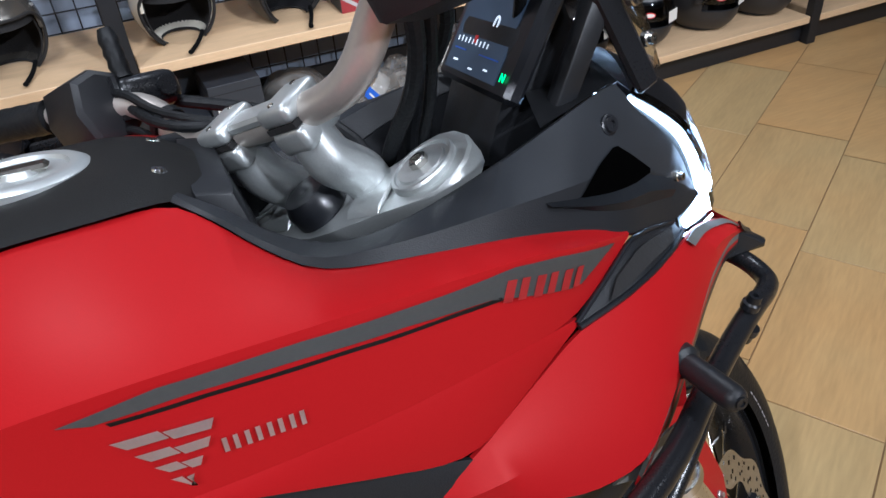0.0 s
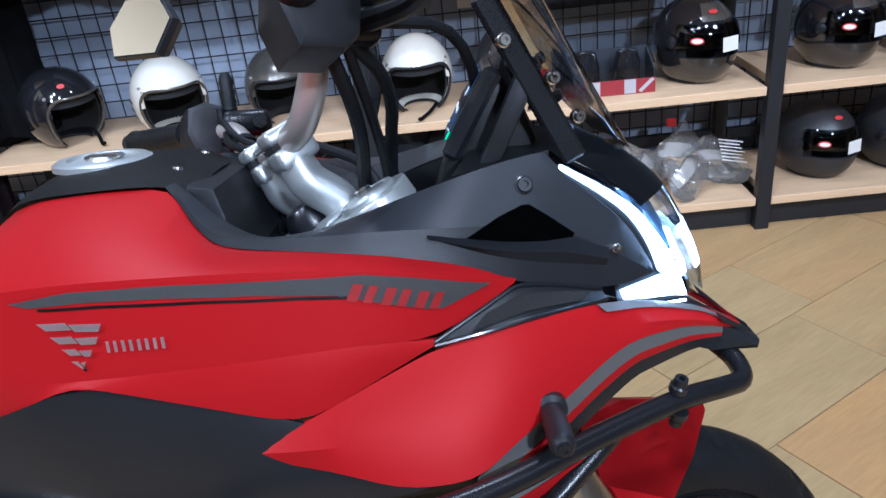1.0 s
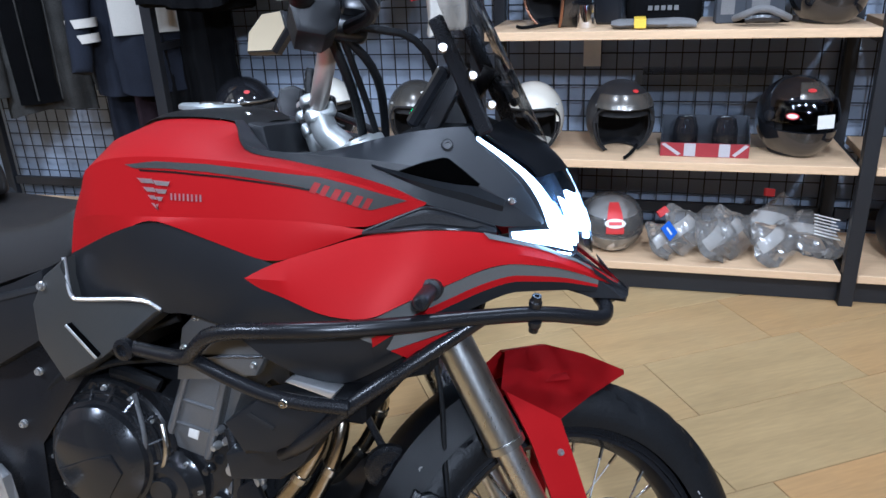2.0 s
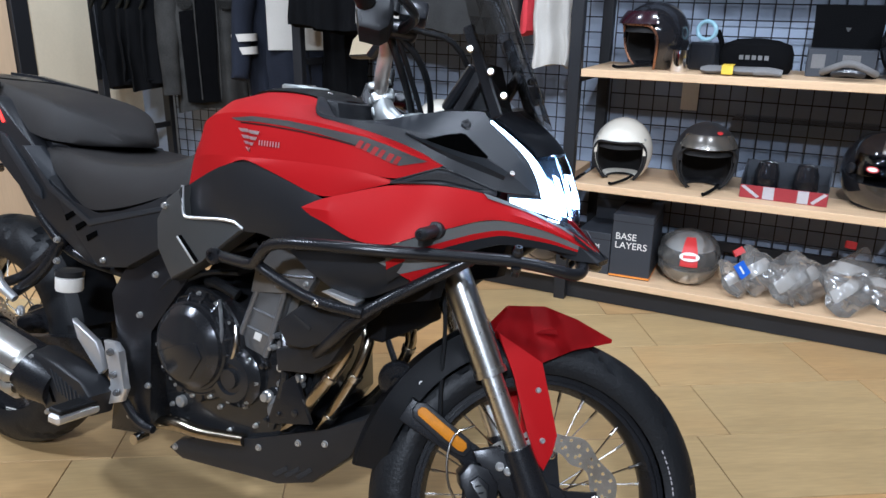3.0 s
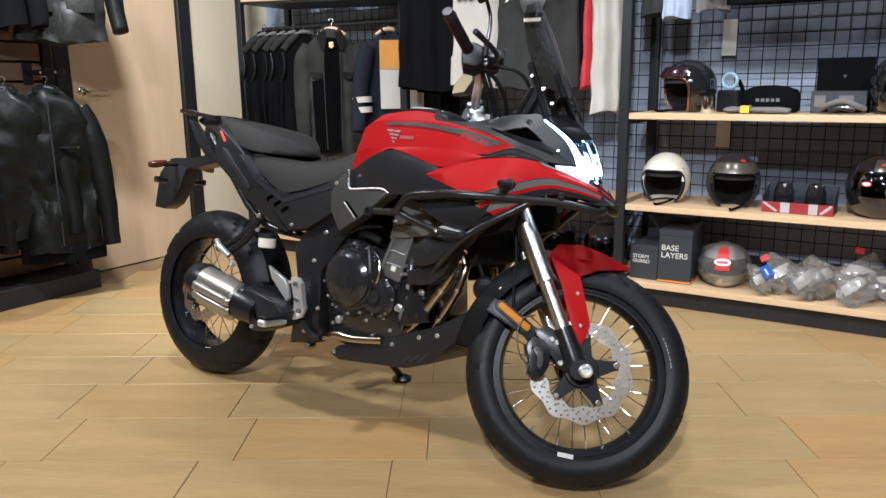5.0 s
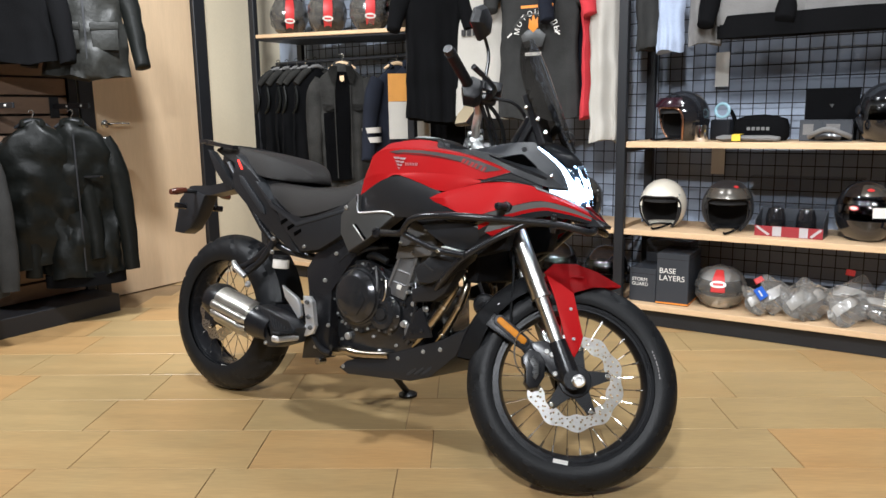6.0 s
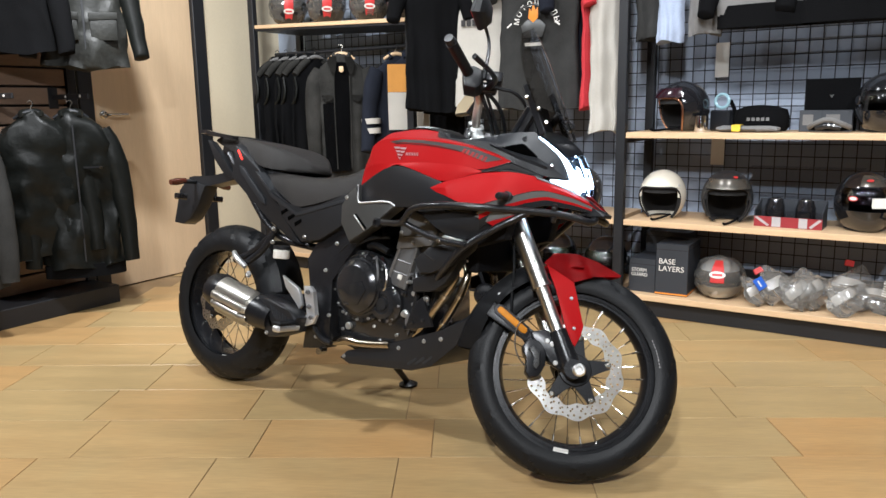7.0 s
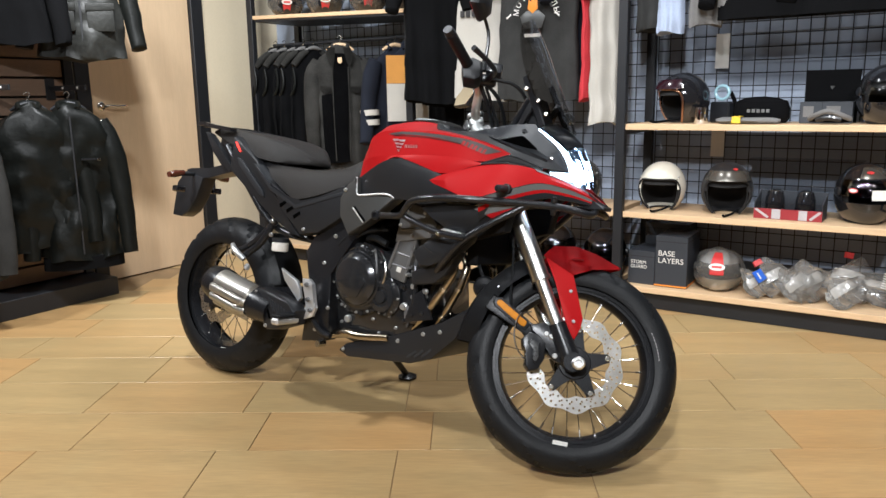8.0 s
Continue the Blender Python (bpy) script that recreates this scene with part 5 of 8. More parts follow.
shelf = loft([[(x, -w, z), (x, w, z), (x, w, z - 0.01), (x, -w, z - 0.01)] for x, w, z in ((0.99, 0.10, 0.975), (1.03, 0.15, 0.930), (1.12, 0.168, 0.905), (1.22, 0.150, 0.930), (1.30, 0.12, 0.975))])
part("inner_cover", shelf, BLACK_PLASTIC, bike, "black inner panel round the steering head")
part("dash_mount", prism([(1.255, 1.08), (1.295, 1.12), (1.325, 1.04), (1.26, 0.96), (1.215, 0.98)], -0.055, 0.055, 0.008), BLACK_PLASTIC, bike)

# side decals: stripe and plain badge shapes on the tank
def faces_of(obs):
    out = []
    for ob in obs:
        for pl in ob.data.polygons:
            vs = [ob.data.vertices[k].co for k in pl.vertices]
            out += [(vs[0], vs[k], vs[k + 1]) for k in range(1, len(vs) - 1)]
    return out


TANK_FACES, COWL_FACES = faces_of((tank_r[0], tank_low[0])), faces_of((cowl_u[0], cowl_l[0]))


def skin_y(x, z, faces):
    """How far out the right-hand skin lies at (x, z)."""
    best = 0.08
    for a, b, c in faces:
        d = (b.x - a.x) * (c.z - a.z) - (c.x - a.x) * (b.z - a.z)
        if abs(d) < 1e-9:
            continue
        u = ((x - a.x) * (c.z - a.z) - (c.x - a.x) * (z - a.z)) / d
        v = ((b.x - a.x) * (z - a.z) - (x - a.x) * (b.z - a.z)) / d
        if u >= -1e-3 and v >= -1e-3 and u + v <= 1.001:
            best = max(best, -(a.y + u * (b.y - a.y) + v * (c.y - a.y)))
    return best


def laid(upper, lower, n, lift, thick, rows=3, faces=TANK_FACES):
    """A thin sheet between two lines (x, z), laid on the tank side or the cowl; lift is one height or one for each row."""
    up, lo = resample([(x, 0, z) for x, z in upper], n), resample([(x, 0, z) for x, z in lower], n)
    grid = [[a.lerp(b, j / (rows - 1)) for a, b in zip(up, lo)] for j in range(rows)]
    ups = lift if isinstance(lift, tuple) else (lift,) * rows
    out = [[(p.x, -skin_y(p.x, p.z, faces) - ups[j], p.z) for p in row] for j, row in enumerate(grid)]
    bm = loft(out, closed=False)
    bmesh.ops.solidify(bm, geom=bm.faces[:], thickness=thick)
    return bm


STRIPE = ([(0.884, 0.978), (0.935, 0.985), (1.014, 0.984), (1.078, 0.979), (1.131, 0.973), (1.163, 0.970), (1.205, 0.959), (1.268, 0.9385)],
          [(0.901, 0.974), (0.948, 0.976), (1.011, 0.974), (1.076, 0.968), (1.141, 0.957), (1.185, 0.940), (1.222, 0.926), (1.262, 0.9365)])
PIN = ([(0.908, 0.9730), (0.962, 0.9730), (1.043, 0.9690), (1.112, 0.961), (1.150, 0.955)], [(0.910, 0.9705), (0.962, 0.9705), (1.043, 0.9665), (1.112, 0.9585), (1.152, 0.952)])
BADGE = [((0.9062, 0.9615), (0.9605, 0.9590), 0.0062), ((0.9155, 0.9500), (0.9560, 0.9485), 0.0060), ((0.9230, 0.9395), (0.9490, 0.9380), 0.0056), ((0.9290, 0.9290), (0.9415, 0.9285), 0.0075)]
for s in (-1, 1):
    host = tank_r[0 if s < 0 else 1]

    def stick(name, bm, mat, label=""):
        return part(name, mirrored(bm) if s > 0 else bm, mat, host, label)

    stick("stripe", laid(*STRIPE, 30, 0.0012, 0.001), GREY_DECAL, "grey stripe decal")
    stick("pinstripe", laid(*PIN, 20, 0.0012, 0.001, 2), BLACK_DECAL)
    for a, b, h in BADGE:
        step = 0.0045
        cut = a[0] + (b[0] - a[0]) * 0.46
        stick("badge_bar", laid([a, (cut, a[1])], [(a[0] + h * 1.2, a[1] - h), (cut + step, a[1] - h)], 5, 0.0032, 0.003, 2), SILVER, "bright metal badge bar")
        stick("badge_bar", laid([(cut + 0.002, a[1] - 0.0015), b], [(cut + step + 0.002, a[1] - h - 0.0015), (b[0] - h * 0.5, b[1] - h)], 5, 0.0032, 0.003, 2), SILVER, "bright metal badge bar")
    for k in range(4):
        x = 0.9605 + 0.0128 * k
        for dx, w in ((0.0, 0.0028), (0.0062, 0.0028)):
            stick("badge_mark", laid([(x + dx, 0.9440), (x + dx + w, 0.9440)], [(x + dx, 0.9345), (x + dx + w, 0.9345)], 3, 0.0025, 0.002, 2), SILVER, "bright metal badge mark")
    for k in range(3):
        x, z = 1.150 + 0.026 * k, 0.964 - 0.0085 * k
        for dx, w in ((0.0, 0.008), (0.0125, 0.007)):
            stick("decal_mark", laid([(x + dx + 0.007, z - dx * 0.3), (x + dx + w + 0.007, z - (dx + w) * 0.3)], [(x + dx, z - 0.013 - dx * 0.3), (x + dx + w, z - 0.013 - (dx + w) * 0.3)], 3, 0.0024, 0.001, 2), RED_PRINT)
    # black sheet on the closed cowl: an opening's shade put into colour
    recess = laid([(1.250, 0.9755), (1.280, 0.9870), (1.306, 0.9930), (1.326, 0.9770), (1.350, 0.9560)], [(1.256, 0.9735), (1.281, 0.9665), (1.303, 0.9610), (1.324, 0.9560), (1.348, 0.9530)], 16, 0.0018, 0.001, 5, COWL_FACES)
    part("intake_shade", mirrored(recess) if s > 0 else recess, OPENING_SHADE, bike, "black sheet painted as the shade of the cowl's intake opening")
    fin = laid([(1.216, 0.9840), (1.262, 0.9715), (1.300, 0.9625), (1.340, 0.9550), (1.384, 0.9330)], [(1.220, 0.9800), (1.262, 0.9610), (1.300, 0.9460), (1.335, 0.9330), (1.380, 0.9180)], 26, (0.0002, 0.0060, 0.0002), 0.001, 3, COWL_FACES)
    bolt(bike, (1.305, s * (skin_y(1.305, 1.008, COWL_FACES) + 0.0015), 1.008), 0.0100, axis=(0.3, s, 0.35), mat=GLOSS_BLACK, h=0.004, name="cowl_screw")
    part("cowl_fin", mirrored(fin) if s > 0 else fin, DARK_PLASTIC, bike, smooth=15)

# ---- crash bars ----
for s in (-1, 1):
    y = lambda w: s * w
    main = part("crash_bar", tube([(0.870, y(0.235), 0.716), (0.930, y(0.250), 0.718), (0.985, y(0.262), 0.720), (1.010, y(0.278), 0.745), (1.045, y(0.290), 0.776), (1.160, y(0.292), 0.788), (1.250, y(0.255), 0.789), (1.345, y(0.185), 0.789), (1.440, y(0.124), 0.789), (1.497, y(0.088), 0.778), (1.523, y(0.064), 0.770), (1.525, y(0.030), 0.778), (1.508, 0, 0.788)], 0.0108, 14), BLACK_METAL, bike, "black tubular crash bar")
    part("brace", tube([(0.985, y(0.262), 0.726), (1.055, y(0.270), 0.702), (1.130, y(0.266), 0.680), (1.215, y(0.248), 0.674)], 0.0100, 12), BLACK_METAL, main)
    part("strut", tube([(1.370, y(0.165), 0.786), (1.290, y(0.215), 0.730), (1.205, y(0.245), 0.668), (1.150, y(0.235), 0.610), (1.085, y(0.19), 0.560)], 0.0108, 12), BLACK_METAL, main)
    part("flange", lathe([(0, 0), (0.016, 0), (0.016, 0.010), (0.009, 0.012), (0.008, 0.006), (0, 0.006)], 18, m=pose(0.870, y(0.240), 0.716, s * -90, 0, 0)), BLACK_METAL, main)
    bolt(main, (1.437, y(0.130), 0.804), 0.010, axis=(0.2, s * 0.3, 1), mat=BLACK_METAL, h=0.012)
    bolt(main, (1.437, y(0.130), 0.776), 0.010, axis=(-0.2, s * -0.3, -1), mat=BLACK_METAL, h=0.014)
    bolt(main, (1.134, y(0.272), 0.680), 0.007, axis=(0, s, 0), mat=STEEL)
    pad = tube([(1.309, y(0.160), 0.828), (1.310, y(0.196), 0.828), (1.3105, y(0.199), 0.828), (1.3135, y(0.246), 0.826), (1.3140, y(0.2515), 0.826), (1.3142, y(0.254), 0.826)], [0.0150, 0.0150, 0.0105, 0.0112, 0.0098, 0.0070], 18, smooth=False)
    plug = part("side_plug", pad, BLACK_PLASTIC, bike, "black rubber bump stop")
    part("plug_screw", lathe([(0, 0), (0.0052, 0), (0.0052, 0.002), (0.003, 0.002), (0.003, 0.0008), (0, 0.0008)], 12, m=pose(1.3142, y(0.254), 0.826, s * -90, 0, 0)), BLACK_METAL, plug)


# ---- seat and tail ----
def seat_ring(x, z0, z1, w):
    h = z1 - z0
    half = [(0.90, z0), (1.0, z0 + h * 0.08), (0.985, z0 + h * 0.30), (0.93, z0 + h * 0.66), (0.875, z1 - 0.0100), (0.835, z1 - 0.0035), (0.77, z1 - 0.0005), (0.45, z1)]
    return [(x, -w * k, z) for k, z in half] + [(x, 0, z1 - 0.001)] + [(x, w * k, z) for k, z in half[::-1]]


def lofted(st, n=22):
    pts = curve([(x, z0, z1) for x, z0, z1, w in st], n)
    ws = curve([(x, w, 0) for x, z0, z1, w in st], n)
    return loft([seat_ring(p.x, p.y, p.z, q.y) for p, q in zip(pts, ws)])


part("rider_seat", lofted([(0.200, 0.855, 0.866, 0.135), (0.260, 0.826, 0.866, 0.158), (0.340, 0.784, 0.862, 0.178), (0.400, 0.754, 0.857, 0.190), (0.460, 0.735, 0.853, 0.196), (0.560, 0.756, 0.857, 0.194), (0.640, 0.784, 0.868, 0.186), (0.710, 0.812, 0.897, 0.168), (0.780, 0.872, 0.952, 0.115)], 30), SEAT_CLOTH, bike, "dark textured rider's saddle", smooth=65)
part("passenger_seat", lofted([(-0.165, 0.985, 1.004, 0.075), (-0.100, 0.968, 1.008, 0.108), (0.000, 0.938, 1.002, 0.132), (0.100, 0.906, 0.990, 0.148), (0.200, 0.880, 0.974, 0.154), (0.250, 0.872, 0.962, 0.152), (0.300, 0.870, 0.945, 0.138), (0.345, 0.872, 0.922, 0.104), (0.378, 0.876, 0.894, 0.050)], 30), SEAT_CLOTH, bike, "dark textured pillion seat", smooth=65)
for s in (-1, 1):
    def slab(name, poly, y0, y1, mt, label="", bev=0.005, parent=bike, sh=0.0):
        a, b = sorted((s * y0, s * y1), key=abs, reverse=True)
        return part(name, prism(poly, a, b, bev, shrink=sh), mt, parent, label)

    slab("tail_frame", [(0.062, 0.972), (0.092, 0.962), (0.212, 0.872), (0.327, 0.752), (0.450, 0.622), (0.475, 0.602), (0.432, 0.604), (0.300, 0.676), (0.150, 0.775), (0.048, 0.842), (0.058, 0.900)], 0.172, 0.135, BLACK_PLASTIC, "black tail side panel", sh=0.06)
    slab("tail_trim", [(0.108, 0.884), (0.128, 0.880), (0.262, 0.764), (0.268, 0.742), (0.242, 0.748), (0.118, 0.856)], 0.179, 0.171, DARK_PLASTIC, bev=0.003)
    slab("rail_strut", [(-0.122, 0.985), (-0.088, 0.975), (-0.030, 0.915), (0.060, 0.850), (0.052, 0.826), (-0.010, 0.850), (-0.070, 0.905)], 0.158, 0.130, BLACK_PLASTIC, "black strut under the grab rail", sh=0.03)
    slab("seat_lip", [(0.225, 0.862), (0.235, 0.862), (0.330, 0.782), (0.460, 0.722), (0.700, 0.788), (0.700, 0.778), (0.460, 0.709), (0.322, 0.770)], 0.201, 0.150, DARK_PLASTIC, bev=0.002)
    side = slab("side_cover", [(0.305, 0.805), (0.382, 0.702), (0.486, 0.615), (0.578, 0.630), (0.690, 0.695), (0.700, 0.812), (0.640, 0.785), (0.560, 0.752), (0.482, 0.736), (0.400, 0.752)], 0.198, 0.140, BLACK_PLASTIC, "black plastic side cover with vents", sh=0.05)
    # black bars on the cover, coloured as the shade inside vents
    for k in range(3):
        slab("vent", [(0.378 + 0.036 * k, 0.722 - 0.018 * k), (0.410 + 0.036 * k, 0.738 - 0.018 * k), (0.414 + 0.036 * k, 0.728 - 0.018 * k), (0.384 + 0.036 * k, 0.710 - 0.018 * k)], 0.201, 0.192, OPENING_SHADE, bev=0.001, parent=side)
    bolt(side, (0.507, s * 0.200, 0.640), 0.007, axis=(0, s, 0))
    spar = slab("frame_spar", [(0.540, 0.622), (0.650, 0.683), (0.735, 0.640), (0.705, 0.600), (0.625, 0.500), (0.640, 0.300), (0.620, 0.258), (0.510, 0.240), (0.520, 0.330), (0.535, 0.445), (0.500, 0.560)], 0.172, 0.110, BLACK_METAL, "black frame spar")
    for px, pz in ((0.640, 0.628), (0.596, 0.530), (0.628, 0.376), (0.575, 0.292)):
        bolt(spar, (px, s * 0.174, pz), 0.008, axis=(0, s, 0))
    plate = slab("knee_plate", [(0.752, 0.836), (0.764, 0.772), (0.895, 0.785), (0.924, 0.771), (0.812, 0.688), (0.735, 0.636), (0.690, 0.700), (0.686, 0.760), (0.712, 0.806)], 0.222, 0.170, GREY_PLATE, "grey painted side plate with slot", 0.006, sh=0.03)
    # black bar on the plate, its colour is the slot's shade
    slab("slot", [(0.752, 0.735), (0.760, 0.738), (0.808, 0.694), (0.802, 0.688)], 0.2245, 0.218, OPENING_SHADE, bev=0.001, parent=plate)
    slab("slot_edge", [(0.748, 0.732), (0.752, 0.735), (0.802, 0.688), (0.798, 0.685)], 0.2250, 0.220, SILVER, bev=0.0008, parent=plate)
    bolt(plate, (0.712, s * 0.222, 0.790), 0.008, axis=(0, s, 0))
    part("trim", tube([(0.750, s * 0.214, 0.835), (0.757, s * 0.219, 0.800), (0.764, s * 0.222, 0.776), (0.780, s * 0.223, 0.775), (0.893, s * 0.226, 0.788), (0.922, s * 0.226, 0.774)], 0.0032, 8), SILVER, plate, "bright edge trim")
    part("grab_rail", loft([[(x, s * (w - 0.014), z - 0.008), (x, s * (w - 0.014), z + 0.006), (x, s * (w + 0.014), z + 0.006), (x, s * (w + 0.014), z - 0.008)] for x, w, z in ((-0.242, 0.090, 1.023), (-0.170, 0.118, 1.020), (-0.060, 0.140, 1.004), (0.030, 0.140, 0.994))]), BLACK_METAL, bike, "black grab rail")
    part("tail_light", prism([(0.088, 0.942), (0.094, 0.943), (0.120, 0.908), (0.114, 0.906)], s * 0.170, s * 0.176, 0.001), TAIL_RED, bike, "lit red tail lamp strip")
part("rack_plate", loft([[(x, -w, z - 0.006), (x, -w, z + 0.005), (x, w, z + 0.005), (x, w, z - 0.006)] for x, w, z in ((-0.236, 0.085, 1.017), (-0.150, 0.115, 1.012), (-0.100, 0.13, 1.006))]), BLACK_METAL, bike)
part("tail_tray", loft([[(x, -w, z0), (x, -w * 0.9, z1), (x, w * 0.9, z1), (x, w, z0)] for x, w, z0, z1 in ((-0.10, 0.10, 0.900, 0.965), (0.0, 0.13, 0.850, 0.945), (0.15, 0.14, 0.780, 0.90), (0.35, 0.14, 0.720, 0.85), (0.6, 0.12, 0.66, 0.80))]), BLACK_PLASTIC, bike)
holder = part("plate_holder", loft([[(x, -w, z0), (x, -w, z1), (x, w, z1), (x, w, z0)] for x, w, z0, z1 in ((0.02, 0.050, 0.858, 0.900), (-0.10, 0.046, 0.826, 0.866), (-0.24, 0.034, 0.800, 0.842), (-0.36, 0.028, 0.800, 0.838), (-0.40, 0.022, 0.806, 0.832))]), BLACK_PLASTIC, bike, "black rear number-plate holder")
part("plate_panel", prism([(-0.400, 0.824), (-0.448, 0.772), (-0.468, 0.628), (-0.405, 0.624), (-0.356, 0.651), (-0.313, 0.713), (-0.270, 0.800)], -0.034, 0.034, 0.006), BLACK_PLASTIC, holder)
for s in (-1, 1):
    part("indicator", lathe([(0, -0.03), (0.012, -0.03), (0.016, 0.0), (0.012, 0.045), (0.0, 0.052)], 12, m=pose(-0.345, s * 0.125, 0.806, s * 80, 0, 0)), RED_LENS, bike, "slim dark-red turn signal")
    part("indicator_stalk", tube([(-0.340, s * 0.030, 0.812), (-0.343, s * 0.11, 0.806)], 0.008, 10), RUBBER, bike)
    part("plate_lamp", box(-0.362, -0.330, s * 0.095 - 0.028, s * 0.095 + 0.022, 0.732, 0.758, 0.005), HELMET_BLACK, bike)

# ---- engine ----
part("crankcase", prism([(0.620, 0.380), (0.655, 0.275), (0.760, 0.255), (0.960, 0.300), (1.025, 0.400), (1.010, 0.520), (0.930, 0.560), (0.820, 0.600), (0.690, 0.610), (0.630, 0.520)], -0.130, 0.130, 0.012), ENGINE_BLACK, bike, "black engine crankcase")
cyl = part("cylinder", prism([(0.820, 0.520), (0.925, 0.490), (1.010, 0.690), (0.985, 0.730), (0.915, 0.722), (0.862, 0.600)], -0.118, 0.118, 0.008), ENGINE_GREY, bike, "grey cast cylinder block")
part("cam_tower", prism([(0.846, 0.516), (0.924, 0.498), (0.972, 0.664), (0.962, 0.694), (0.934, 0.692), (0.884, 0.628)], -0.140, -0.112, 0.006), ENGINE_GREY, cyl)
for a, b in (((0.872, 0.600), (0.950, 0.586)), ((0.858, 0.560), (0.938, 0.546))):
    part("casting_rib", tube([(a[0], -0.1405, a[1]), (b[0], -0.1405, b[1])], 0.0030, 8), ENGINE_GREY, cyl)
for a, b in (((0.850, -0.142, 0.520), (0.892, -0.142, 0.636)), ((0.924, -0.142, 0.504), (0.968, -0.142, 0.662)), ((0.892, -0.142, 0.636), (0.938, -0.142, 0.690))):
    part("casting_rib", tube([a, b], 0.0062, 10), ENGINE_GREY, cyl)
head_plate = part("head_side", prism([(0.880, 0.632), (0.956, 0.645), (1.022, 0.656), (1.046, 0.700), (1.010, 0.745), (0.938, 0.765), (0.895, 0.720)], -0.150, -0.120, 0.006), ENGINE_GREY, cyl)
part("head_seam", tube([(0.905, -0.1505, 0.675), (1.035, -0.1505, 0.690)], 0.003, 6), ENGINE_BLACK, cyl)
for px, pz in ((0.900, 0.690), (0.950, 0.660), (1.020, 0.675), (0.925, 0.740), (0.995, 0.735)):
    bolt(head_plate, (px, -0.151, pz), 0.006)
part("engine_bracket", prism([(1.012, 0.490), (1.058, 0.399), (0.948, 0.372), (0.976, 0.463)], -0.158, -0.146, 0.003), BLACK_METAL, bike)
random.seed(8)
for k in range(14):
    x, z = random.uniform(0.925, 1.02), random.uniform(0.375, 0.56)
    r = random.uniform(0.006, 0.013)
    part("engine_fitting", lathe([(0, 0), (r, 0), (r, 0.008), (r * 0.7, 0.011), (r * 0.7, 0.018), (0, 0.019)], 10, m=pose(x, -0.132 - 0.006 * (k % 3), z, 90, 0, 0)), (ENGINE_GREY, BOLT, ENGINE_BLACK)[k % 3], bike)
part("cast_mark", prism([(0.888, 0.535), (0.906, 0.531), (0.912, 0.552), (0.894, 0.556)], -0.1415, -0.1390, 0.0008), PAPER, cyl)
part("cylinder_head", prism([(0.900, 0.715), (0.985, 0.690), (1.060, 0.720), (1.040, 0.770), (0.960, 0.790), (0.900, 0.770)], -0.125, 0.125, 0.010), ENGINE_GREY, bike)


def cover_y(x, z, prof, mt, name, label="", seg=44):
    return part(name, lathe(prof, seg, m=Matrix.Translation((x, 0, z)) @ pose(0, 0, 0, 90, 0, 0)), mt, bike, label)


clutch = cover_y(0.746, 0.493, [(0, 0.12), (0.124, 0.12), (0.124, 0.146), (0.120, 0.150), (0.107, 0.151), (0.105, 0.160), (0.098, 0.162), (0.096, 0.170), (0.091, 0.172), (0.089, 0.182), (0.074, 0.194), (0.068, 0.197), (0, 0.198)], ENGINE_BLACK, "clutch_cover", "round black clutch cover with faceted cap")
for k in range(14):
    t = math.tau * k / 14 + 0.2
    bolt(clutch, (0.742 + 0.114 * math.cos(t), -0.151, 0.490 + 0.114 * math.sin(t)), 0.0055)
for k in range(9):
    t = radians(-20 + 20 * k)
    a, b = Vector((0.746 + 0.094 * math.cos(t), -0.168, 0.493 + 0.094 * math.sin(t))), Vector((0.746 + 0.116 * math.cos(t), -0.152, 0.493 + 0.116 * math.sin(t)))
    part("cover_rib", tube([a, b], 0.0030, 6), ENGINE_BLACK, clutch)
part("cover_rim", tube([(0.746 + 0.1065 * math.cos(radians(a)), -0.159, 0.493 + 0.1065 * math.sin(radians(a))) for a in range(0, 360, 10)], 0.0030, 8, closed=True), ENGINE_BLACK, clutch)
part("oil_pipe", tube([(0.856, -0.160, 0.560), (0.866, -0.166, 0.530), (0.862, -0.166, 0.500), (0.846, -0.160, 0.478)], 0.0042, 10), STEEL, clutch)
for k in range(12):
    t = math.tau * k / 12 + 0.15
    part("cover_lug", lathe([(0, 0.0), (0.0115, 0.0), (0.0115, 0.022), (0.0095, 0.026), (0, 0.026)], 12, m=pose(0.742 + 0.114 * math.cos(t), -0.128, 0.490 + 0.114 * math.sin(t), 90, 0, 0)), ENGINE_BLACK, clutch)
part("oil_sight", lathe([(0, 0.0), (0.013, 0.0), (0.013, 0.010), (0.009, 0.012), (0, 0.010)], 16, m=pose(0.690, -0.130, 0.345, 90, 0, 0)), BOLT, clutch)
part("cover_flat", prism([(0.684, 0.476), (0.720, 0.430), (0.775, 0.434), (0.806, 0.486), (0.786, 0.516), (0.740, 0.500)], -0.2015, -0.196, 0.0025), ENGINE_BLACK, clutch)
gen = cover_y(0.852, 0.445, [(0, 0.12), (0.066, 0.12), (0.066, 0.146), (0.054, 0.156), (0.050, 0.166), (0.034, 0.168), (0.031, 0.162), (0.022, 0.162), (0.020, 0.170), (0, 0.170)], ENGINE_BLACK, "pulse_cover", "round black engine side cover")
for k in range(7):
    t = math.tau * k / 7
    bolt(gen, (0.852 + 0.058 * math.cos(t), -0.148, 0.445 + 0.058 * math.sin(t)), 0.0055)
random.seed(4)
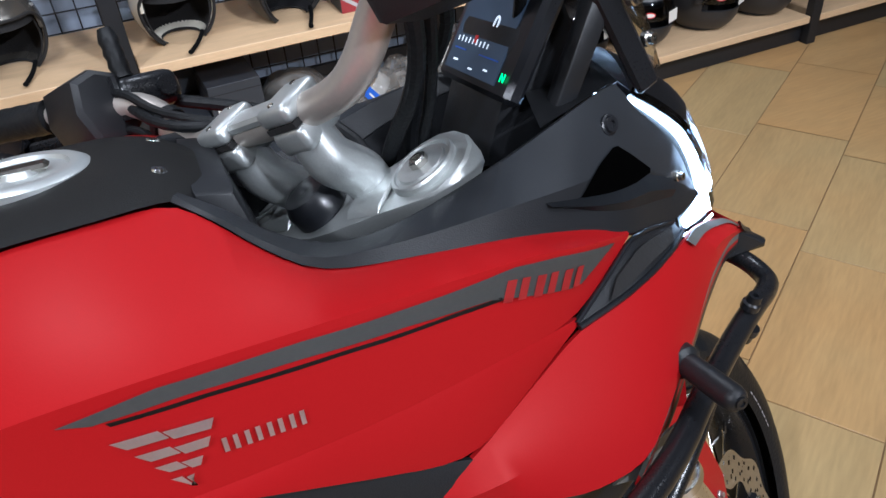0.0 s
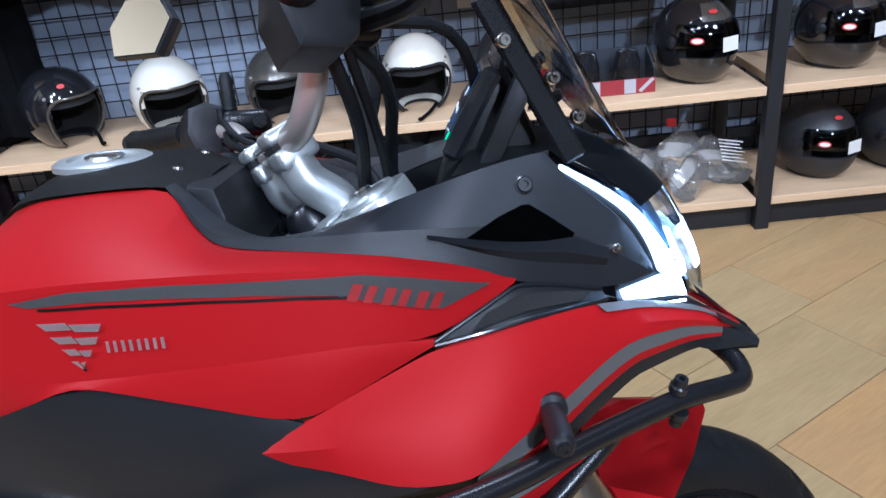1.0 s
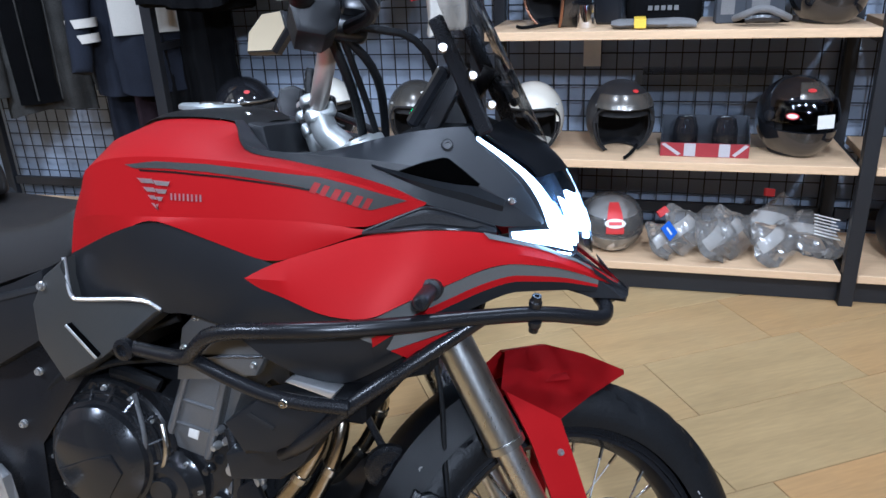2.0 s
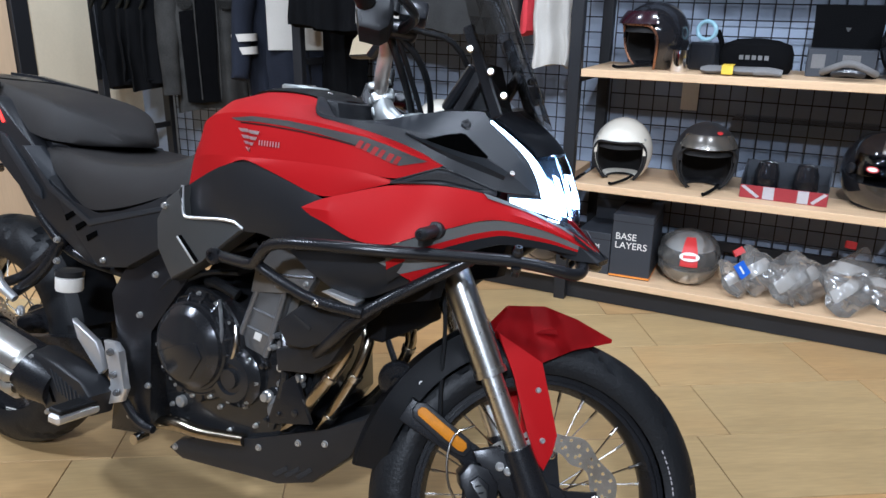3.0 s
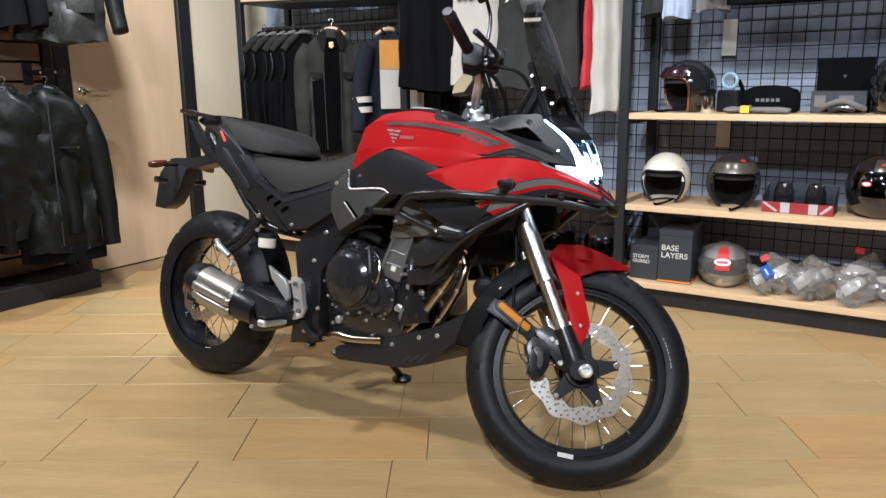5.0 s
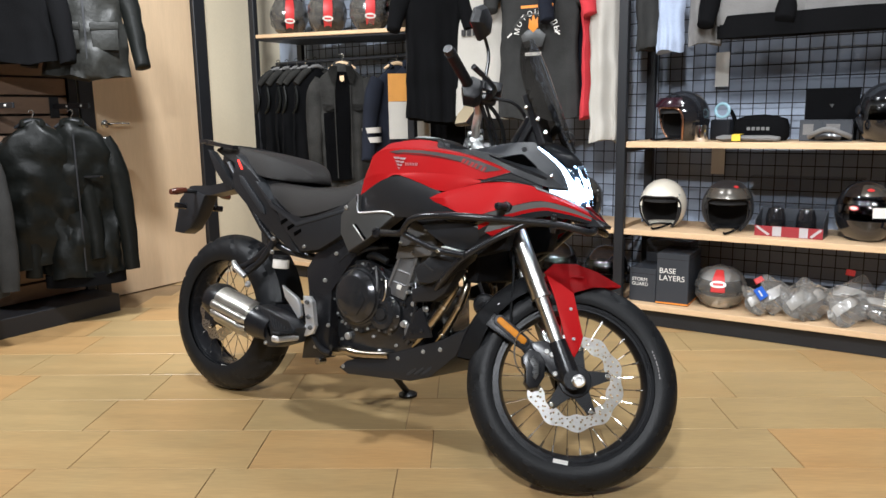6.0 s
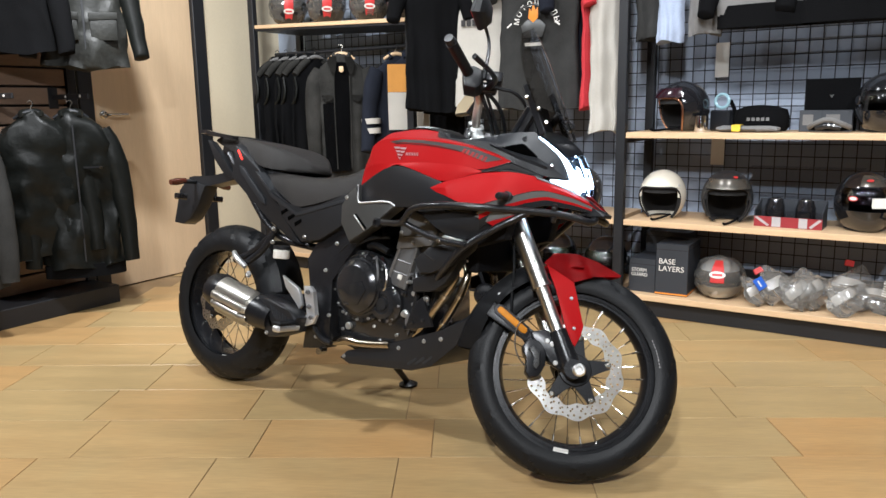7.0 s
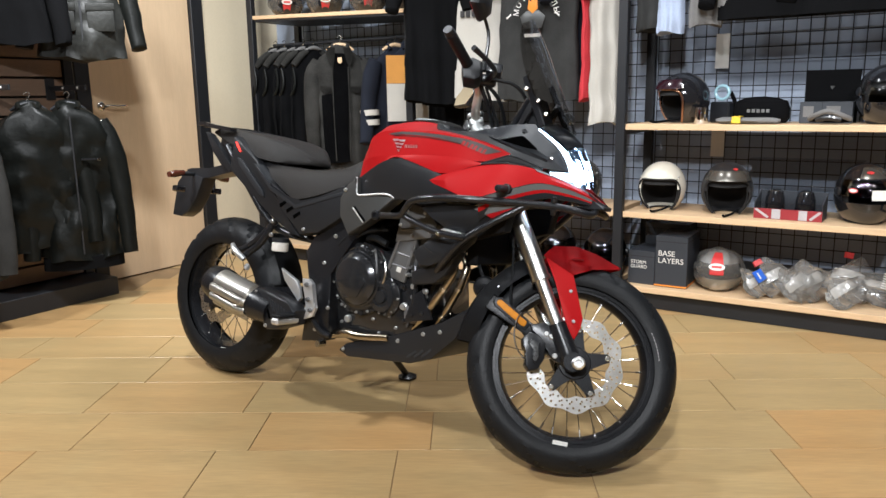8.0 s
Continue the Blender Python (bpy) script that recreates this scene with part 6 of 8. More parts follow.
for k, (bx, bz) in enumerate(((0.66, 0.33), (0.70, 0.30), (0.76, 0.295), (0.83, 0.315), (0.90, 0.345), (0.955, 0.39), (0.985, 0.45), (0.98, 0.52), (0.655, 0.39), (0.64, 0.45), (0.64, 0.58), (0.80, 0.36), (0.87, 0.38), (0.95, 0.53), (0.93, 0.63), (0.90, 0.68), (0.875, 0.56))):
    bolt(bike, (bx, -0.131, bz), 0.0065)
for pts, r, mt in (
    ([(0.965, -0.14, 0.56), (0.985, -0.15, 0.50), (0.975, -0.15, 0.42), (0.95, -0.14, 0.36)], 0.009, ENGINE_BLACK),
    ([(0.990, -0.13, 0.54), (1.01, -0.14, 0.48), (1.0, -0.14, 0.42)], 0.005, ENGINE_BLACK),
    ([(0.76, -0.14, 0.63), (0.80, -0.16, 0.64), (0.85, -0.15, 0.62)], 0.012, RUBBER),
    ([(0.70, -0.16, 0.62), (0.78, -0.17, 0.66), (0.86, -0.16, 0.67)], 0.006, RUBBER),
    ([(0.80, -0.15, 0.60), (0.83, -0.17, 0.55), (0.83, -0.17, 0.50)], 0.004, ENGINE_GREY),
    ([(1.02, -0.10, 0.60), (1.06, -0.12, 0.55), (1.04, -0.12, 0.46)], 0.012, RUBBER),
    ([(0.62, -0.16, 0.56), (0.68, -0.17, 0.63), (0.80, -0.15, 0.70), (0.88, -0.13, 0.73)], 0.007, RUBBER),
):
    part("hose" if mt is RUBBER else "pipe_fitting", tube(pts, r, 10), mt, bike)
part("water_pump", lathe([(0, 0), (0.030, 0), (0.030, 0.03), (0.018, 0.045), (0, 0.045)], 18, m=pose(0.965, -0.11, 0.40, 90, 0, 0)), ENGINE_GREY, bike)
for s in (-1, 1):
    sh = part("radiator_shroud", prism([(1.004, 0.610), (1.037, 0.563), (1.080, 0.575), (1.130, 0.592), (1.204, 0.656), (1.215, 0.680), (1.120, 0.672), (1.062, 0.656)], s * 0.222, s * 0.165, 0.008, shrink=0.04), BLACK_PLASTIC, bike, "black radiator shroud")
    # dark bar on the shroud: shade of a slot put into colour
    part("shroud_slot_shade", prism([(1.048, 0.630), (1.054, 0.635), (1.092, 0.618), (1.088, 0.611)], s * 0.224, s * 0.216, 0.001), LINER_AND_SHADE, sh)
    part("duct", prism([(1.112, 0.690), (1.124, 0.696), (1.190, 0.686), (1.182, 0.674)], s * 0.230, s * 0.20, 0.003), SILVER, sh)
    part("shroud_skirt", prism([(0.985, 0.545), (0.993, 0.502), (1.080, 0.516), (1.122, 0.548), (1.172, 0.628), (1.120, 0.600), (1.060, 0.575)], s * 0.196, s * 0.150, 0.008, shrink=0.05), BLACK_PLASTIC, sh)
    part("inner_fairing", prism([(1.10, 0.64), (1.30, 0.70), (1.32, 0.79), (1.12, 0.76)], s * 0.17, s * 0.12, 0.006), CORE_BLACK, bike)
part("radiator", box(1.145, 1.185, -0.12, 0.12, 0.585, 0.74, 0.006), CORE_BLACK, bike, "black radiator behind the fork")
horn = part("horn", lathe([(0, 0), (0.030, 0), (0.036, 0.006), (0.036, 0.016), (0.030, 0.022), (0.012, 0.024), (0.010, 0.030), (0, 0.030)], 28, m=pose(1.214, -0.105, 0.522, 90, 0, 28)), BLACK_METAL, bike, "round black horn under the radiator")
part("horn_bracket", tube([(1.205, -0.100, 0.545), (1.180, -0.095, 0.585), (1.165, -0.090, 0.610)], 0.006, 8), BLACK_METAL, horn)
for pts in (
    [(1.02, -0.110, 0.625), (1.125, -0.135, 0.585), (1.112, -0.146, 0.535), (1.055, -0.146, 0.455), (1.000, -0.130, 0.385), (0.920, -0.100, 0.305), (0.800, -0.09, 0.272)],
    [(1.03, -0.040, 0.625), (1.140, -0.090, 0.600), (1.134, -0.112, 0.525), (1.086, -0.116, 0.430), (1.030, -0.100, 0.345), (0.960, -0.060, 0.290), (0.820, -0.06, 0.268)],
    [(1.03, 0.060, 0.625), (1.150, 0.070, 0.580), (1.120, 0.080, 0.470), (1.030, 0.060, 0.350), (0.900, 0.020, 0.280)],
):
    header = part("header_pipe", tube(pts, 0.0130, 16), HEADER_STEEL, bike, "heat-tinted exhaust header")
    for q in (0.34, 0.52):
        c, e = resample(pts, 60)[int(q * 59)], resample(pts, 60)[int(q * 59) + 1]
        part("pipe_collar", tube([c, c + (e - c).normalized() * 0.012], 0.0155, 16), STEEL, header)
part("skid_plate", prism([(0.655, 0.228), (0.688, 0.258), (0.800, 0.292), (0.907, 0.322), (0.985, 0.353), (1.096, 0.388), (1.196, 0.463), (1.150, 0.352), (1.060, 0.268), (0.975, 0.238), (0.700, 0.212)], -0.142, 0.142, 0.008, 2, shrink=0.02), BLACK_PLASTIC, bike, "black plastic engine guard")
skid = bpy.data.objects["skid_plate"]
for bx, bz in ((0.684, 0.238), (0.920, 0.306), (1.020, 0.345), (1.085, 0.362)):
    bolt(skid, (bx, -0.140, bz), 0.009)
# dark bars on the skid plate, coloured as the shade in its slots
for k in range(3):
    part("slot", prism([(0.960 + 0.03 * k, 0.262 + 0.006 * k), (0.995 + 0.03 * k, 0.288 + 0.008 * k), (1.000 + 0.03 * k, 0.280 + 0.008 * k), (0.968 + 0.03 * k, 0.254 + 0.006 * k)], -0.1435, -0.135, 0.001), LINER_AND_SHADE, skid)
part("link_pipe", tube([(0.560, -0.140, 0.275), (0.640, -0.142, 0.282), (0.700, -0.150, 0.300), (0.760, -0.148, 0.294), (0.880, -0.140, 0.310)], [0.015, 0.015, 0.018, 0.014, 0.014], 14), HEADER_STEEL, bike, "heat-tinted exhaust link pipe")

# ---- swing arm, exhaust and footrests ----
for s in (-1, 1):
    part("swing_arm", loft([[(x, s * (w + 0.016), z - h), (x, s * (w + 0.016), z + h), (x, s * (w - 0.016), z + h), (x, s * (w - 0.016), z - h)] for x, w, z, h in ((0.560, 0.105, 0.405, 0.036), (0.300, 0.115, 0.370, 0.034), (0.020, 0.122, 0.320, 0.030), (-0.085, 0.122, 0.318, 0.022))]), BLACK_METAL, bike, "black swing arm")
    part("subframe_tube", tube([(0.520, s * 0.13, 0.60), (0.300, s * 0.15, 0.62), (0.130, s * 0.15, 0.80), (0.0, s * 0.14, 0.93)], 0.014, 12), BLACK_METAL, bike)
    part("support_strut", tube([(0.325, s * 0.165, 0.660), (0.285, s * 0.185, 0.570), (0.215, s * 0.205, 0.515)], 0.013, 12), BLACK_METAL, bike)
    part("support_strut", tube([(0.330, s * 0.165, 0.655), (0.240, s * 0.190, 0.560), (0.150, s * 0.20, 0.520)], 0.012, 12), BLACK_METAL, bike)
    bolt(bike, (0.325, s * 0.180, 0.655), 0.009, axis=(0, s, 0))
    bolt(bike, (0.325, s * 0.180, 0.605), 0.009, axis=(0, s, 0))
    peg = part("pillion_peg", tube([(0.160, s * 0.215, 0.552), (0.195, s * 0.235, 0.535), (0.240, s * 0.225, 0.505)], [0.009, 0.012, 0.010], 10), SILVER, bike, "folded aluminium pillion footrest")
    bolt(peg, (0.252, s * 0.220, 0.478), 0.014, axis=(0, s, 0), mat=SILVER)
part("hugger", arc_shell(Vector((-0.07, 0, RR)), RR + 0.022, 0.080, 14, 50, 12, 0.004, 0.012), BLACK_PLASTIC, bike, "black rear tyre hugger")
part("mono_shock", tube([(0.46, 0.03, 0.42), (0.40, 0.03, 0.66)], 0.036, 18), BLACK_METAL, bike)
part("brake_reservoir", lathe([(0, 0), (0.028, 0), (0.030, 0.004), (0.030, 0.030), (0.024, 0.034), (0, 0.034)], 20, m=pose(0.398, -0.200, 0.552)), PAPER, bike, "translucent brake fluid pot")
part("reservoir_cap", lathe([(0, 0), (0.031, 0), (0.031, 0.012), (0, 0.014)], 20, m=pose(0.398, -0.200, 0.5865)), BLACK_PLASTIC, bike)
AX0, AX1 = Vector((0.425, -0.236, 0.338)), Vector((0.152, -0.250, 0.402))
MU = Matrix.Translation(AX1) @ (AX1 - AX0).to_track_quat("Z", "Y").to_matrix().to_4x4()
LONG = (AX1 - AX0).length
face = MU.to_3x3().inverted() @ Vector((0, -1, 0))
FACE = math.degrees(math.atan2(face.y, face.x))
over = MU.to_3x3().inverted() @ Vector((0, 0, 1))
UPW = 1 if math.sin(math.atan2(over.y, over.x) - radians(FACE)) > 0 else -1


def can_rings(stations, ribs, seg=72):
    """Rings along the silencer: (distance from its rear end, radius); ribs are (angle above the outer face, width, height)."""
    out = []
    for h, r in stations:
        ring = []
        for k in range(seg):
            a = 360 * k / seg
            d = ((a - FACE) * UPW + 180) % 360 - 180
            g = r + sum(up * max(0.0, 1 - ((d - c) / w) ** 4) for c, w, up in ribs)
            ring.append(MU @ Vector((math.cos(radians(a)) * g, math.sin(radians(a)) * g, -h)))
        out.append(ring)
    return loft(out)


can = part("silencer", can_rings([(0.0, 0.058), (0.03, 0.060), (0.22, 0.060), (LONG, 0.048)], ()), BLACK_METAL, bike, "short silencer with ribbed polished steel shields")
part("end_cap", lathe([(0.046, -0.03), (0.064, -0.03), (0.067, 0.006), (0.058, 0.044), (0.042, 0.056), (0.038, 0.052), (0.036, 0.030), (0, 0.030)], 32, m=MU), BLACK_METAL, can, "black silencer end cap")
for c0, wid, lab in ((52, 34, "polished steel heat shield"), (2, 15, "rounded steel rib"), (-32, 15, "rounded steel rib"), (-64, 14, "rounded steel rib")):
    rws = []
    for i in range(13):
        q = -1 + i / 6
        t = radians(FACE + UPW * (c0 + wid * q))
        r0 = 0.0655 + (0.004 if wid > 20 else 0.0105) * (1 - abs(q) ** 3)
        rws.append([MU @ Vector((math.cos(t) * (r0 + e), math.sin(t) * (r0 + e), -h)) for h, e in ((0.012, -0.008), (0.020, -0.001), (0.030, 0.0), (0.150, 0.0), (0.185, -0.001), (0.196, -0.010))])
    hs = loft(rws, closed=False)
    bmesh.ops.solidify(hs, geom=hs.faces[:], thickness=0.003)
    part("heat_shield", hs, CAN_STEEL, can, lab)
for c0, h in ((-14, 0.035), (-14, 0.165), (-48, 0.150)):
    t = radians(FACE + UPW * c0)
    bolt(can, MU @ Vector((math.cos(t) * 0.066, math.sin(t) * 0.066, -h)), 0.006, axis=(0, -1, 0.1))
guard_poly = [(0.342, 0.414), (0.372, 0.420), (0.460, 0.408), (0.530, 0.384), (0.572, 0.362), (0.560, 0.310), (0.470, 0.278), (0.425, 0.272), (0.395, 0.300), (0.372, 0.360)]
hg = part("exhaust_guard", prism(guard_poly, -0.268, -0.205, 0.010, 2, shrink=0.05), BLACK_PLASTIC, bike, "black plastic exhaust guard")
for p in ((0.366, -0.268, 0.402), (0.425, -0.268, 0.290), (0.540, -0.268, 0.325)):
    bolt(hg, p, 0.008)
# slot in the guard given only as a bar of shade colour
part("guard_slot_shade", prism([(0.405, 0.380), (0.415, 0.380), (0.450, 0.318), (0.440, 0.316)], -0.2695, -0.262, 0.001), OPENING_SHADE, hg)
for k in range(7):
    part("guard_rib", prism([(0.430 + 0.016 * k, 0.392 - 0.006 * k), (0.436 + 0.016 * k, 0.390 - 0.006 * k), (0.462 + 0.012 * k, 0.345 - 0.004 * k), (0.456 + 0.012 * k, 0.346 - 0.004 * k)], -0.2705, -0.264, 0.001), DARK_PLASTIC, hg)
for s in (-1, 1):
    heel = part("heel_guard", prism([(0.426, 0.494), (0.446, 0.484), (0.508, 0.458), (0.522, 0.436), (0.533, 0.398), (0.520, 0.384), (0.492, 0.418), (0.446, 0.452)], s * 0.215, s * 0.200, 0.003), SILVER, bike, "pale aluminium heel guard")
    hang = part("footrest_bracket", prism([(0.540, 0.470), (0.574, 0.472), (0.592, 0.456), (0.598, 0.404), (0.613, 0.376), (0.600, 0.344), (0.562, 0.330), (0.522, 0.316), (0.512, 0.334), (0.556, 0.352), (0.572, 0.374), (0.562, 0.402), (0.553, 0.442)], s * 0.222, s * 0.205, 0.004), SILVER, bike, "pale cast aluminium footrest bracket")
    for p in ((0.570, 0.452), (0.580, 0.402), (0.594, 0.366), (0.536, 0.330)):
        bolt(hang, (p[0], s * 0.228, p[1]), 0.009, axis=(0, s, 0), mat=ENGINE_GREY)
    fr = part("footrest", box(0.527, 0.563, min(s * 0.24, s * 0.345), max(s * 0.24, s * 0.345), 0.316, 0.338, 0.006), SILVER, bike)
    part("rubber_pad", box(0.525, 0.565, min(s * 0.250, s * 0.340), max(s * 0.250, s * 0.340), 0.338, 0.350, 0.003), RUBBER, fr)
part("brake_pedal", tube([(0.570, -0.19, 0.335), (0.600, -0.185, 0.298), (0.625, -0.18, 0.284), (0.655, -0.18, 0.282)], [0.010, 0.011, 0.012, 0.009], 10), BLACK_METAL, bike)
part("pedal_bolt", tube([(0.600, -0.15, 0.245), (0.600, -0.185, 0.245)], 0.012, 12), STEEL, bike)
# the side stand reaches the floor on the left
foot = BIKE.inverted() @ Vector((0.497, 1.602, 0.012))
ss = part("side_stand", tube([(0.590, 0.130, 0.260), Vector((0.590, 0.130, 0.260)).lerp(foot, 0.5), foot], [0.016, 0.013, 0.012], 12), BLACK_METAL, bike, "black side stand folded out")
fb = lathe([(0, -0.010), (0.038, -0.010), (0.038, -0.002), (0.015, 0.010), (0, 0.010)], 18)
bmesh.ops.transform(fb, matrix=Matrix.Translation(foot) @ pose(0, 0, 0, 10, 0, 0), verts=fb.verts)
part("stand_foot", fb, BLACK_METAL, ss)

# ---- helmets ----
def shell_patch(az0, az1, el0, el1, rad, nu=28, nv=16, thick=0.004, keep=None, low=0.0, push=0.0):
    """A patch of an egg-shaped shell that faces -y; keep(az, el) tells which cells stay."""
    ax, by, cz = rad
    bm = bmesh.new()
    grid = []
    for j in range(nv + 1):
        el = radians(el0 + (el1 - el0) * j / nv)
        row = []
        for i in range(nu + 1):
            az = radians(az0 + (az1 - az0) * i / nu)
            k = 1.0 + push * max(0.0, math.cos(az)) * max(0.0, -math.sin(el) + 0.25)
            row.append(bm.verts.new((ax * math.cos(el) * math.sin(az), -by * k * math.cos(el) * math.cos(az), max(cz * math.sin(el), low))))
        grid.append(row)
    for j in range(nv):
        for i in range(nu):
            a = az0 + (az1 - az0) * (i + 0.5) / nu
            e = el0 + (el1 - el0) * (j + 0.5) / nv
            if keep is None or keep(a, e):
                try:
                    bm.faces.new((grid[j][i], grid[j][i + 1], grid[j + 1][i + 1], grid[j + 1][i]))
                except ValueError:
                    pass
    bmesh.ops.delete(bm, geom=[v for v in bm.verts if not v.link_faces], context="VERTS")
    bmesh.ops.remove_doubles(bm, verts=bm.verts, dist=0.0008)
    bmesh.ops.dissolve_degenerate(bm, edges=bm.edges, dist=0.0005)
    if thick:
        bmesh.ops.recalc_face_normals(bm, faces=bm.faces)
        bmesh.ops.solidify(bm, geom=bm.faces[:], thickness=thick)
    bmesh.ops.translate(bm, vec=(0, 0, cz * 0.86), verts=bm.verts)
    return bm


def on_shell(az, el, rad, k=1.0):
    ax, by, cz = rad
    a, e = radians(az), radians(el)
    return Vector((ax * k * math.cos(e) * math.sin(a), -by * k * math.cos(e) * math.cos(a), cz * k * math.sin(e) + cz * 0.86))


def oval(u, v, n=16):
    return [(u * math.cos(math.tau * k / n), v * math.sin(math.tau * k / n)) for k in range(n)]


def sticker(name, outline, az, el, rad, mat, parent, k=1.025, t=0.0012):
    """A flat label that sits on the shell."""
    p = on_shell(az, el, rad, k)
    n = Vector((p.x / rad[0] ** 2, p.y / rad[1] ** 2, (p.z - rad[2] * 0.86) / rad[2] ** 2)).normalized()
    m = Matrix.Translation(p) @ n.to_track_quat("Z", "Y").to_matrix().to_4x4()
    bm = loft([[m @ Vector((u, v, h)) for u, v in outline] for h in (0.0, t)])
    return part(name, bm, mat, parent)


def open_helmet(m, shell, trim, label, peak=None, marks=()):
    h = thing("open_face_helmet", m, label, "helmet", "helmets on the shelves")
    R = (0.122, 0.142, 0.136)
    gap = lambda a, e: not (abs(a) < 62 - max(0, e) * 0.4 and e < 22)
    part("shell", shell_patch(-180, 180, -58, 90, R, 44, 26, 0.010, gap, low=-0.116), shell, h)
    part("liner", shell_patch(-180, 180, -58, 90, (0.108, 0.126, 0.122), 36, 20, 0.004, lambda a, e: not (abs(a) < 56 and e < 18), low=-0.112), LINER_AND_SHADE, h)
    edge = [on_shell(62, -56, R)] + [on_shell(62 - max(0, e) * 0.4, e, R) for e in (-40, -20, 0, 14)] + [on_shell(a, 22, R) for a in (44, 24, 0, -24, -44)] + [on_shell(-62 + max(0, e) * 0.4, e, R) for e in (14, 0, -20, -40)] + [on_shell(-62, -56, R)]
    part("edge_trim", tube(edge, 0.005, 8), trim, h)
    part("chin_strap", tube([on_shell(50, -50, R, 0.9), Vector((0.03, -0.10, 0.012)), Vector((-0.01, -0.155, 0.004)), Vector((-0.015, -0.175, 0.012))], 0.006, 8), DARK_CLOTH, h)
    if peak:
        part("peak", shell_patch(-60, 60, 20, 42, (0.128, 0.160, 0.142), 20, 5, 0.003), peak, h)
    for a in (-60, 60):
        bolt(h, on_shell(a, 26, R, 1.0), 0.006, axis=(math.sin(radians(a)), -math.cos(radians(a)), 0.3), name="snap")
    for az, el, mat, u, v in marks:
        sticker("badge", oval(u, v), az, el, R, mat, h)
    return h


def full_helmet(m, shell, label, accent=None, visor=None, tag=True, badge=True, stripe=None):
    h = thing("full_face_helmet", m, label, "helmet", "helmets on the shelves")
    R = (0.124, 0.150, 0.142)
    gap = lambda a, e: not (abs(a) < 66 and -12 < e < 26)
    part("shell", shell_patch(-180, 180, -58, 90, R, 48, 28, 0.010, gap, low=-0.12, push=0.16), shell, h)
    part("liner", shell_patch(-180, 180, -56, 90, (0.108, 0.130, 0.126), 32, 18, 0.004, lambda a, e: not (abs(a) < 58 and -14 < e < 22), low=-0.112), LINER_AND_SHADE, h)
    part("visor", shell_patch(-70, 70, -15, 29, (0.128, 0.158, 0.147), 26, 8, 0.002, push=0.06), visor or VISOR, h, "clear visor")
    part("neck_roll", tube([on_shell(a, -54, R, 0.97) for a in range(-180, 180, 30)], 0.010, 8, closed=True), LINER_AND_SHADE, h)
    for a in (-74, 74):
        part("visor_pivot", lathe([(0, 0), (0.019, 0), (0.018, 0.006), (0.010, 0.009), (0, 0.009)], 16, m=Matrix.Translation(on_shell(a, 8, R, 1.03)) @ Vector((math.sin(radians(a)), -math.cos(radians(a)), 0.1)).to_track_quat("Z", "Y").to_matrix().to_4x4()), GLOSS_BLACK, h)
    part("chin_vent", shell_patch(-16, 16, -30, -22, (0.1275, 0.172, 0.146), 6, 2, 0.003), GLOSS_BLACK, h)
    if accent:
        part("crown_panel", shell_patch(-34, 40, 34, 62, (0.1255, 0.1515, 0.1435), 14, 6, 0.002), accent, h)
    if badge:
        sticker("badge", oval(0.021, 0.011), -42, 10, (0.128, 0.160, 0.147), RED_PRINT, h, 1.03)
        sticker("badge_ring", oval(0.017, 0.007), -42, 10, (0.128, 0.160, 0.147), PAPER, h, 1.042)
        sticker("badge", oval(0.014, 0.008), -12, 47, R, RED_PRINT, h, 1.03)
    if tag:
        sticker("price_label", [(-0.030, -0.022), (0.030, -0.022), (0.030, 0.022), (-0.030, 0.022)], 2, 4, (0.128, 0.160, 0.147), PAPER, h, 1.03)
    if stripe:
        part("stripe", shell_patch(-9, 9, 27, 84, (0.1255, 0.1515, 0.1435), 6, 12, 0.0015), stripe, h)
        part("chin_stripe", shell_patch(-9, 9, -40, -14, (0.1260, 0.1700, 0.1435), 6, 6, 0.0015), stripe, h)
        sticker("oval_badge", oval(0.030, 0.015), 0, 42, R, PAPER, h, 1.035)
        sticker("badge_mark", [(-0.018, -0.005), (0.018, -0.005), (0.018, 0.005), (-0.018, 0.005)], 0, 42, R, RED_PRINT, h, 1.047)
    return h


S1, S2, S3 = 0.121, 0.517, 0.972
at = lambda x, y, z, turn=0, k=1.0: pose(x, y, z + 0.002, 0, 0, turn) @ Matrix.Scale(k, 4)
open_helmet(at(1.015, 3.235, S2, 4), HELMET_WHITE, LINER_AND_SHADE, "cream white open-face helmet with dark lining on a shelf")
open_helmet(at(1.345, 3.235, S2, 14, 1.03), HELMET_MATT, LINER_AND_SHADE, "matt black open-face helmet with gunmetal peak on a shelf", HELMET_GREY, ((24, 50, RED_PRINT, 0.012, 0.008),))
open_helmet(at(1.100, 3.24, S3, -42), HELMET_BLACK, COPPER, "glossy black open-face helmet with copper edge trim", PLUM)
open_helmet(at(-0.230, 3.26, S2, 62, 1.05), HELMET_BLACK, HELMET_GREY, "glossy black open-face helmet with grey edge trim", None, ((-30, 40, RED_PRINT, 0.012, 0.008),))
wh = open_helmet(at(0.150, 3.26, S2, 30, 1.05), HELMET_WHITE, HELMET_GREY, "cream and gold open-face helmet with black side bars")
for k in range(4):
    sticker("side_bar", [(-0.016, -0.004), (0.016, -0.004), (0.012, 0.004), (-0.020, 0.004)], -86, -28 + 11 * k, (0.122, 0.142, 0.136), BLACK_DECAL, wh, 1.01)
open_helmet(at(0.540, 3.26, S2, 16, 1.0), HELMET_GREY, LINER_AND_SHADE, "gunmetal grey open-face helmet on a shelf", None, ((20, 46, PAPER, 0.012, 0.007),))
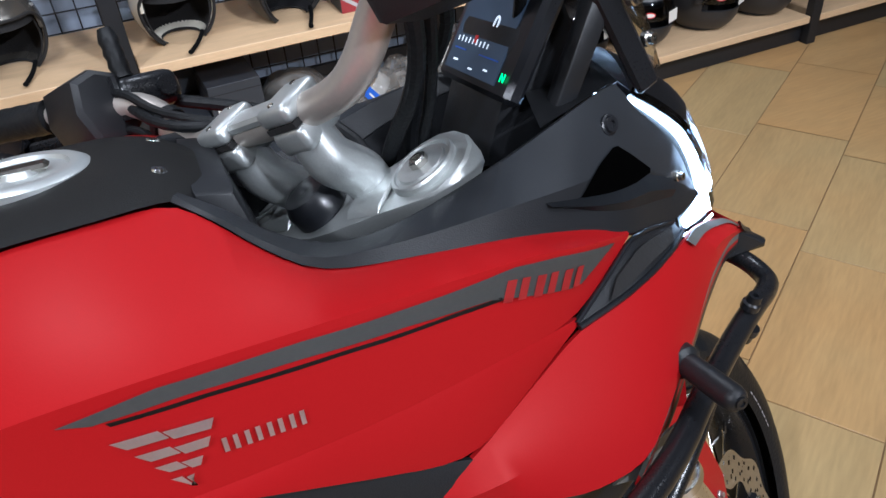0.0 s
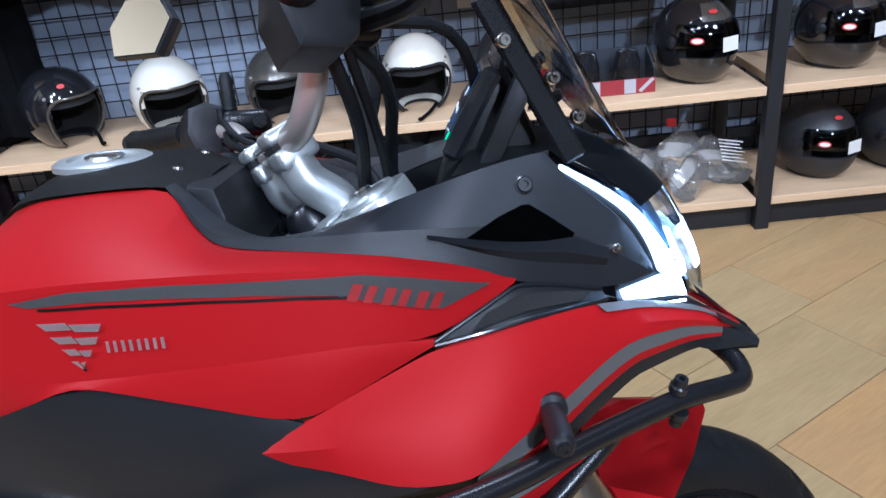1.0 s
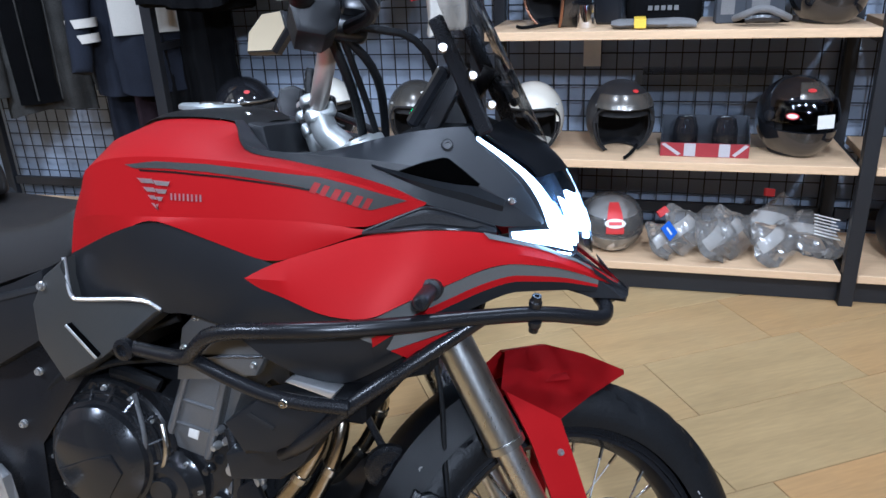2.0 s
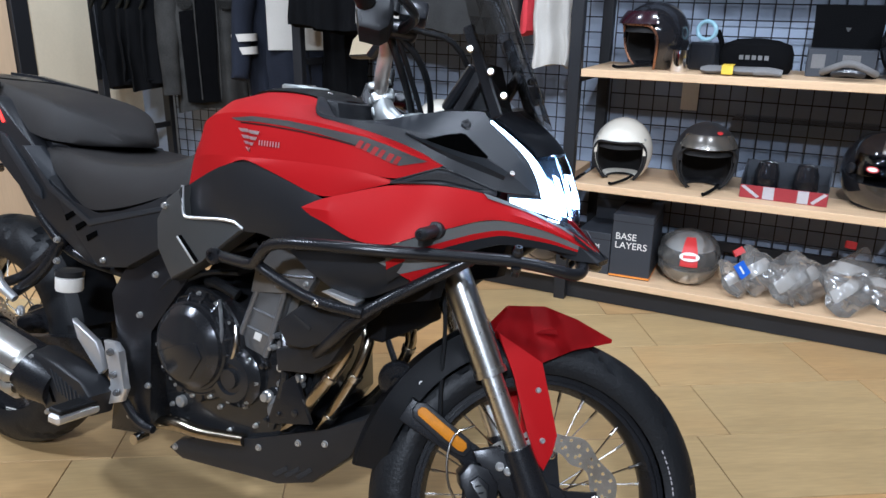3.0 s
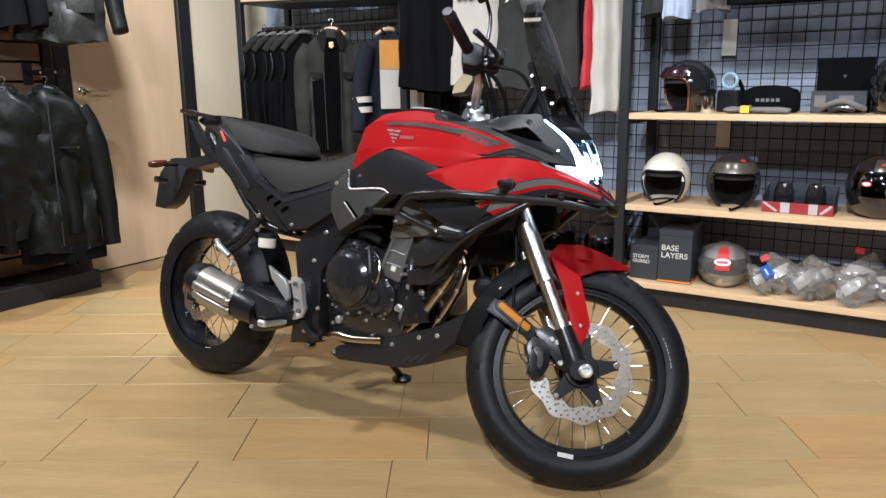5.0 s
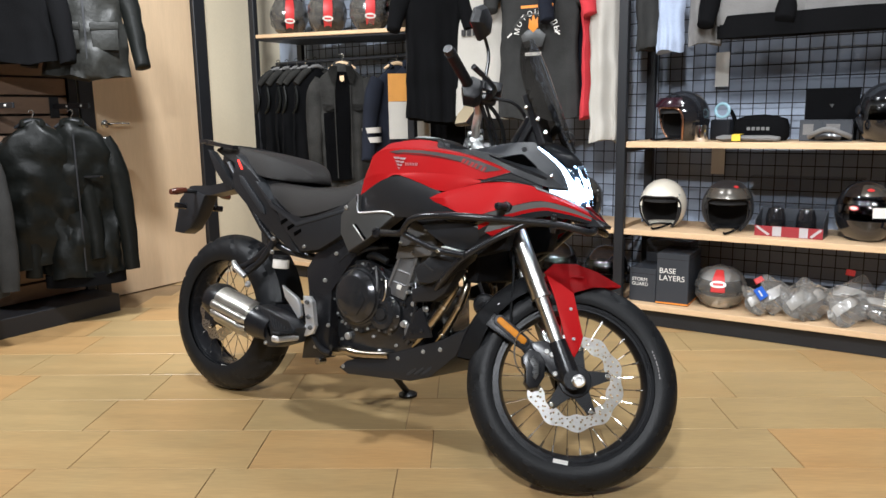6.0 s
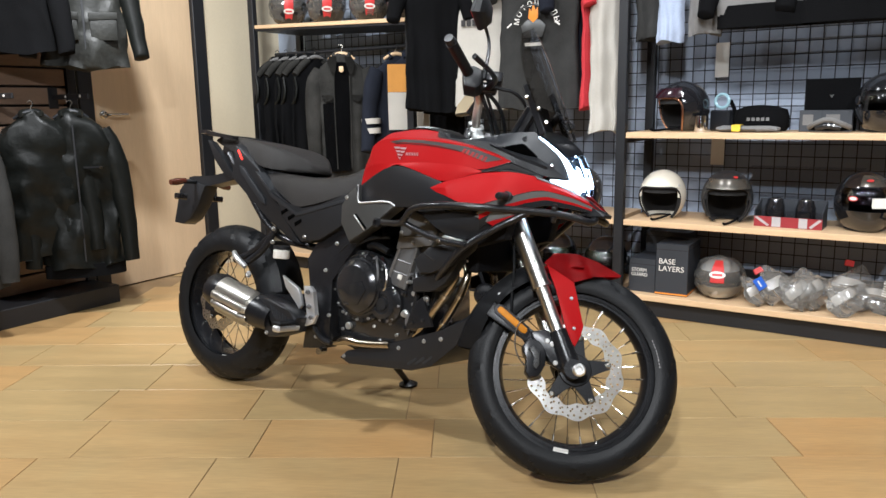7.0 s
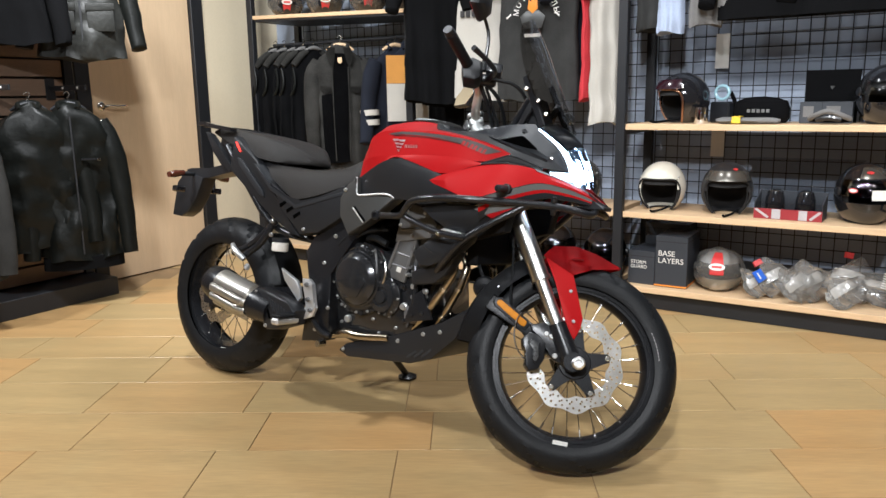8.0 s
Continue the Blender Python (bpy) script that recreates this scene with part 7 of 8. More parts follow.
for x, z, turn, acc, k in ((1.960, S2, 22, HELMET_GREY, 1.04), (2.440, S2, 24, HELMET_GREY, 1.0), (2.780, S2, 20, None, 1.0), (3.10, S2, 18, None, 1.0)):
    full_helmet(at(x, 3.25, z, turn, k), HELMET_BLACK, "glossy black full-face helmet with price label", acc)
for x, turn in ((2.420, 22), (2.720, 20), (3.050, 24), (3.35, 20)):
    full_helmet(at(x, 3.25, S1, turn), HELMET_MATT, "matt black full-face helmet with price label")
for x, z in ((3.72, S1), (4.05, S1), (3.72, S2), (4.10, S2), (4.45, S1)):
    full_helmet(at(x, 3.25, z, 20), HELMET_MATT, "matt black full-face helmet", tag=False)
full_helmet(at(2.010, 3.25, S3, 16), HELMET_BLACK, "black full-face helmet with clear visor on the top shelf", None, CLEAR, False, False)
full_helmet(at(-0.665, 3.25, on_high(-0.665), 14) @ pose(0, 0, 0, 0, HIGH_TILT, 0), HELMET_BLACK, "plain black full-face helmet on the high shelf", None, VISOR, False, False)
for x in (0.40, 0.70):
    full_helmet(at(x, 3.25, S1, 20), HELMET_BLACK, "dark full-face helmet on the bottom shelf", tag=False, badge=False)
full_helmet(at(-0.35, 3.25, S1, 20), PLUM, "dark red full-face helmet on the bottom shelf", tag=False, badge=False)


# ---- cartons and small goods ----
def carton(m, w, d, h, label, mat=None, lines=(), band=None, size=0.028):
    c = thing("carton", m, label, "box", "cartons on the bottom shelf")
    part("body", box(-w / 2, w / 2, 0, d, 0, h, 0.002), mat or CARTON_BLACK, c)
    part("lid_seam", box(-w / 2 - 0.0006, w / 2 + 0.0006, -0.0006, d, h - 0.030, h - 0.028), LINER_AND_SHADE, c)
    if band:
        part("band", box(-w / 2 - 0.0008, w / 2 + 0.0008, -0.0008, d, 0.004, 0.012), band, c)
    for k, t in enumerate(lines):
        words(t, size, PAPER, pose(-w / 2 + 0.014, -0.0015, h * 0.66 - size * 0.95 * k, 90, 0, 0), c, "lettering", 0.0004, "LEFT")
    return c


carton(pose(0.955, 3.12, S1 + 0.001, 0, 0, -2), 0.145, 0.24, 0.180, "small dark carton with white lettering", None, ("STORM", "GUARD"), None, 0.026)
carton(pose(1.115, 3.11, S1 + 0.001, 0, 0, 2), 0.165, 0.27, 0.272, "tall dark carton with white lettering and orange edge", None, ("BASE", "LAYERS"), ORANGE, 0.040)
carton(pose(1.02, 3.34, S1 + 0.001, 0, 0, 0), 0.24, 0.15, 0.30, "large black carton behind the others")

tray = thing("goggle_tray", pose(1.650, 3.14, S2 + 0.001, 0, 0, -2), "red and white striped display carton with two dark goggles", "display box")
part("base", box(-0.150, 0.150, 0.0, 0.13, 0.0, 0.006), CARTON_BLACK, tray)
part("back", box(-0.150, 0.150, 0.128, 0.133, 0.006, 0.125), CARTON_BLACK, tray)
for x in (-0.1525, 0.1475):
    side = prism([(0, 0), (0.131, 0), (0.131, 0.125), (0, 0.075)], -x - 0.005, -x, 0)
    bmesh.ops.transform(side, matrix=pose(0, 0, 0, 0, 0, 90), verts=side.verts)
    part("side", side, CARTON_BLACK, tray)
front_panel = part("front", box(-0.152, 0.152, -0.004, -0.001, 0.0, 0.050), CARTON_RED, tray)
part("clear_front", box(-0.152, 0.152, -0.004, -0.002, 0.0505, 0.082), CLEAR, tray)
for x0, x1 in ((-0.070, -0.030), (0.050, 0.088)):
    part("white_stripe", box(x0, x1, -0.0052, -0.0042, 0.002, 0.049), CARD_GREY, front_panel)
for pts in ([(-0.150, 0.044), (-0.138, 0.049), (-0.080, 0.010), (-0.090, 0.003)], [(0.150, 0.044), (0.138, 0.049), (0.096, 0.010), (0.106, 0.003)]):
    part("white_stripe", prism(pts, -0.0052, -0.0042, 0), CARD_GREY, front_panel)
for x in (-0.068, 0.068):
    part("goggle_cup", lathe([(0, 0), (0.038, 0), (0.046, 0.03), (0.044, 0.09), (0.034, 0.125), (0.018, 0.132), (0, 0.132)], 24, m=pose(x, 0.050, 0.008)), HELMET_BLACK, tray)


def crumple(bm, amp, scale, seed):
    off = Vector((seed * 3.7, seed * 1.3, seed * 5.1))
    for v in bm.verts:
        n = noise.noise_vector(v.co * scale + off)
        v.co += n * amp
    return bm


bag = full_helmet(at(1.330, 3.24, S1, 8, 0.94) @ Matrix.Diagonal((1, 1, 0.80, 1)), HELMET_SILVER, "silver helmet with red stripe wrapped in clear film", None, VISOR, False, False)
part("film", crumple(shell_patch(-180, 180, -60, 90, (0.134, 0.168, 0.150), 46, 30, 0, low=-0.118), 0.012, 22, 2), THIN_FILM, bag, "crumpled clear plastic film", smooth=12)
RB = (0.139, 0.174, 0.155)
part("red_stripe", shell_patch(-15, 15, -46, 60, RB, 8, 18, 0.001), RED_PRINT, bag)
sticker("oval_badge", oval(0.042, 0.024), 0, 20, RB, PAPER, bag, 1.012)
sticker("badge_mark", [(-0.026, -0.008), (0.026, -0.008), (0.026, 0.008), (-0.026, 0.008)], 0, 20, RB, RED_PRINT, bag, 1.024)
def pouch_skin(w, h, bulge, seed, skew):
    """A flat plastic pouch standing on its lower edge: a pointed outline, swollen in the middle, crumpled."""
    bm = bmesh.new()
    sides = []
    for sgn in (-1, 1):
        g = []
        for i in range(15):
            row = []
            for j in range(13):
                u, v = i / 7 - 1, j / 12
                k = 0.62 + 0.38 * math.sin(math.pi * min(v * 1.15, 1.0)) - 0.30 * max(0.0, v - 0.55)
                swell = bulge * max(0.0, 1 - u * u) ** 0.7 * math.sin(math.pi * (0.12 + 0.88 * v)) ** 0.8
                row.append(bm.verts.new((u * w / 2 * k + skew * v * v, sgn * swell, v * h * (1 - 0.20 * u * u * (0.3 + v)))))
            g.append(row)
        sides.append(g)
    for n, g in enumerate(sides):
        for i in range(14):
            for j in range(12):
                q = (g[i][j], g[i + 1][j], g[i + 1][j + 1], g[i][j + 1])
                bm.faces.new(q if n == 0 else q[::-1])
    bmesh.ops.remove_doubles(bm, verts=bm.verts, dist=0.0008)
    crumple(bm, 0.013, 17, seed)
    crumple(bm, 0.006, 44, seed + 7)
    low = min(v.co.z for v in bm.verts)
    for v in bm.verts:
        v.co.z -= low
    return bm


# x, turn, lean back, lean sideways, width, height, bulge
POUCHES = ((1.560, 46, -30, -22, 0.165, 0.165, 0.036), (1.635, 20, -24, -30, 0.180, 0.190, 0.030), (1.690, 30, -34, 8, 0.240, 0.170, 0.050), (1.760, 40, -26, -34, 0.200, 0.185, 0.030), (1.805, 34, -22, -24, 0.210, 0.200, 0.036), (1.900, 26, -26, 18, 0.250, 0.220, 0.044), (1.960, 30, -30, -30, 0.210, 0.180, 0.034), (2.035, 24, -48, 22, 0.290, 0.190, 0.040))
for k, (x, turn, back, tip, w, h, bulge) in enumerate(POUCHES):
    stance = pose(0, 0, 0, back, 0, 0) @ pose(0, 0, 0, 0, tip, 0)
    v = thing("bagged_visor", pose(x + 0.022, 3.135 + 0.035 * (k % 3), S1 + 0.003, 0, 0, turn), "spare clear visor in a crumpled plastic pouch", "visor", "bagged visors on the bottom shelf")
    skin = pouch_skin(w, h, bulge, k + 5, 0.03 * (k % 3 - 1))
    curve = shell_patch(-58, 58, -34, 30, (w * 0.40, w * 0.30, h * 0.52), 18, 8, 0.002)
    bmesh.ops.transform(curve, matrix=Matrix.Translation((0, w * 0.20, h * 0.46 - sum(q.co.z for q in curve.verts) / len(curve.verts))), verts=curve.verts)
    both_skins = (skin, curve)
    for bm_ in both_skins:
        bmesh.ops.transform(bm_, matrix=stance, verts=bm_.verts)
    drop = min(q.co.z for q in skin.verts)
    for bm_ in both_skins:
        bmesh.ops.translate(bm_, vec=(0, 0, -drop), verts=bm_.verts)
    part("visor", curve, POLYBAG, v, "curved milky visor")
    part("bag", skin, THIN_FILM, v, "crumpled clear plastic pouch", smooth=14)
    on_bag = Matrix.Translation((0, 0, -drop)) @ stance
    flats = []
    if k in (1, 5):
        flats.append(("bag_header", crumple(box(-0.050, -0.010, -0.006, 0.006, h * 0.92, h * 1.06, 0.002), 0.006, 20, k), RED_PRINT))
    if k == 0:
        flats.append(("blue_label", crumple(box(-0.030, 0.024, -bulge - 0.010, -bulge - 0.007, h * 0.42, h * 0.78), 0.003, 20, 2), BLUE_PRINT))
        flats.append(("label_mark", box(-0.012, -0.004, -bulge - 0.014, -bulge - 0.012, h * 0.50, h * 0.70), PAPER))
    if k == 7:
        for j in range(7):
            flats.append(("print_line", box(-0.010, 0.088 - 0.008 * (j % 3), -bulge - 0.012, -bulge - 0.010, h * (0.30 + 0.075 * j), h * (0.30 + 0.075 * j) + 0.005), PAPER))
    for nm, bm_, mt in flats:
        bmesh.ops.transform(bm_, matrix=on_bag, verts=bm_.verts)
        part(nm, bm_, mt, v)

for k, x in enumerate((-1.62, -1.27, -0.91)):
    hb = full_helmet(at(x, 3.20, on_high(x), 46 - 3 * k, 0.96) @ pose(0, 0, 0, 0, HIGH_TILT, 0), HELMET_BLACK, "black helmet with red stripe in clear film, high shelf", None, VISOR, False, False)
    part("film", crumple(shell_patch(-180, 180, -60, 90, (0.134, 0.168, 0.150), 40, 26, 0, low=-0.118), 0.012, 22, 12 + k), THIN_FILM, hb, "crumpled clear plastic film", smooth=12)
    part("red_stripe", shell_patch(-13, 13, -58, 60, RB, 8, 18, 0.001, low=-0.116), RED_PRINT, hb)
    sticker("oval_badge", oval(0.036, 0.019), 0, -20, RB, PAPER, hb, 1.012)
    sticker("badge_mark", [(-0.022, -0.006), (0.022, -0.006), (0.022, 0.006), (-0.022, 0.006)], 0, -20, RB, RED_PRINT, hb, 1.024)
gog = thing("goggles", pose(1.285, 3.28, S3 + 0.001, 0, 0, -20), "pale blue goggles standing on a dark case", "goggles")
part("case", box(-0.055, 0.055, -0.02, 0.05, 0.0, 0.105, 0.008), GLOSS_BLACK, gog)
part("lens", tube([(0.01 + 0.038 * math.cos(math.tau * k / 20), -0.012, 0.150 + 0.034 * math.sin(math.tau * k / 20)) for k in range(20)], 0.008, 10, closed=True), VISOR_BLUE, gog)
part("strap", tube([(0.05, 0.0, 0.15), (0.06, 0.03, 0.10), (0.05, 0.04, 0.03)], 0.010, 8), DARK_CLOTH, gog)
cup = thing("tin_mug", pose(1.215, 3.17, S3 + 0.001), "small shiny metal mug on the shelf", "mug")
part("body", lathe([(0, 0), (0.033, 0), (0.034, 0.004), (0.034, 0.080), (0.031, 0.080), (0.031, 0.006), (0, 0.006)], 24), CHROME, cup)
pouch = thing("pouch", pose(1.480, 3.26, S3 + 0.001), "soft black pouch with faint pale mark", "pouch")
part("body", crumple(loft([[(0.130 * k * math.cos(t), 0.055 * k * math.sin(t), z) for t in (math.tau * i / 24 for i in range(24))] for k, z in ((0.90, 0.0), (1.0, 0.02), (1.0, 0.075), (0.90, 0.105), (0.55, 0.122), (0.2, 0.126))]), 0.004, 18, 1), DARK_CLOTH, pouch)
for k in range(5):
    part("mark", box(-0.055 + 0.022 * k, -0.040 + 0.022 * k, -0.0605, -0.0575, 0.052, 0.068), GREY_CLOTH, pouch)
glove = thing("gloves", pose(1.440, 3.135, S3 + 0.001, 0, 0, 2), "pair of grey leather gloves with a yellow tag", "gloves")
gb = loft([[(x, w * math.cos(t) * 0.5 + 0.0, 0.016 + h * math.sin(t)) for t in (math.tau * i / 12 for i in range(12))] for x, w, h in ((-0.135, 0.07, 0.010), (-0.11, 0.10, 0.016), (-0.04, 0.085, 0.015), (0.02, 0.11, 0.015), (0.06, 0.11, 0.014))])
part("palm", crumple(gb, 0.004, 25, 3), GREY_CLOTH, glove)
for k in range(4):
    part("finger", tube([(0.05, -0.042 + 0.027 * k, 0.016), (0.10, -0.045 + 0.029 * k, 0.018), (0.145, -0.045 + 0.029 * k, 0.013)], [0.013, 0.012, 0.009], 8), GREY_CLOTH, glove)
part("tag", box(-0.060, -0.020, -0.056, -0.050, 0.004, 0.034, 0.001), YELLOW, glove)
part("tag_top", box(-0.060, -0.020, -0.056, 0.03, 0.0335, 0.036, 0.001), YELLOW, glove)
for x, w in ((1.705, 0.10), (1.815, 0.13)):
    c = thing("goggle_carton", pose(x, 3.27, S3 + 0.001, 0, 0, 2), "dark printed goggle carton", "box", "goggle cartons")
    part("body", box(-w / 2, w / 2, -0.03, 0.05, 0, 0.100, 0.002), CARTON_BLACK, c)
    part("print", box(-w * 0.35, w * 0.1, -0.0312, -0.0302, 0.03, 0.080), GREY_CLOTH, c)
g2 = thing("riding_goggles", pose(1.795, 3.14, S3 + 0.004, 0, 0, -3), "black riding goggles with white strap print", "goggles")
part("frame", tube([(-0.085, 0.02, 0.02), (-0.06, -0.02, 0.035), (0.0, -0.035, 0.062), (0.06, -0.02, 0.035), (0.085, 0.02, 0.02)], 0.012, 10), GREY_CLOTH, g2)
part("lens", tube([(-0.05, -0.01, 0.020), (0.0, -0.028, 0.030), (0.05, -0.01, 0.020)], 0.015, 10), GLOSS_BLACK, g2)
part("strap", tube([(-0.085, 0.02, 0.016), (-0.03, 0.05, 0.012), (0.05, 0.05, 0.012), (0.085, 0.02, 0.016)], 0.010, 8), DARK_CLOTH, g2)
bagb = thing("drawstring_bag", pose(1.775, 3.38, S3 + 0.001, 0, 0, 2), "flat black bag leaning on the mesh", "bag")
part("body", crumple(loft([[(x * k, -0.012 + y, z) for x, y in ((-0.115, 0), (-0.05, -0.010), (0.05, -0.010), (0.115, 0), (0.05, 0.012), (-0.05, 0.012))] for k, z in ((0.98, 0), (1.0, 0.08), (1.02, 0.18), (1.04, 0.25))]), 0.003, 12, 4), DARK_CLOTH, bagb)
part("mark", prism([(-0.010, 0.172), (0.010, 0.172), (0.0, 0.155)], -0.026, -0.0245, 0), GREY_PLATE, bagb)
case = thing("clear_display_case", pose(1.640, 3.40, S2 + 0.001), "empty clear acrylic display case", "display case")
part("front", box(-0.22, 0.30, -0.10, -0.097, 0.0, 0.27), CLEAR, case)
part("top", box(-0.22, 0.30, -0.097, 0.08, 0.267, 0.27), CLEAR, case)
# two pale sheets at the mesh imitate patches of light on the wall
tab = thing("mesh_price_card", pose(1.215, BACK + 0.002, 1.33), "pale sheet that stands for a patch of light on the wall", "card")
part("card", box(-0.035, 0.035, -0.004, -0.002, -0.08, 0.10), PAPER, tab)
tab2 = copy_thing(tab, pose(1.215, BACK + 0.002, 0.86))


# ---- clothes ----
def garment(m, w0, w1, h, depth, mat, label, seed, sleeve=0.0, sleeve_mat=None, collar=True, folds=5, wave=0.012, name="shirt", hanger=None, cat="clothing", group="clothes on the rack", inner=None, reach=1.20, rumple=0.0):
    """A garment that hangs below its hook at the origin and faces -y: body, sleeves, collar, hanger."""
    g = thing(name, m, label, cat, group)
    rnd = random.Random(seed)
    ph = [rnd.uniform(0, 6.28) for _ in range(4)]
    rings = []
    N = 48
    top = ((-0.030, 0.20, 0.5), (-0.048, 0.30, 0.6), (-0.078, 0.52, 0.75), (-0.110, 0.74, 0.9), (-0.155, 0.92, 1.0), (-0.205, 1.0, 1.0))
    for j in range(26):
        t = max(j - 5, 0) / 20
        z, k, flat = top[j] if j < 6 else (-0.205 - (h - 0.12) * t, 1.0, 1.0)
        wid = (w0 + (w1 - w0) * t) / 2 * k * (1 + 0.03 * math.sin(5 * t + ph[0]))
        dep = depth / 2 * flat * (1 + 0.15 * math.sin(4 * t + ph[1]))
        ring = []
        for i in range(N):
            a = math.tau * i / N
            f = wave * t * (math.sin(folds * a + ph[2] + 1.5 * t) + 0.6 * math.sin((folds * 2 + 1) * a + ph[3] - 2 * t))
            c, s = math.cos(a), math.sin(a)
            ring.append((c * wid + f * 0.3, math.copysign(abs(s) ** 0.75, s) * dep + f, z - 0.012 * math.cos(2 * a + ph[0]) * t))
        rings.append(ring)
    body = loft(rings)
    crumple(body, 0.010, 8, seed)
    crumple(body, 0.004, 24, seed + 9)
    if rumple:
        crumple(body, rumple, 13, seed + 4)
    part("body", body, mat, g, smooth=80)
    if sleeve:
        for s in (-1, 1):
            x = s * w0 / 2
            pts = [(x * 0.76, 0, -0.135), (x * 1.00, -0.01, -0.22), (x * reach, -0.05 + 0.04 * rnd.random(), -0.14 - sleeve * 0.50), (x * (reach - 0.04) + s * 0.05 * rnd.random(), -0.075, -0.12 - sleeve)]
            sl = tube(pts, [0.050, 0.062, 0.052, 0.040], 16)
            bmesh.ops.scale(sl, vec=(1, 0.75, 1), verts=sl.verts)
            part("sleeve", crumple(sl, 0.008, 11, seed + s), sleeve_mat or mat, g, smooth=80)
    if collar:
        part("collar", tube([(-0.040, -depth * 0.30, -0.060), (-0.050, 0.0, -0.030), (0, depth * 0.22, -0.024), (0.050, 0.0, -0.030), (0.040, -depth * 0.30, -0.060)], [0.014, 0.018, 0.018, 0.018, 0.014], 10), mat, g)
    if hanger:
        hk = part("hanger", tube([(-0.085, -0.004, -0.062), (-0.045, -0.012, -0.036), (0, -0.014, -0.026), (0.045, -0.012, -0.036), (0.085, -0.004, -0.062)], [0.007, 0.012, 0.014, 0.012, 0.007], 10), hanger, g)
        part("hook", tube([(0, 0, -0.03), (0, 0, 0.0), (0.016, 0, 0.018), (0.0, 0, 0.036), (-0.016, 0, 0.020)], 0.0022, 6), STEEL, hk)
    if inner:
        front_y = lambda x, lift: -depth / 2 * 1.08 * max(0.02, 1 - (x / (w0 / 2)) ** 2) ** 0.375 - lift

        def chest_panel(rows, lift):
            bm = bmesh.new()
            loft([[(x0 + (x1 - x0) * q / 10, front_y(x0 + (x1 - x0) * q / 10, lift), z) for q in range(11)] for z, x0, x1 in rows], bm, cap=False, closed=False)
            bmesh.ops.solidify(bm, geom=bm.faces[:], thickness=0.004)
            return crumple(crumple(bm, 0.010, 8, seed), 0.003, 24, seed + 9)

        part("inner_shirt", chest_panel([(-0.085, -0.030, 0.030), (-0.13, -0.040, 0.045), (-0.20, -0.048, 0.048), (-0.29, -0.050, 0.044), (-0.335, -0.060, 0.044), (-0.345, -0.130, 0.044), (-0.50, -0.128, 0.036), (-0.66, -0.122, 0.036), (-h * 1.05, -0.116, 0.040)], 0.016), inner, g)
        for s in (-1, 1):
            part("pocket_flap", chest_panel([(-0.285, s * 0.060, s * 0.135), (-0.312, s * 0.062, s * 0.135), (-0.330, s * 0.085, s * 0.115)], 0.022), mat, g)
            part("lapel", chest_panel([(-0.050, s * 0.026, s * 0.070), (-0.090, s * 0.030, s * 0.088), (-0.135, s * 0.040, s * 0.080), (-0.160, s * 0.052, s * 0.066)], 0.026), mat, g)
            part("front_edge", tube([(s * 0.050, front_y(0.05, 0.018), -0.17), (s * 0.052, front_y(0.05, 0.020), -0.40), (s * 0.046, front_y(0.05, 0.022), -h * 1.03)], 0.004, 8), mat, g)
        part("hang_tag", prism([(-0.014, -0.112), (0.012, -0.110), (0.014, -0.140), (0.0, -0.150), (-0.014, -0.140)], front_y(0, 0.030), front_y(0, 0.027), 0.0006), PINE, g)
    return g


random.seed(11)
RAIL0 = 1.50
for k in range(5):
    x = -1.760 + 0.088 * k
    vest = garment(pose(x, 3.22 - 0.004 * (k % 2), RAIL0 - 0.005, 0, 0, 66 + 6 * (k % 3)), 0.36, 0.40, 0.62 + 0.05 * (k % 2), 0.05, DARK_CLOTH, "black sleeveless riding vest on a hanger", 20 + k, wave=0.014, name="vest", hanger=GREY_CLOTH)
    for sgn in (-1, 1):
        # shoulders get a paler cloth in place of light falling from above
        part("lit_shoulder", crumple(tube([(sgn * 0.050, -0.004, -0.052), (sgn * 0.105, -0.006, -0.088), (sgn * 0.160, -0.008, -0.150)], [0.020, 0.027, 0.022], 12), 0.003, 20, k), WASHED_DENIM, vest, "paler shoulder panel, light from above put into its colour")
        part("arm_hole", tube([(sgn * 0.172, -0.020, -0.165), (sgn * 0.166, -0.034, -0.240), (sgn * 0.176, -0.030, -0.310), (sgn * 0.186, 0.0, -0.345)], 0.009, 8), LEATHER, vest)
    part("front_seam", tube([(0.0, -0.036, -0.12), (0.004, -0.044, -0.30), (0.0, -0.046, -0.50), (0.006, -0.050, -0.66)], 0.005, 8), LEATHER, vest)
garment(pose(-1.050, 3.08, RAIL0 - 0.01, 0, 0, 38), 0.36, 0.36, 0.74, 0.12, WASHED_DENIM, "washed black denim jacket over a black shirt on a wooden hanger", 31, 0.62, None, True, 5, 0.014, "denim_jacket", PINE, inner=DARK_CLOTH, reach=1.06)
navy = garment(pose(-0.720, 3.22, RAIL0 - 0.02, 0, 0, 62), 0.34, 0.34, 0.66, 0.07, NAVY_CLOTH, "navy shirt with two white sleeve bands on a hanger", 33, 0.52, None, True, 4, 0.010, "shirt", PINE)
for z in (-0.43, -0.49):
    part("white_band", tube([(-0.194, -0.022, z), (-0.193, -0.024, z - 0.034)], [0.061, 0.060], 16, smooth=False), WHITE_CLOTH, navy)
och = garment(pose(-0.575, 3.19, RAIL0 - 0.02, 0, 0, 46), 0.34, 0.32, 0.66, 0.06, NAVY_CLOTH, "ochre, white and black panelled shirt", 35, 0.0, None, True, 4, 0.008)
part("ochre_panel", crumple(box(-0.16, 0.165, -0.040, -0.034, -0.27, -0.10), 0.004, 9, 3), TAN_CLOTH, och)
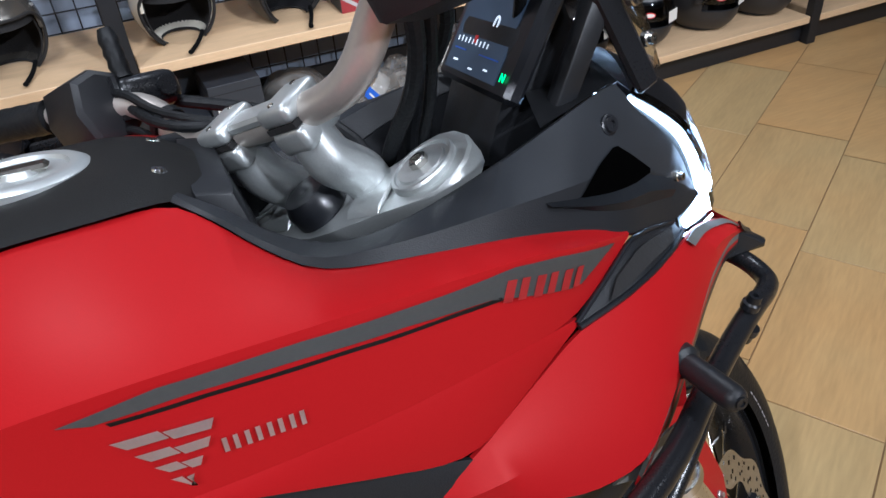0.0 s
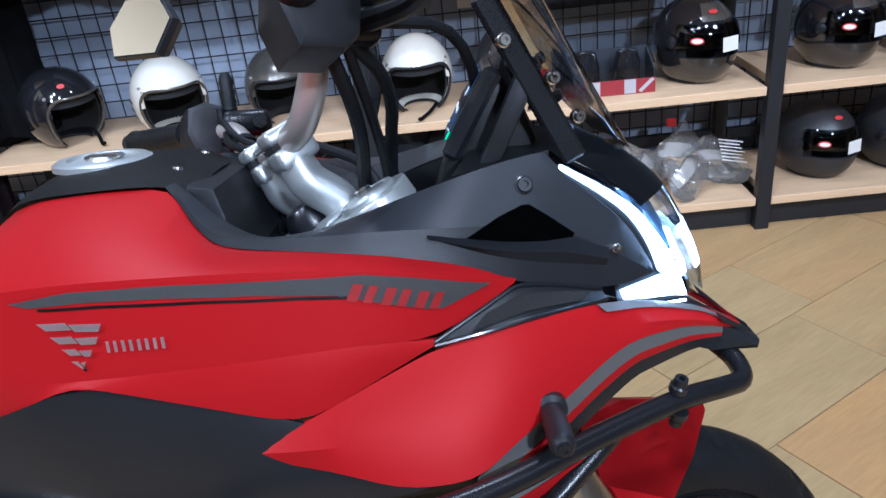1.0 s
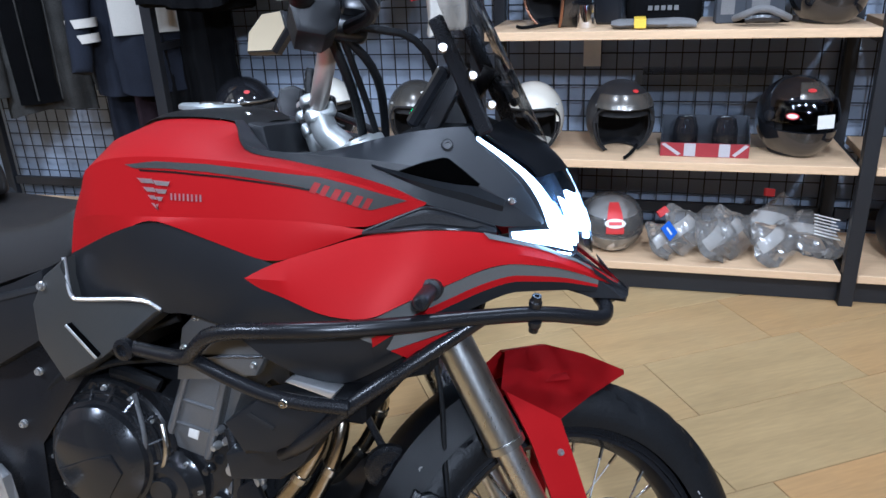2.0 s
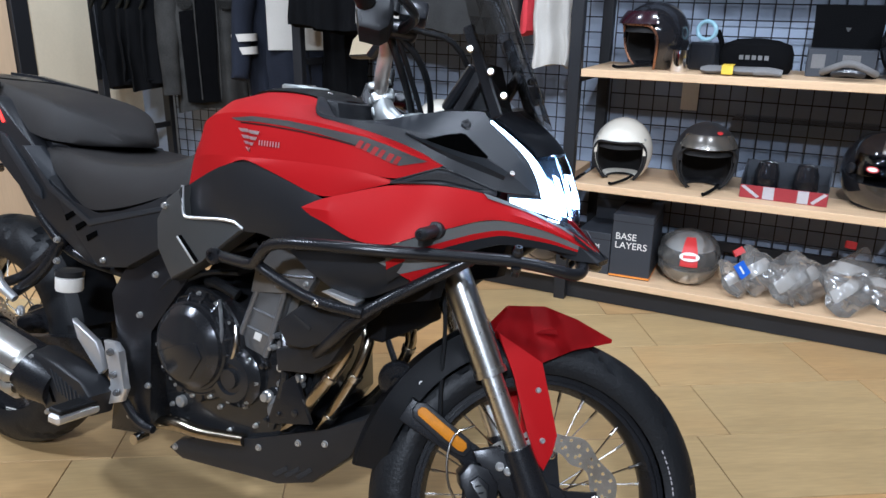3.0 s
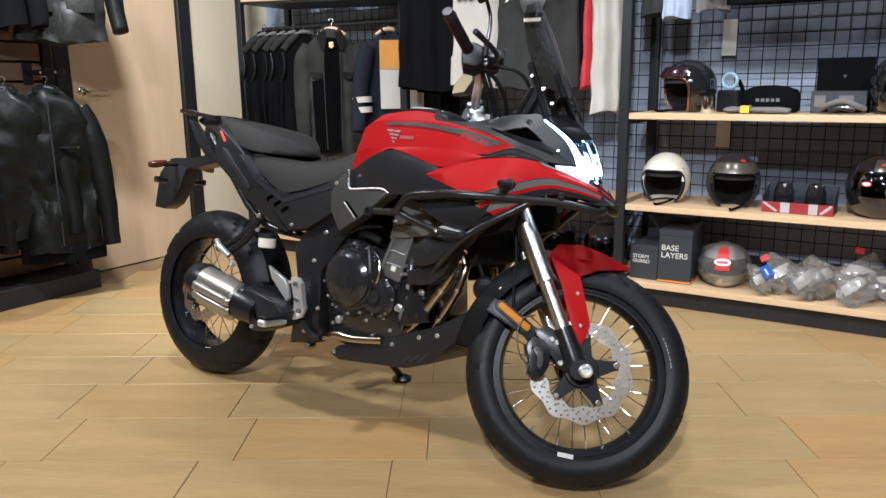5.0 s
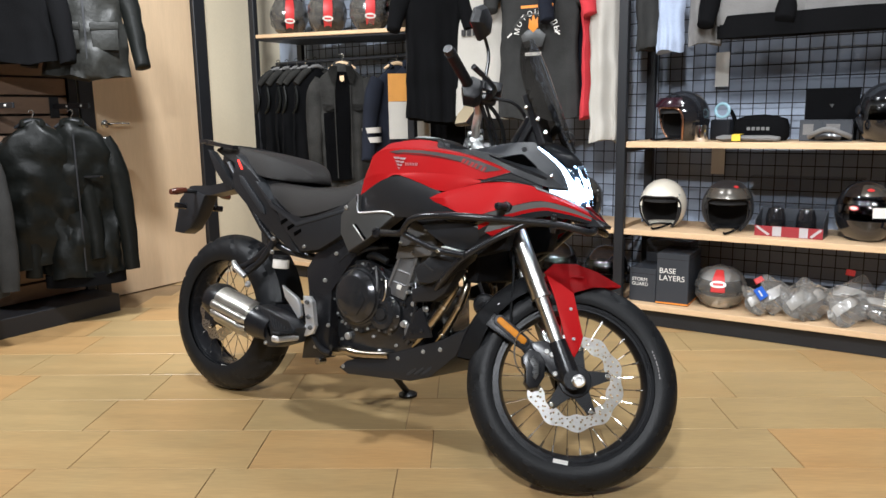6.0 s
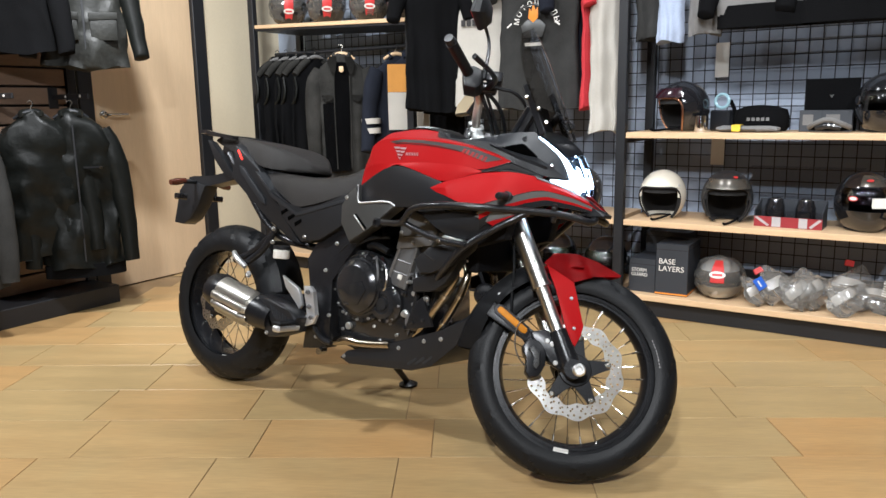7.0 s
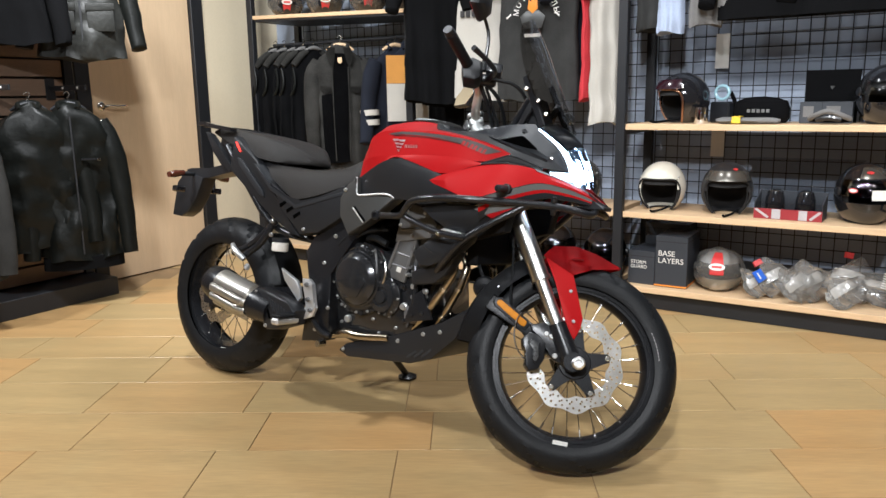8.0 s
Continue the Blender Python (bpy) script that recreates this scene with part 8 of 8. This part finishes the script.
part("white_panel", crumple(box(-0.16, 0.165, -0.041, -0.035, -0.50, -0.272), 0.004, 9, 4), WHITE_CLOTH, och)
for k in range(3):
    part("mark", box(0.02 + 0.03 * k, 0.042 + 0.03 * k, -0.0475, -0.0445, -0.34, -0.305), BLACK_DECAL, och)
R1 = 2.02
garment(pose(-0.285, 3.00, R1, 0, 0, 36), 0.33, 0.32, 0.84, 0.10, DARK_CLOTH, "long black shirt on the rail", 41, 0.30, None, True, 6, 0.018)
garment(pose(-0.250, 3.14, R1, 0, 0, 34), 0.34, 0.34, 0.86, 0.10, DARK_CLOTH, "black shirt on the rail", 42, 0.30, None, True, 6, 0.018)
for x, y, z, turn, w, h, mt, lb in ((-0.500, 3.27, 1.97, 42, 0.24, 1.36, DARK_CLOTH, "long black riding trousers on the rail"), (-0.385, 3.30, 1.97, 30, 0.24, 1.34, DARK_CLOTH, "long black riding trousers on the rail"), (-0.640, 3.26, 1.46, 48, 0.24, 1.16, PLUM_CLOTH, "long dark plum trousers on the rail"), (-0.790, 3.27, 1.46, 55, 0.24, 1.12, NAVY_CLOTH, "long navy trousers on the rail")):
    tr = garment(pose(x, y, z, 0, 0, turn), w, w * 0.9, h, 0.07, mt, lb, int(90 - 50 * x), 0.0, None, False, 4, 0.014, "trousers")
    part("waistband", tube([(math.cos(a) * w * 0.50, math.sin(a) * 0.040, -0.165) for a in (math.tau * q / 20 for q in range(20))], 0.012, 8, closed=True), mt, tr)
    part("leg_seam", tube([(0.004, -0.046, -0.30), (-0.003, -0.050, -0.30 - h * 0.35), (0.002, -0.052, -h * 0.98)], 0.005, 8), mt, tr)
wt = garment(pose(-0.075, 3.12, R1, 0, 0, 12), 0.40, 0.40, 0.83, 0.09, WHITE_CLOTH, "off-white t-shirt with dark chest marks", 43, 0.22, None, True, 5, 0.012)
for k in range(3):
    part("print_mark", box(-0.060 + 0.034 * k, -0.036 + 0.034 * k, -0.064, -0.058, -0.455, -0.420), BLACK_DECAL, wt)
pt = garment(pose(0.345, 3.10, R1, 0, 0, 6), 0.45, 0.45, 0.84, 0.09, CHAR_CLOTH, "charcoal t-shirt with a round orange and cream print", 44, 0.22, None, True, 5, 0.010)
for k in range(9):
    t = radians(170 - 20 * k)
    words("\u041c\u041e\u0422\u041e\u0426\u0418\u041a\u041b\u042b"[k], 0.040, PAPER, pose(0.020 + 0.112 * math.cos(t), -0.076, -0.555 + 0.112 * math.sin(t), 90, 0, 0) @ pose(0, 0, 0, 0, 0, math.degrees(t) - 90), pt, "lettering", 0.0006)
part("print_flame", prism([(-0.028, -0.52), (-0.022, -0.47), (-0.008, -0.49), (0.0, -0.44), (0.012, -0.485), (0.026, -0.465), (0.028, -0.52), (0.0, -0.545)], -0.076, -0.072, 0.001), ORANGE, pt)
part("print_arc", tube([(0.115 * math.cos(radians(a)), -0.073, -0.55 + 0.10 * math.sin(radians(a))) for a in range(20, 161, 20)], 0.006, 6), GREY_PLATE, pt)
for s in (-1, 1):
    part("print_cross", prism([(s * 0.125, -0.54), (s * 0.150, -0.56), (s * 0.146, -0.566), (s * 0.121, -0.546)], -0.076, -0.073, 0), PAPER, pt)
part("print_engine", prism([(-0.07, -0.56), (-0.035, -0.53), (0.035, -0.53), (0.07, -0.56), (0.05, -0.62), (-0.05, -0.62)], -0.075, -0.071, 0.002), GREY_PLATE, pt)
part("print_line", box(-0.070, 0.110, -0.076, -0.073, -0.418, -0.404), ORANGE, pt)
part("print_bar", box(-0.045, 0.045, -0.076, -0.073, -0.665, -0.648), PAPER, pt)
for ob in pt.children:
    if ob.name.startswith(("print", "lettering")):
        ob.location.z += 0.075
        ob.location.y -= 0.020
garment(pose(0.520, 3.24, R1, 0, 0, 60), 0.40, 0.36, 0.80, 0.07, NAVY_CLOTH, "dark shirt hanging edge-on", 47, 0.3, None, True, 5, 0.012)
garment(pose(0.640, 3.18, R1, 0, 0, 78), 0.24, 0.24, 0.84, 0.05, RED_TEXTILE, "red shirt hanging edge-on", 45, 0.28, None, True, 5, 0.010)
garment(pose(0.715, 3.12, R1, 0, 0, 22), 0.15, 0.16, 0.96, 0.12, WHITE_CLOTH, "white long-sleeved shirt hanging at the rail's end", 46, 0.0, None, True, 3, 0.022)
garment(pose(1.060, 3.12, 1.98, 0, 0, 20), 0.13, 0.13, 0.48, 0.08, BLUE_CLOTH, "pale blue denim shirt on the upper rail", 51, 0.0, None, True, 3, 0.012)
garment(pose(0.960, 3.18, 1.98, 0, 0, 40), 0.20, 0.20, 0.46, 0.07, CHAR_CLOTH, "dark grey trousers on the upper rail", 55, 0.0, None, False, 3, 0.012, "trousers")
garment(pose(1.215, 3.16, 1.98, 0, 0, 30), 0.16, 0.16, 0.45, 0.08, GREY_CLOTH, "grey shirt on the upper rail", 52, 0.0, None, True, 3, 0.012)
for x, sd in ((1.52, 53), (1.86, 54), (2.45, 56), (2.9, 57)):
    gj = garment(pose(x, 3.12, 1.96, 0, 0, 4), 0.44, 0.46, 0.36, 0.12, GREY_CLOTH, "grey textile riding jacket with a black hem", sd, 0.32, DARK_CLOTH, True, 4, 0.008, "jacket")
    part("hem", loft([[(0.235 * math.cos(t), 0.072 * math.sin(t) - 0.004, z) for t in (math.tau * i / 32 for i in range(32))] for z in (-0.40, -0.50)]), DARK_CLOTH, gj)

# jackets on the slat board
for dx, dy, dz in ((0, 0, 0), (0.02, -0.42, 0), (0, 0.02, 0.96), (0, -0.34, 0.96)):
    arm = thing("garment_hanger_rail", pose(dx, dy, dz), "black steel rail arm with pale studs on the slat board", "rail", "rail arms on the slat board")
    part("bar", box(-2.035, -1.690, 1.700, 1.712, 1.190, 1.218, 0.002), RACK_BLACK, arm)
    part("plate", box(-2.043, -2.0355, 1.680, 1.735, 1.140, 1.260, 0.002), RACK_BLACK, arm)
    for x in (-1.90, -1.76):
        part("stud", lathe([(0, 0), (0.007, 0), (0.006, 0.005), (0, 0.006)], 10, m=pose(x, 1.700, 1.204, 90, 0, 0)), PAPER, arm)
board = dict(group="jackets on the slat board")
j1 = garment(pose(-1.72, 1.610, 1.150, 0, 0, 60), 0.38, 0.40, 0.78, 0.17, LEATHER, "black leather riding jacket with chest zip on a hanger", 61, 0.74, None, True, 4, 0.014, "leather_jacket", RACK_BLACK, rumple=0.022, **board)
part("front_zip", box(-0.004, 0.004, -0.100, -0.080, -0.84, -0.10), RACK_BLACK, j1)
part("chest_zip", box(0.035, 0.125, -0.098, -0.080, -0.330, -0.322), BLACK_METAL, j1)
part("zip_pull", box(0.112, 0.128, -0.104, -0.096, -0.334, -0.322, 0.002), CHROME, j1)
part("hem_band", loft([[(0.205 * math.cos(t), 0.082 * math.sin(t), z) for t in (math.tau * i / 32 for i in range(32))] for z in (-0.86, -0.93)]), DARK_CLOTH, j1)
garment(pose(-1.80, 1.440, 1.150, 0, 0, 60), 0.40, 0.40, 0.72, 0.15, LEATHER, "black leather jacket with stand-up collar", 62, 0.66, None, True, 4, 0.014, "leather_jacket", RACK_BLACK, rumple=0.022, **board)
garment(pose(-1.74, 0.960, 1.120, 0, 0, 48), 0.40, 0.40, 0.78, 0.15, CHAR_CLOTH, "dark grey jacket partly behind another", 63, 0.70, None, True, 4, 0.014, "riding_jacket", RACK_BLACK, **board)
uj = garment(pose(-1.66, 1.700, 2.120, 0, 0, 58), 0.40, 0.42, 0.68, 0.16, WORN_LEATHER, "worn dark grey leather riding jacket with flap pockets", 64, 0.60, LEATHER, True, 4, 0.012, "riding_jacket", RACK_BLACK, rumple=0.022, **board)
for s in (-1, 1):
    part("pocket_flap", prism([(s * 0.025, -0.49), (s * 0.165, -0.485), (s * 0.165, -0.52), (s * 0.025, -0.53)], -0.104, -0.078, 0.003), WORN_LEATHER, uj)
    part("pocket", prism([(s * 0.030, -0.53), (s * 0.160, -0.52), (s * 0.160, -0.63), (s * 0.030, -0.63)], -0.099, -0.078, 0.003), WORN_LEATHER, uj)
part("zip", box(-0.005, 0.005, -0.096, -0.078, -0.68, -0.10), RACK_BLACK, uj)
garment(pose(-1.78, 1.36, 2.11, 0, 0, 48), 0.42, 0.44, 0.60, 0.15, DARK_CLOTH, "black textile riding jacket on a hanger", 65, 0.58, None, True, 4, 0.012, "riding_jacket", RACK_BLACK, **board)

# ---- floor tiles ----
U, N = Vector((0.852, 0.523, 0)), Vector((-0.523, 0.852, 0))
TL, TW, GAP = 0.596, 0.303, 0.003
floor_ob = bpy.data.objects["floor"]
tile_mesh = bpy.data.meshes.new("tile")
tb = box(-TL / 2 + GAP / 2, TL / 2 - GAP / 2, -TW / 2 + GAP / 2, TW / 2 - GAP / 2, -0.0045, 0.0, 0.0012)
tb.to_mesh(tile_mesh)
tb.free()
tile_mesh.materials.append(TILE)
turn = math.degrees(math.atan2(U.y, U.x))
far_v, far_f = [], []
for r in range(-26, 27):
    for c in range(-18, 19):
        phase = 0.085 if r % 2 else 0.19
        u, n = phase + TL * (c + 0.5), 0.466 + TW * (r + 0.5)
        p = U * u + N * n
        if not (X0 + 0.02 < p.x < X1 - 0.02 and Y0 + 0.02 < p.y < Y1 + 0.1):
            continue
        near = -1.7 < p.x < 2.9 and -0.55 < p.y < 3.1
        if near:
            t = new("tile", tile_mesh)
            t.parent = floor_ob
            t.matrix_local = pose(p.x, p.y, 0, 0, 0, turn + (180 if (r * 7 + c * 3) % 2 else 0))
        else:
            k = len(far_v)
            for su, sn in ((-1, -1), (1, -1), (1, 1), (-1, 1)):
                q = p + U * su * (TL - GAP) / 2 + N * sn * (TW - GAP) / 2
                far_v.append((q.x, q.y, -0.0003))
            far_f.append((k, k + 1, k + 2, k + 3))
me = bpy.data.meshes.new("far_tiles")
me.from_pydata(far_v, [], far_f)
me.materials.append(TILE_FAR)
far = new("far_tiles", me)
far.parent = floor_ob
far["kind"] = "stuff"
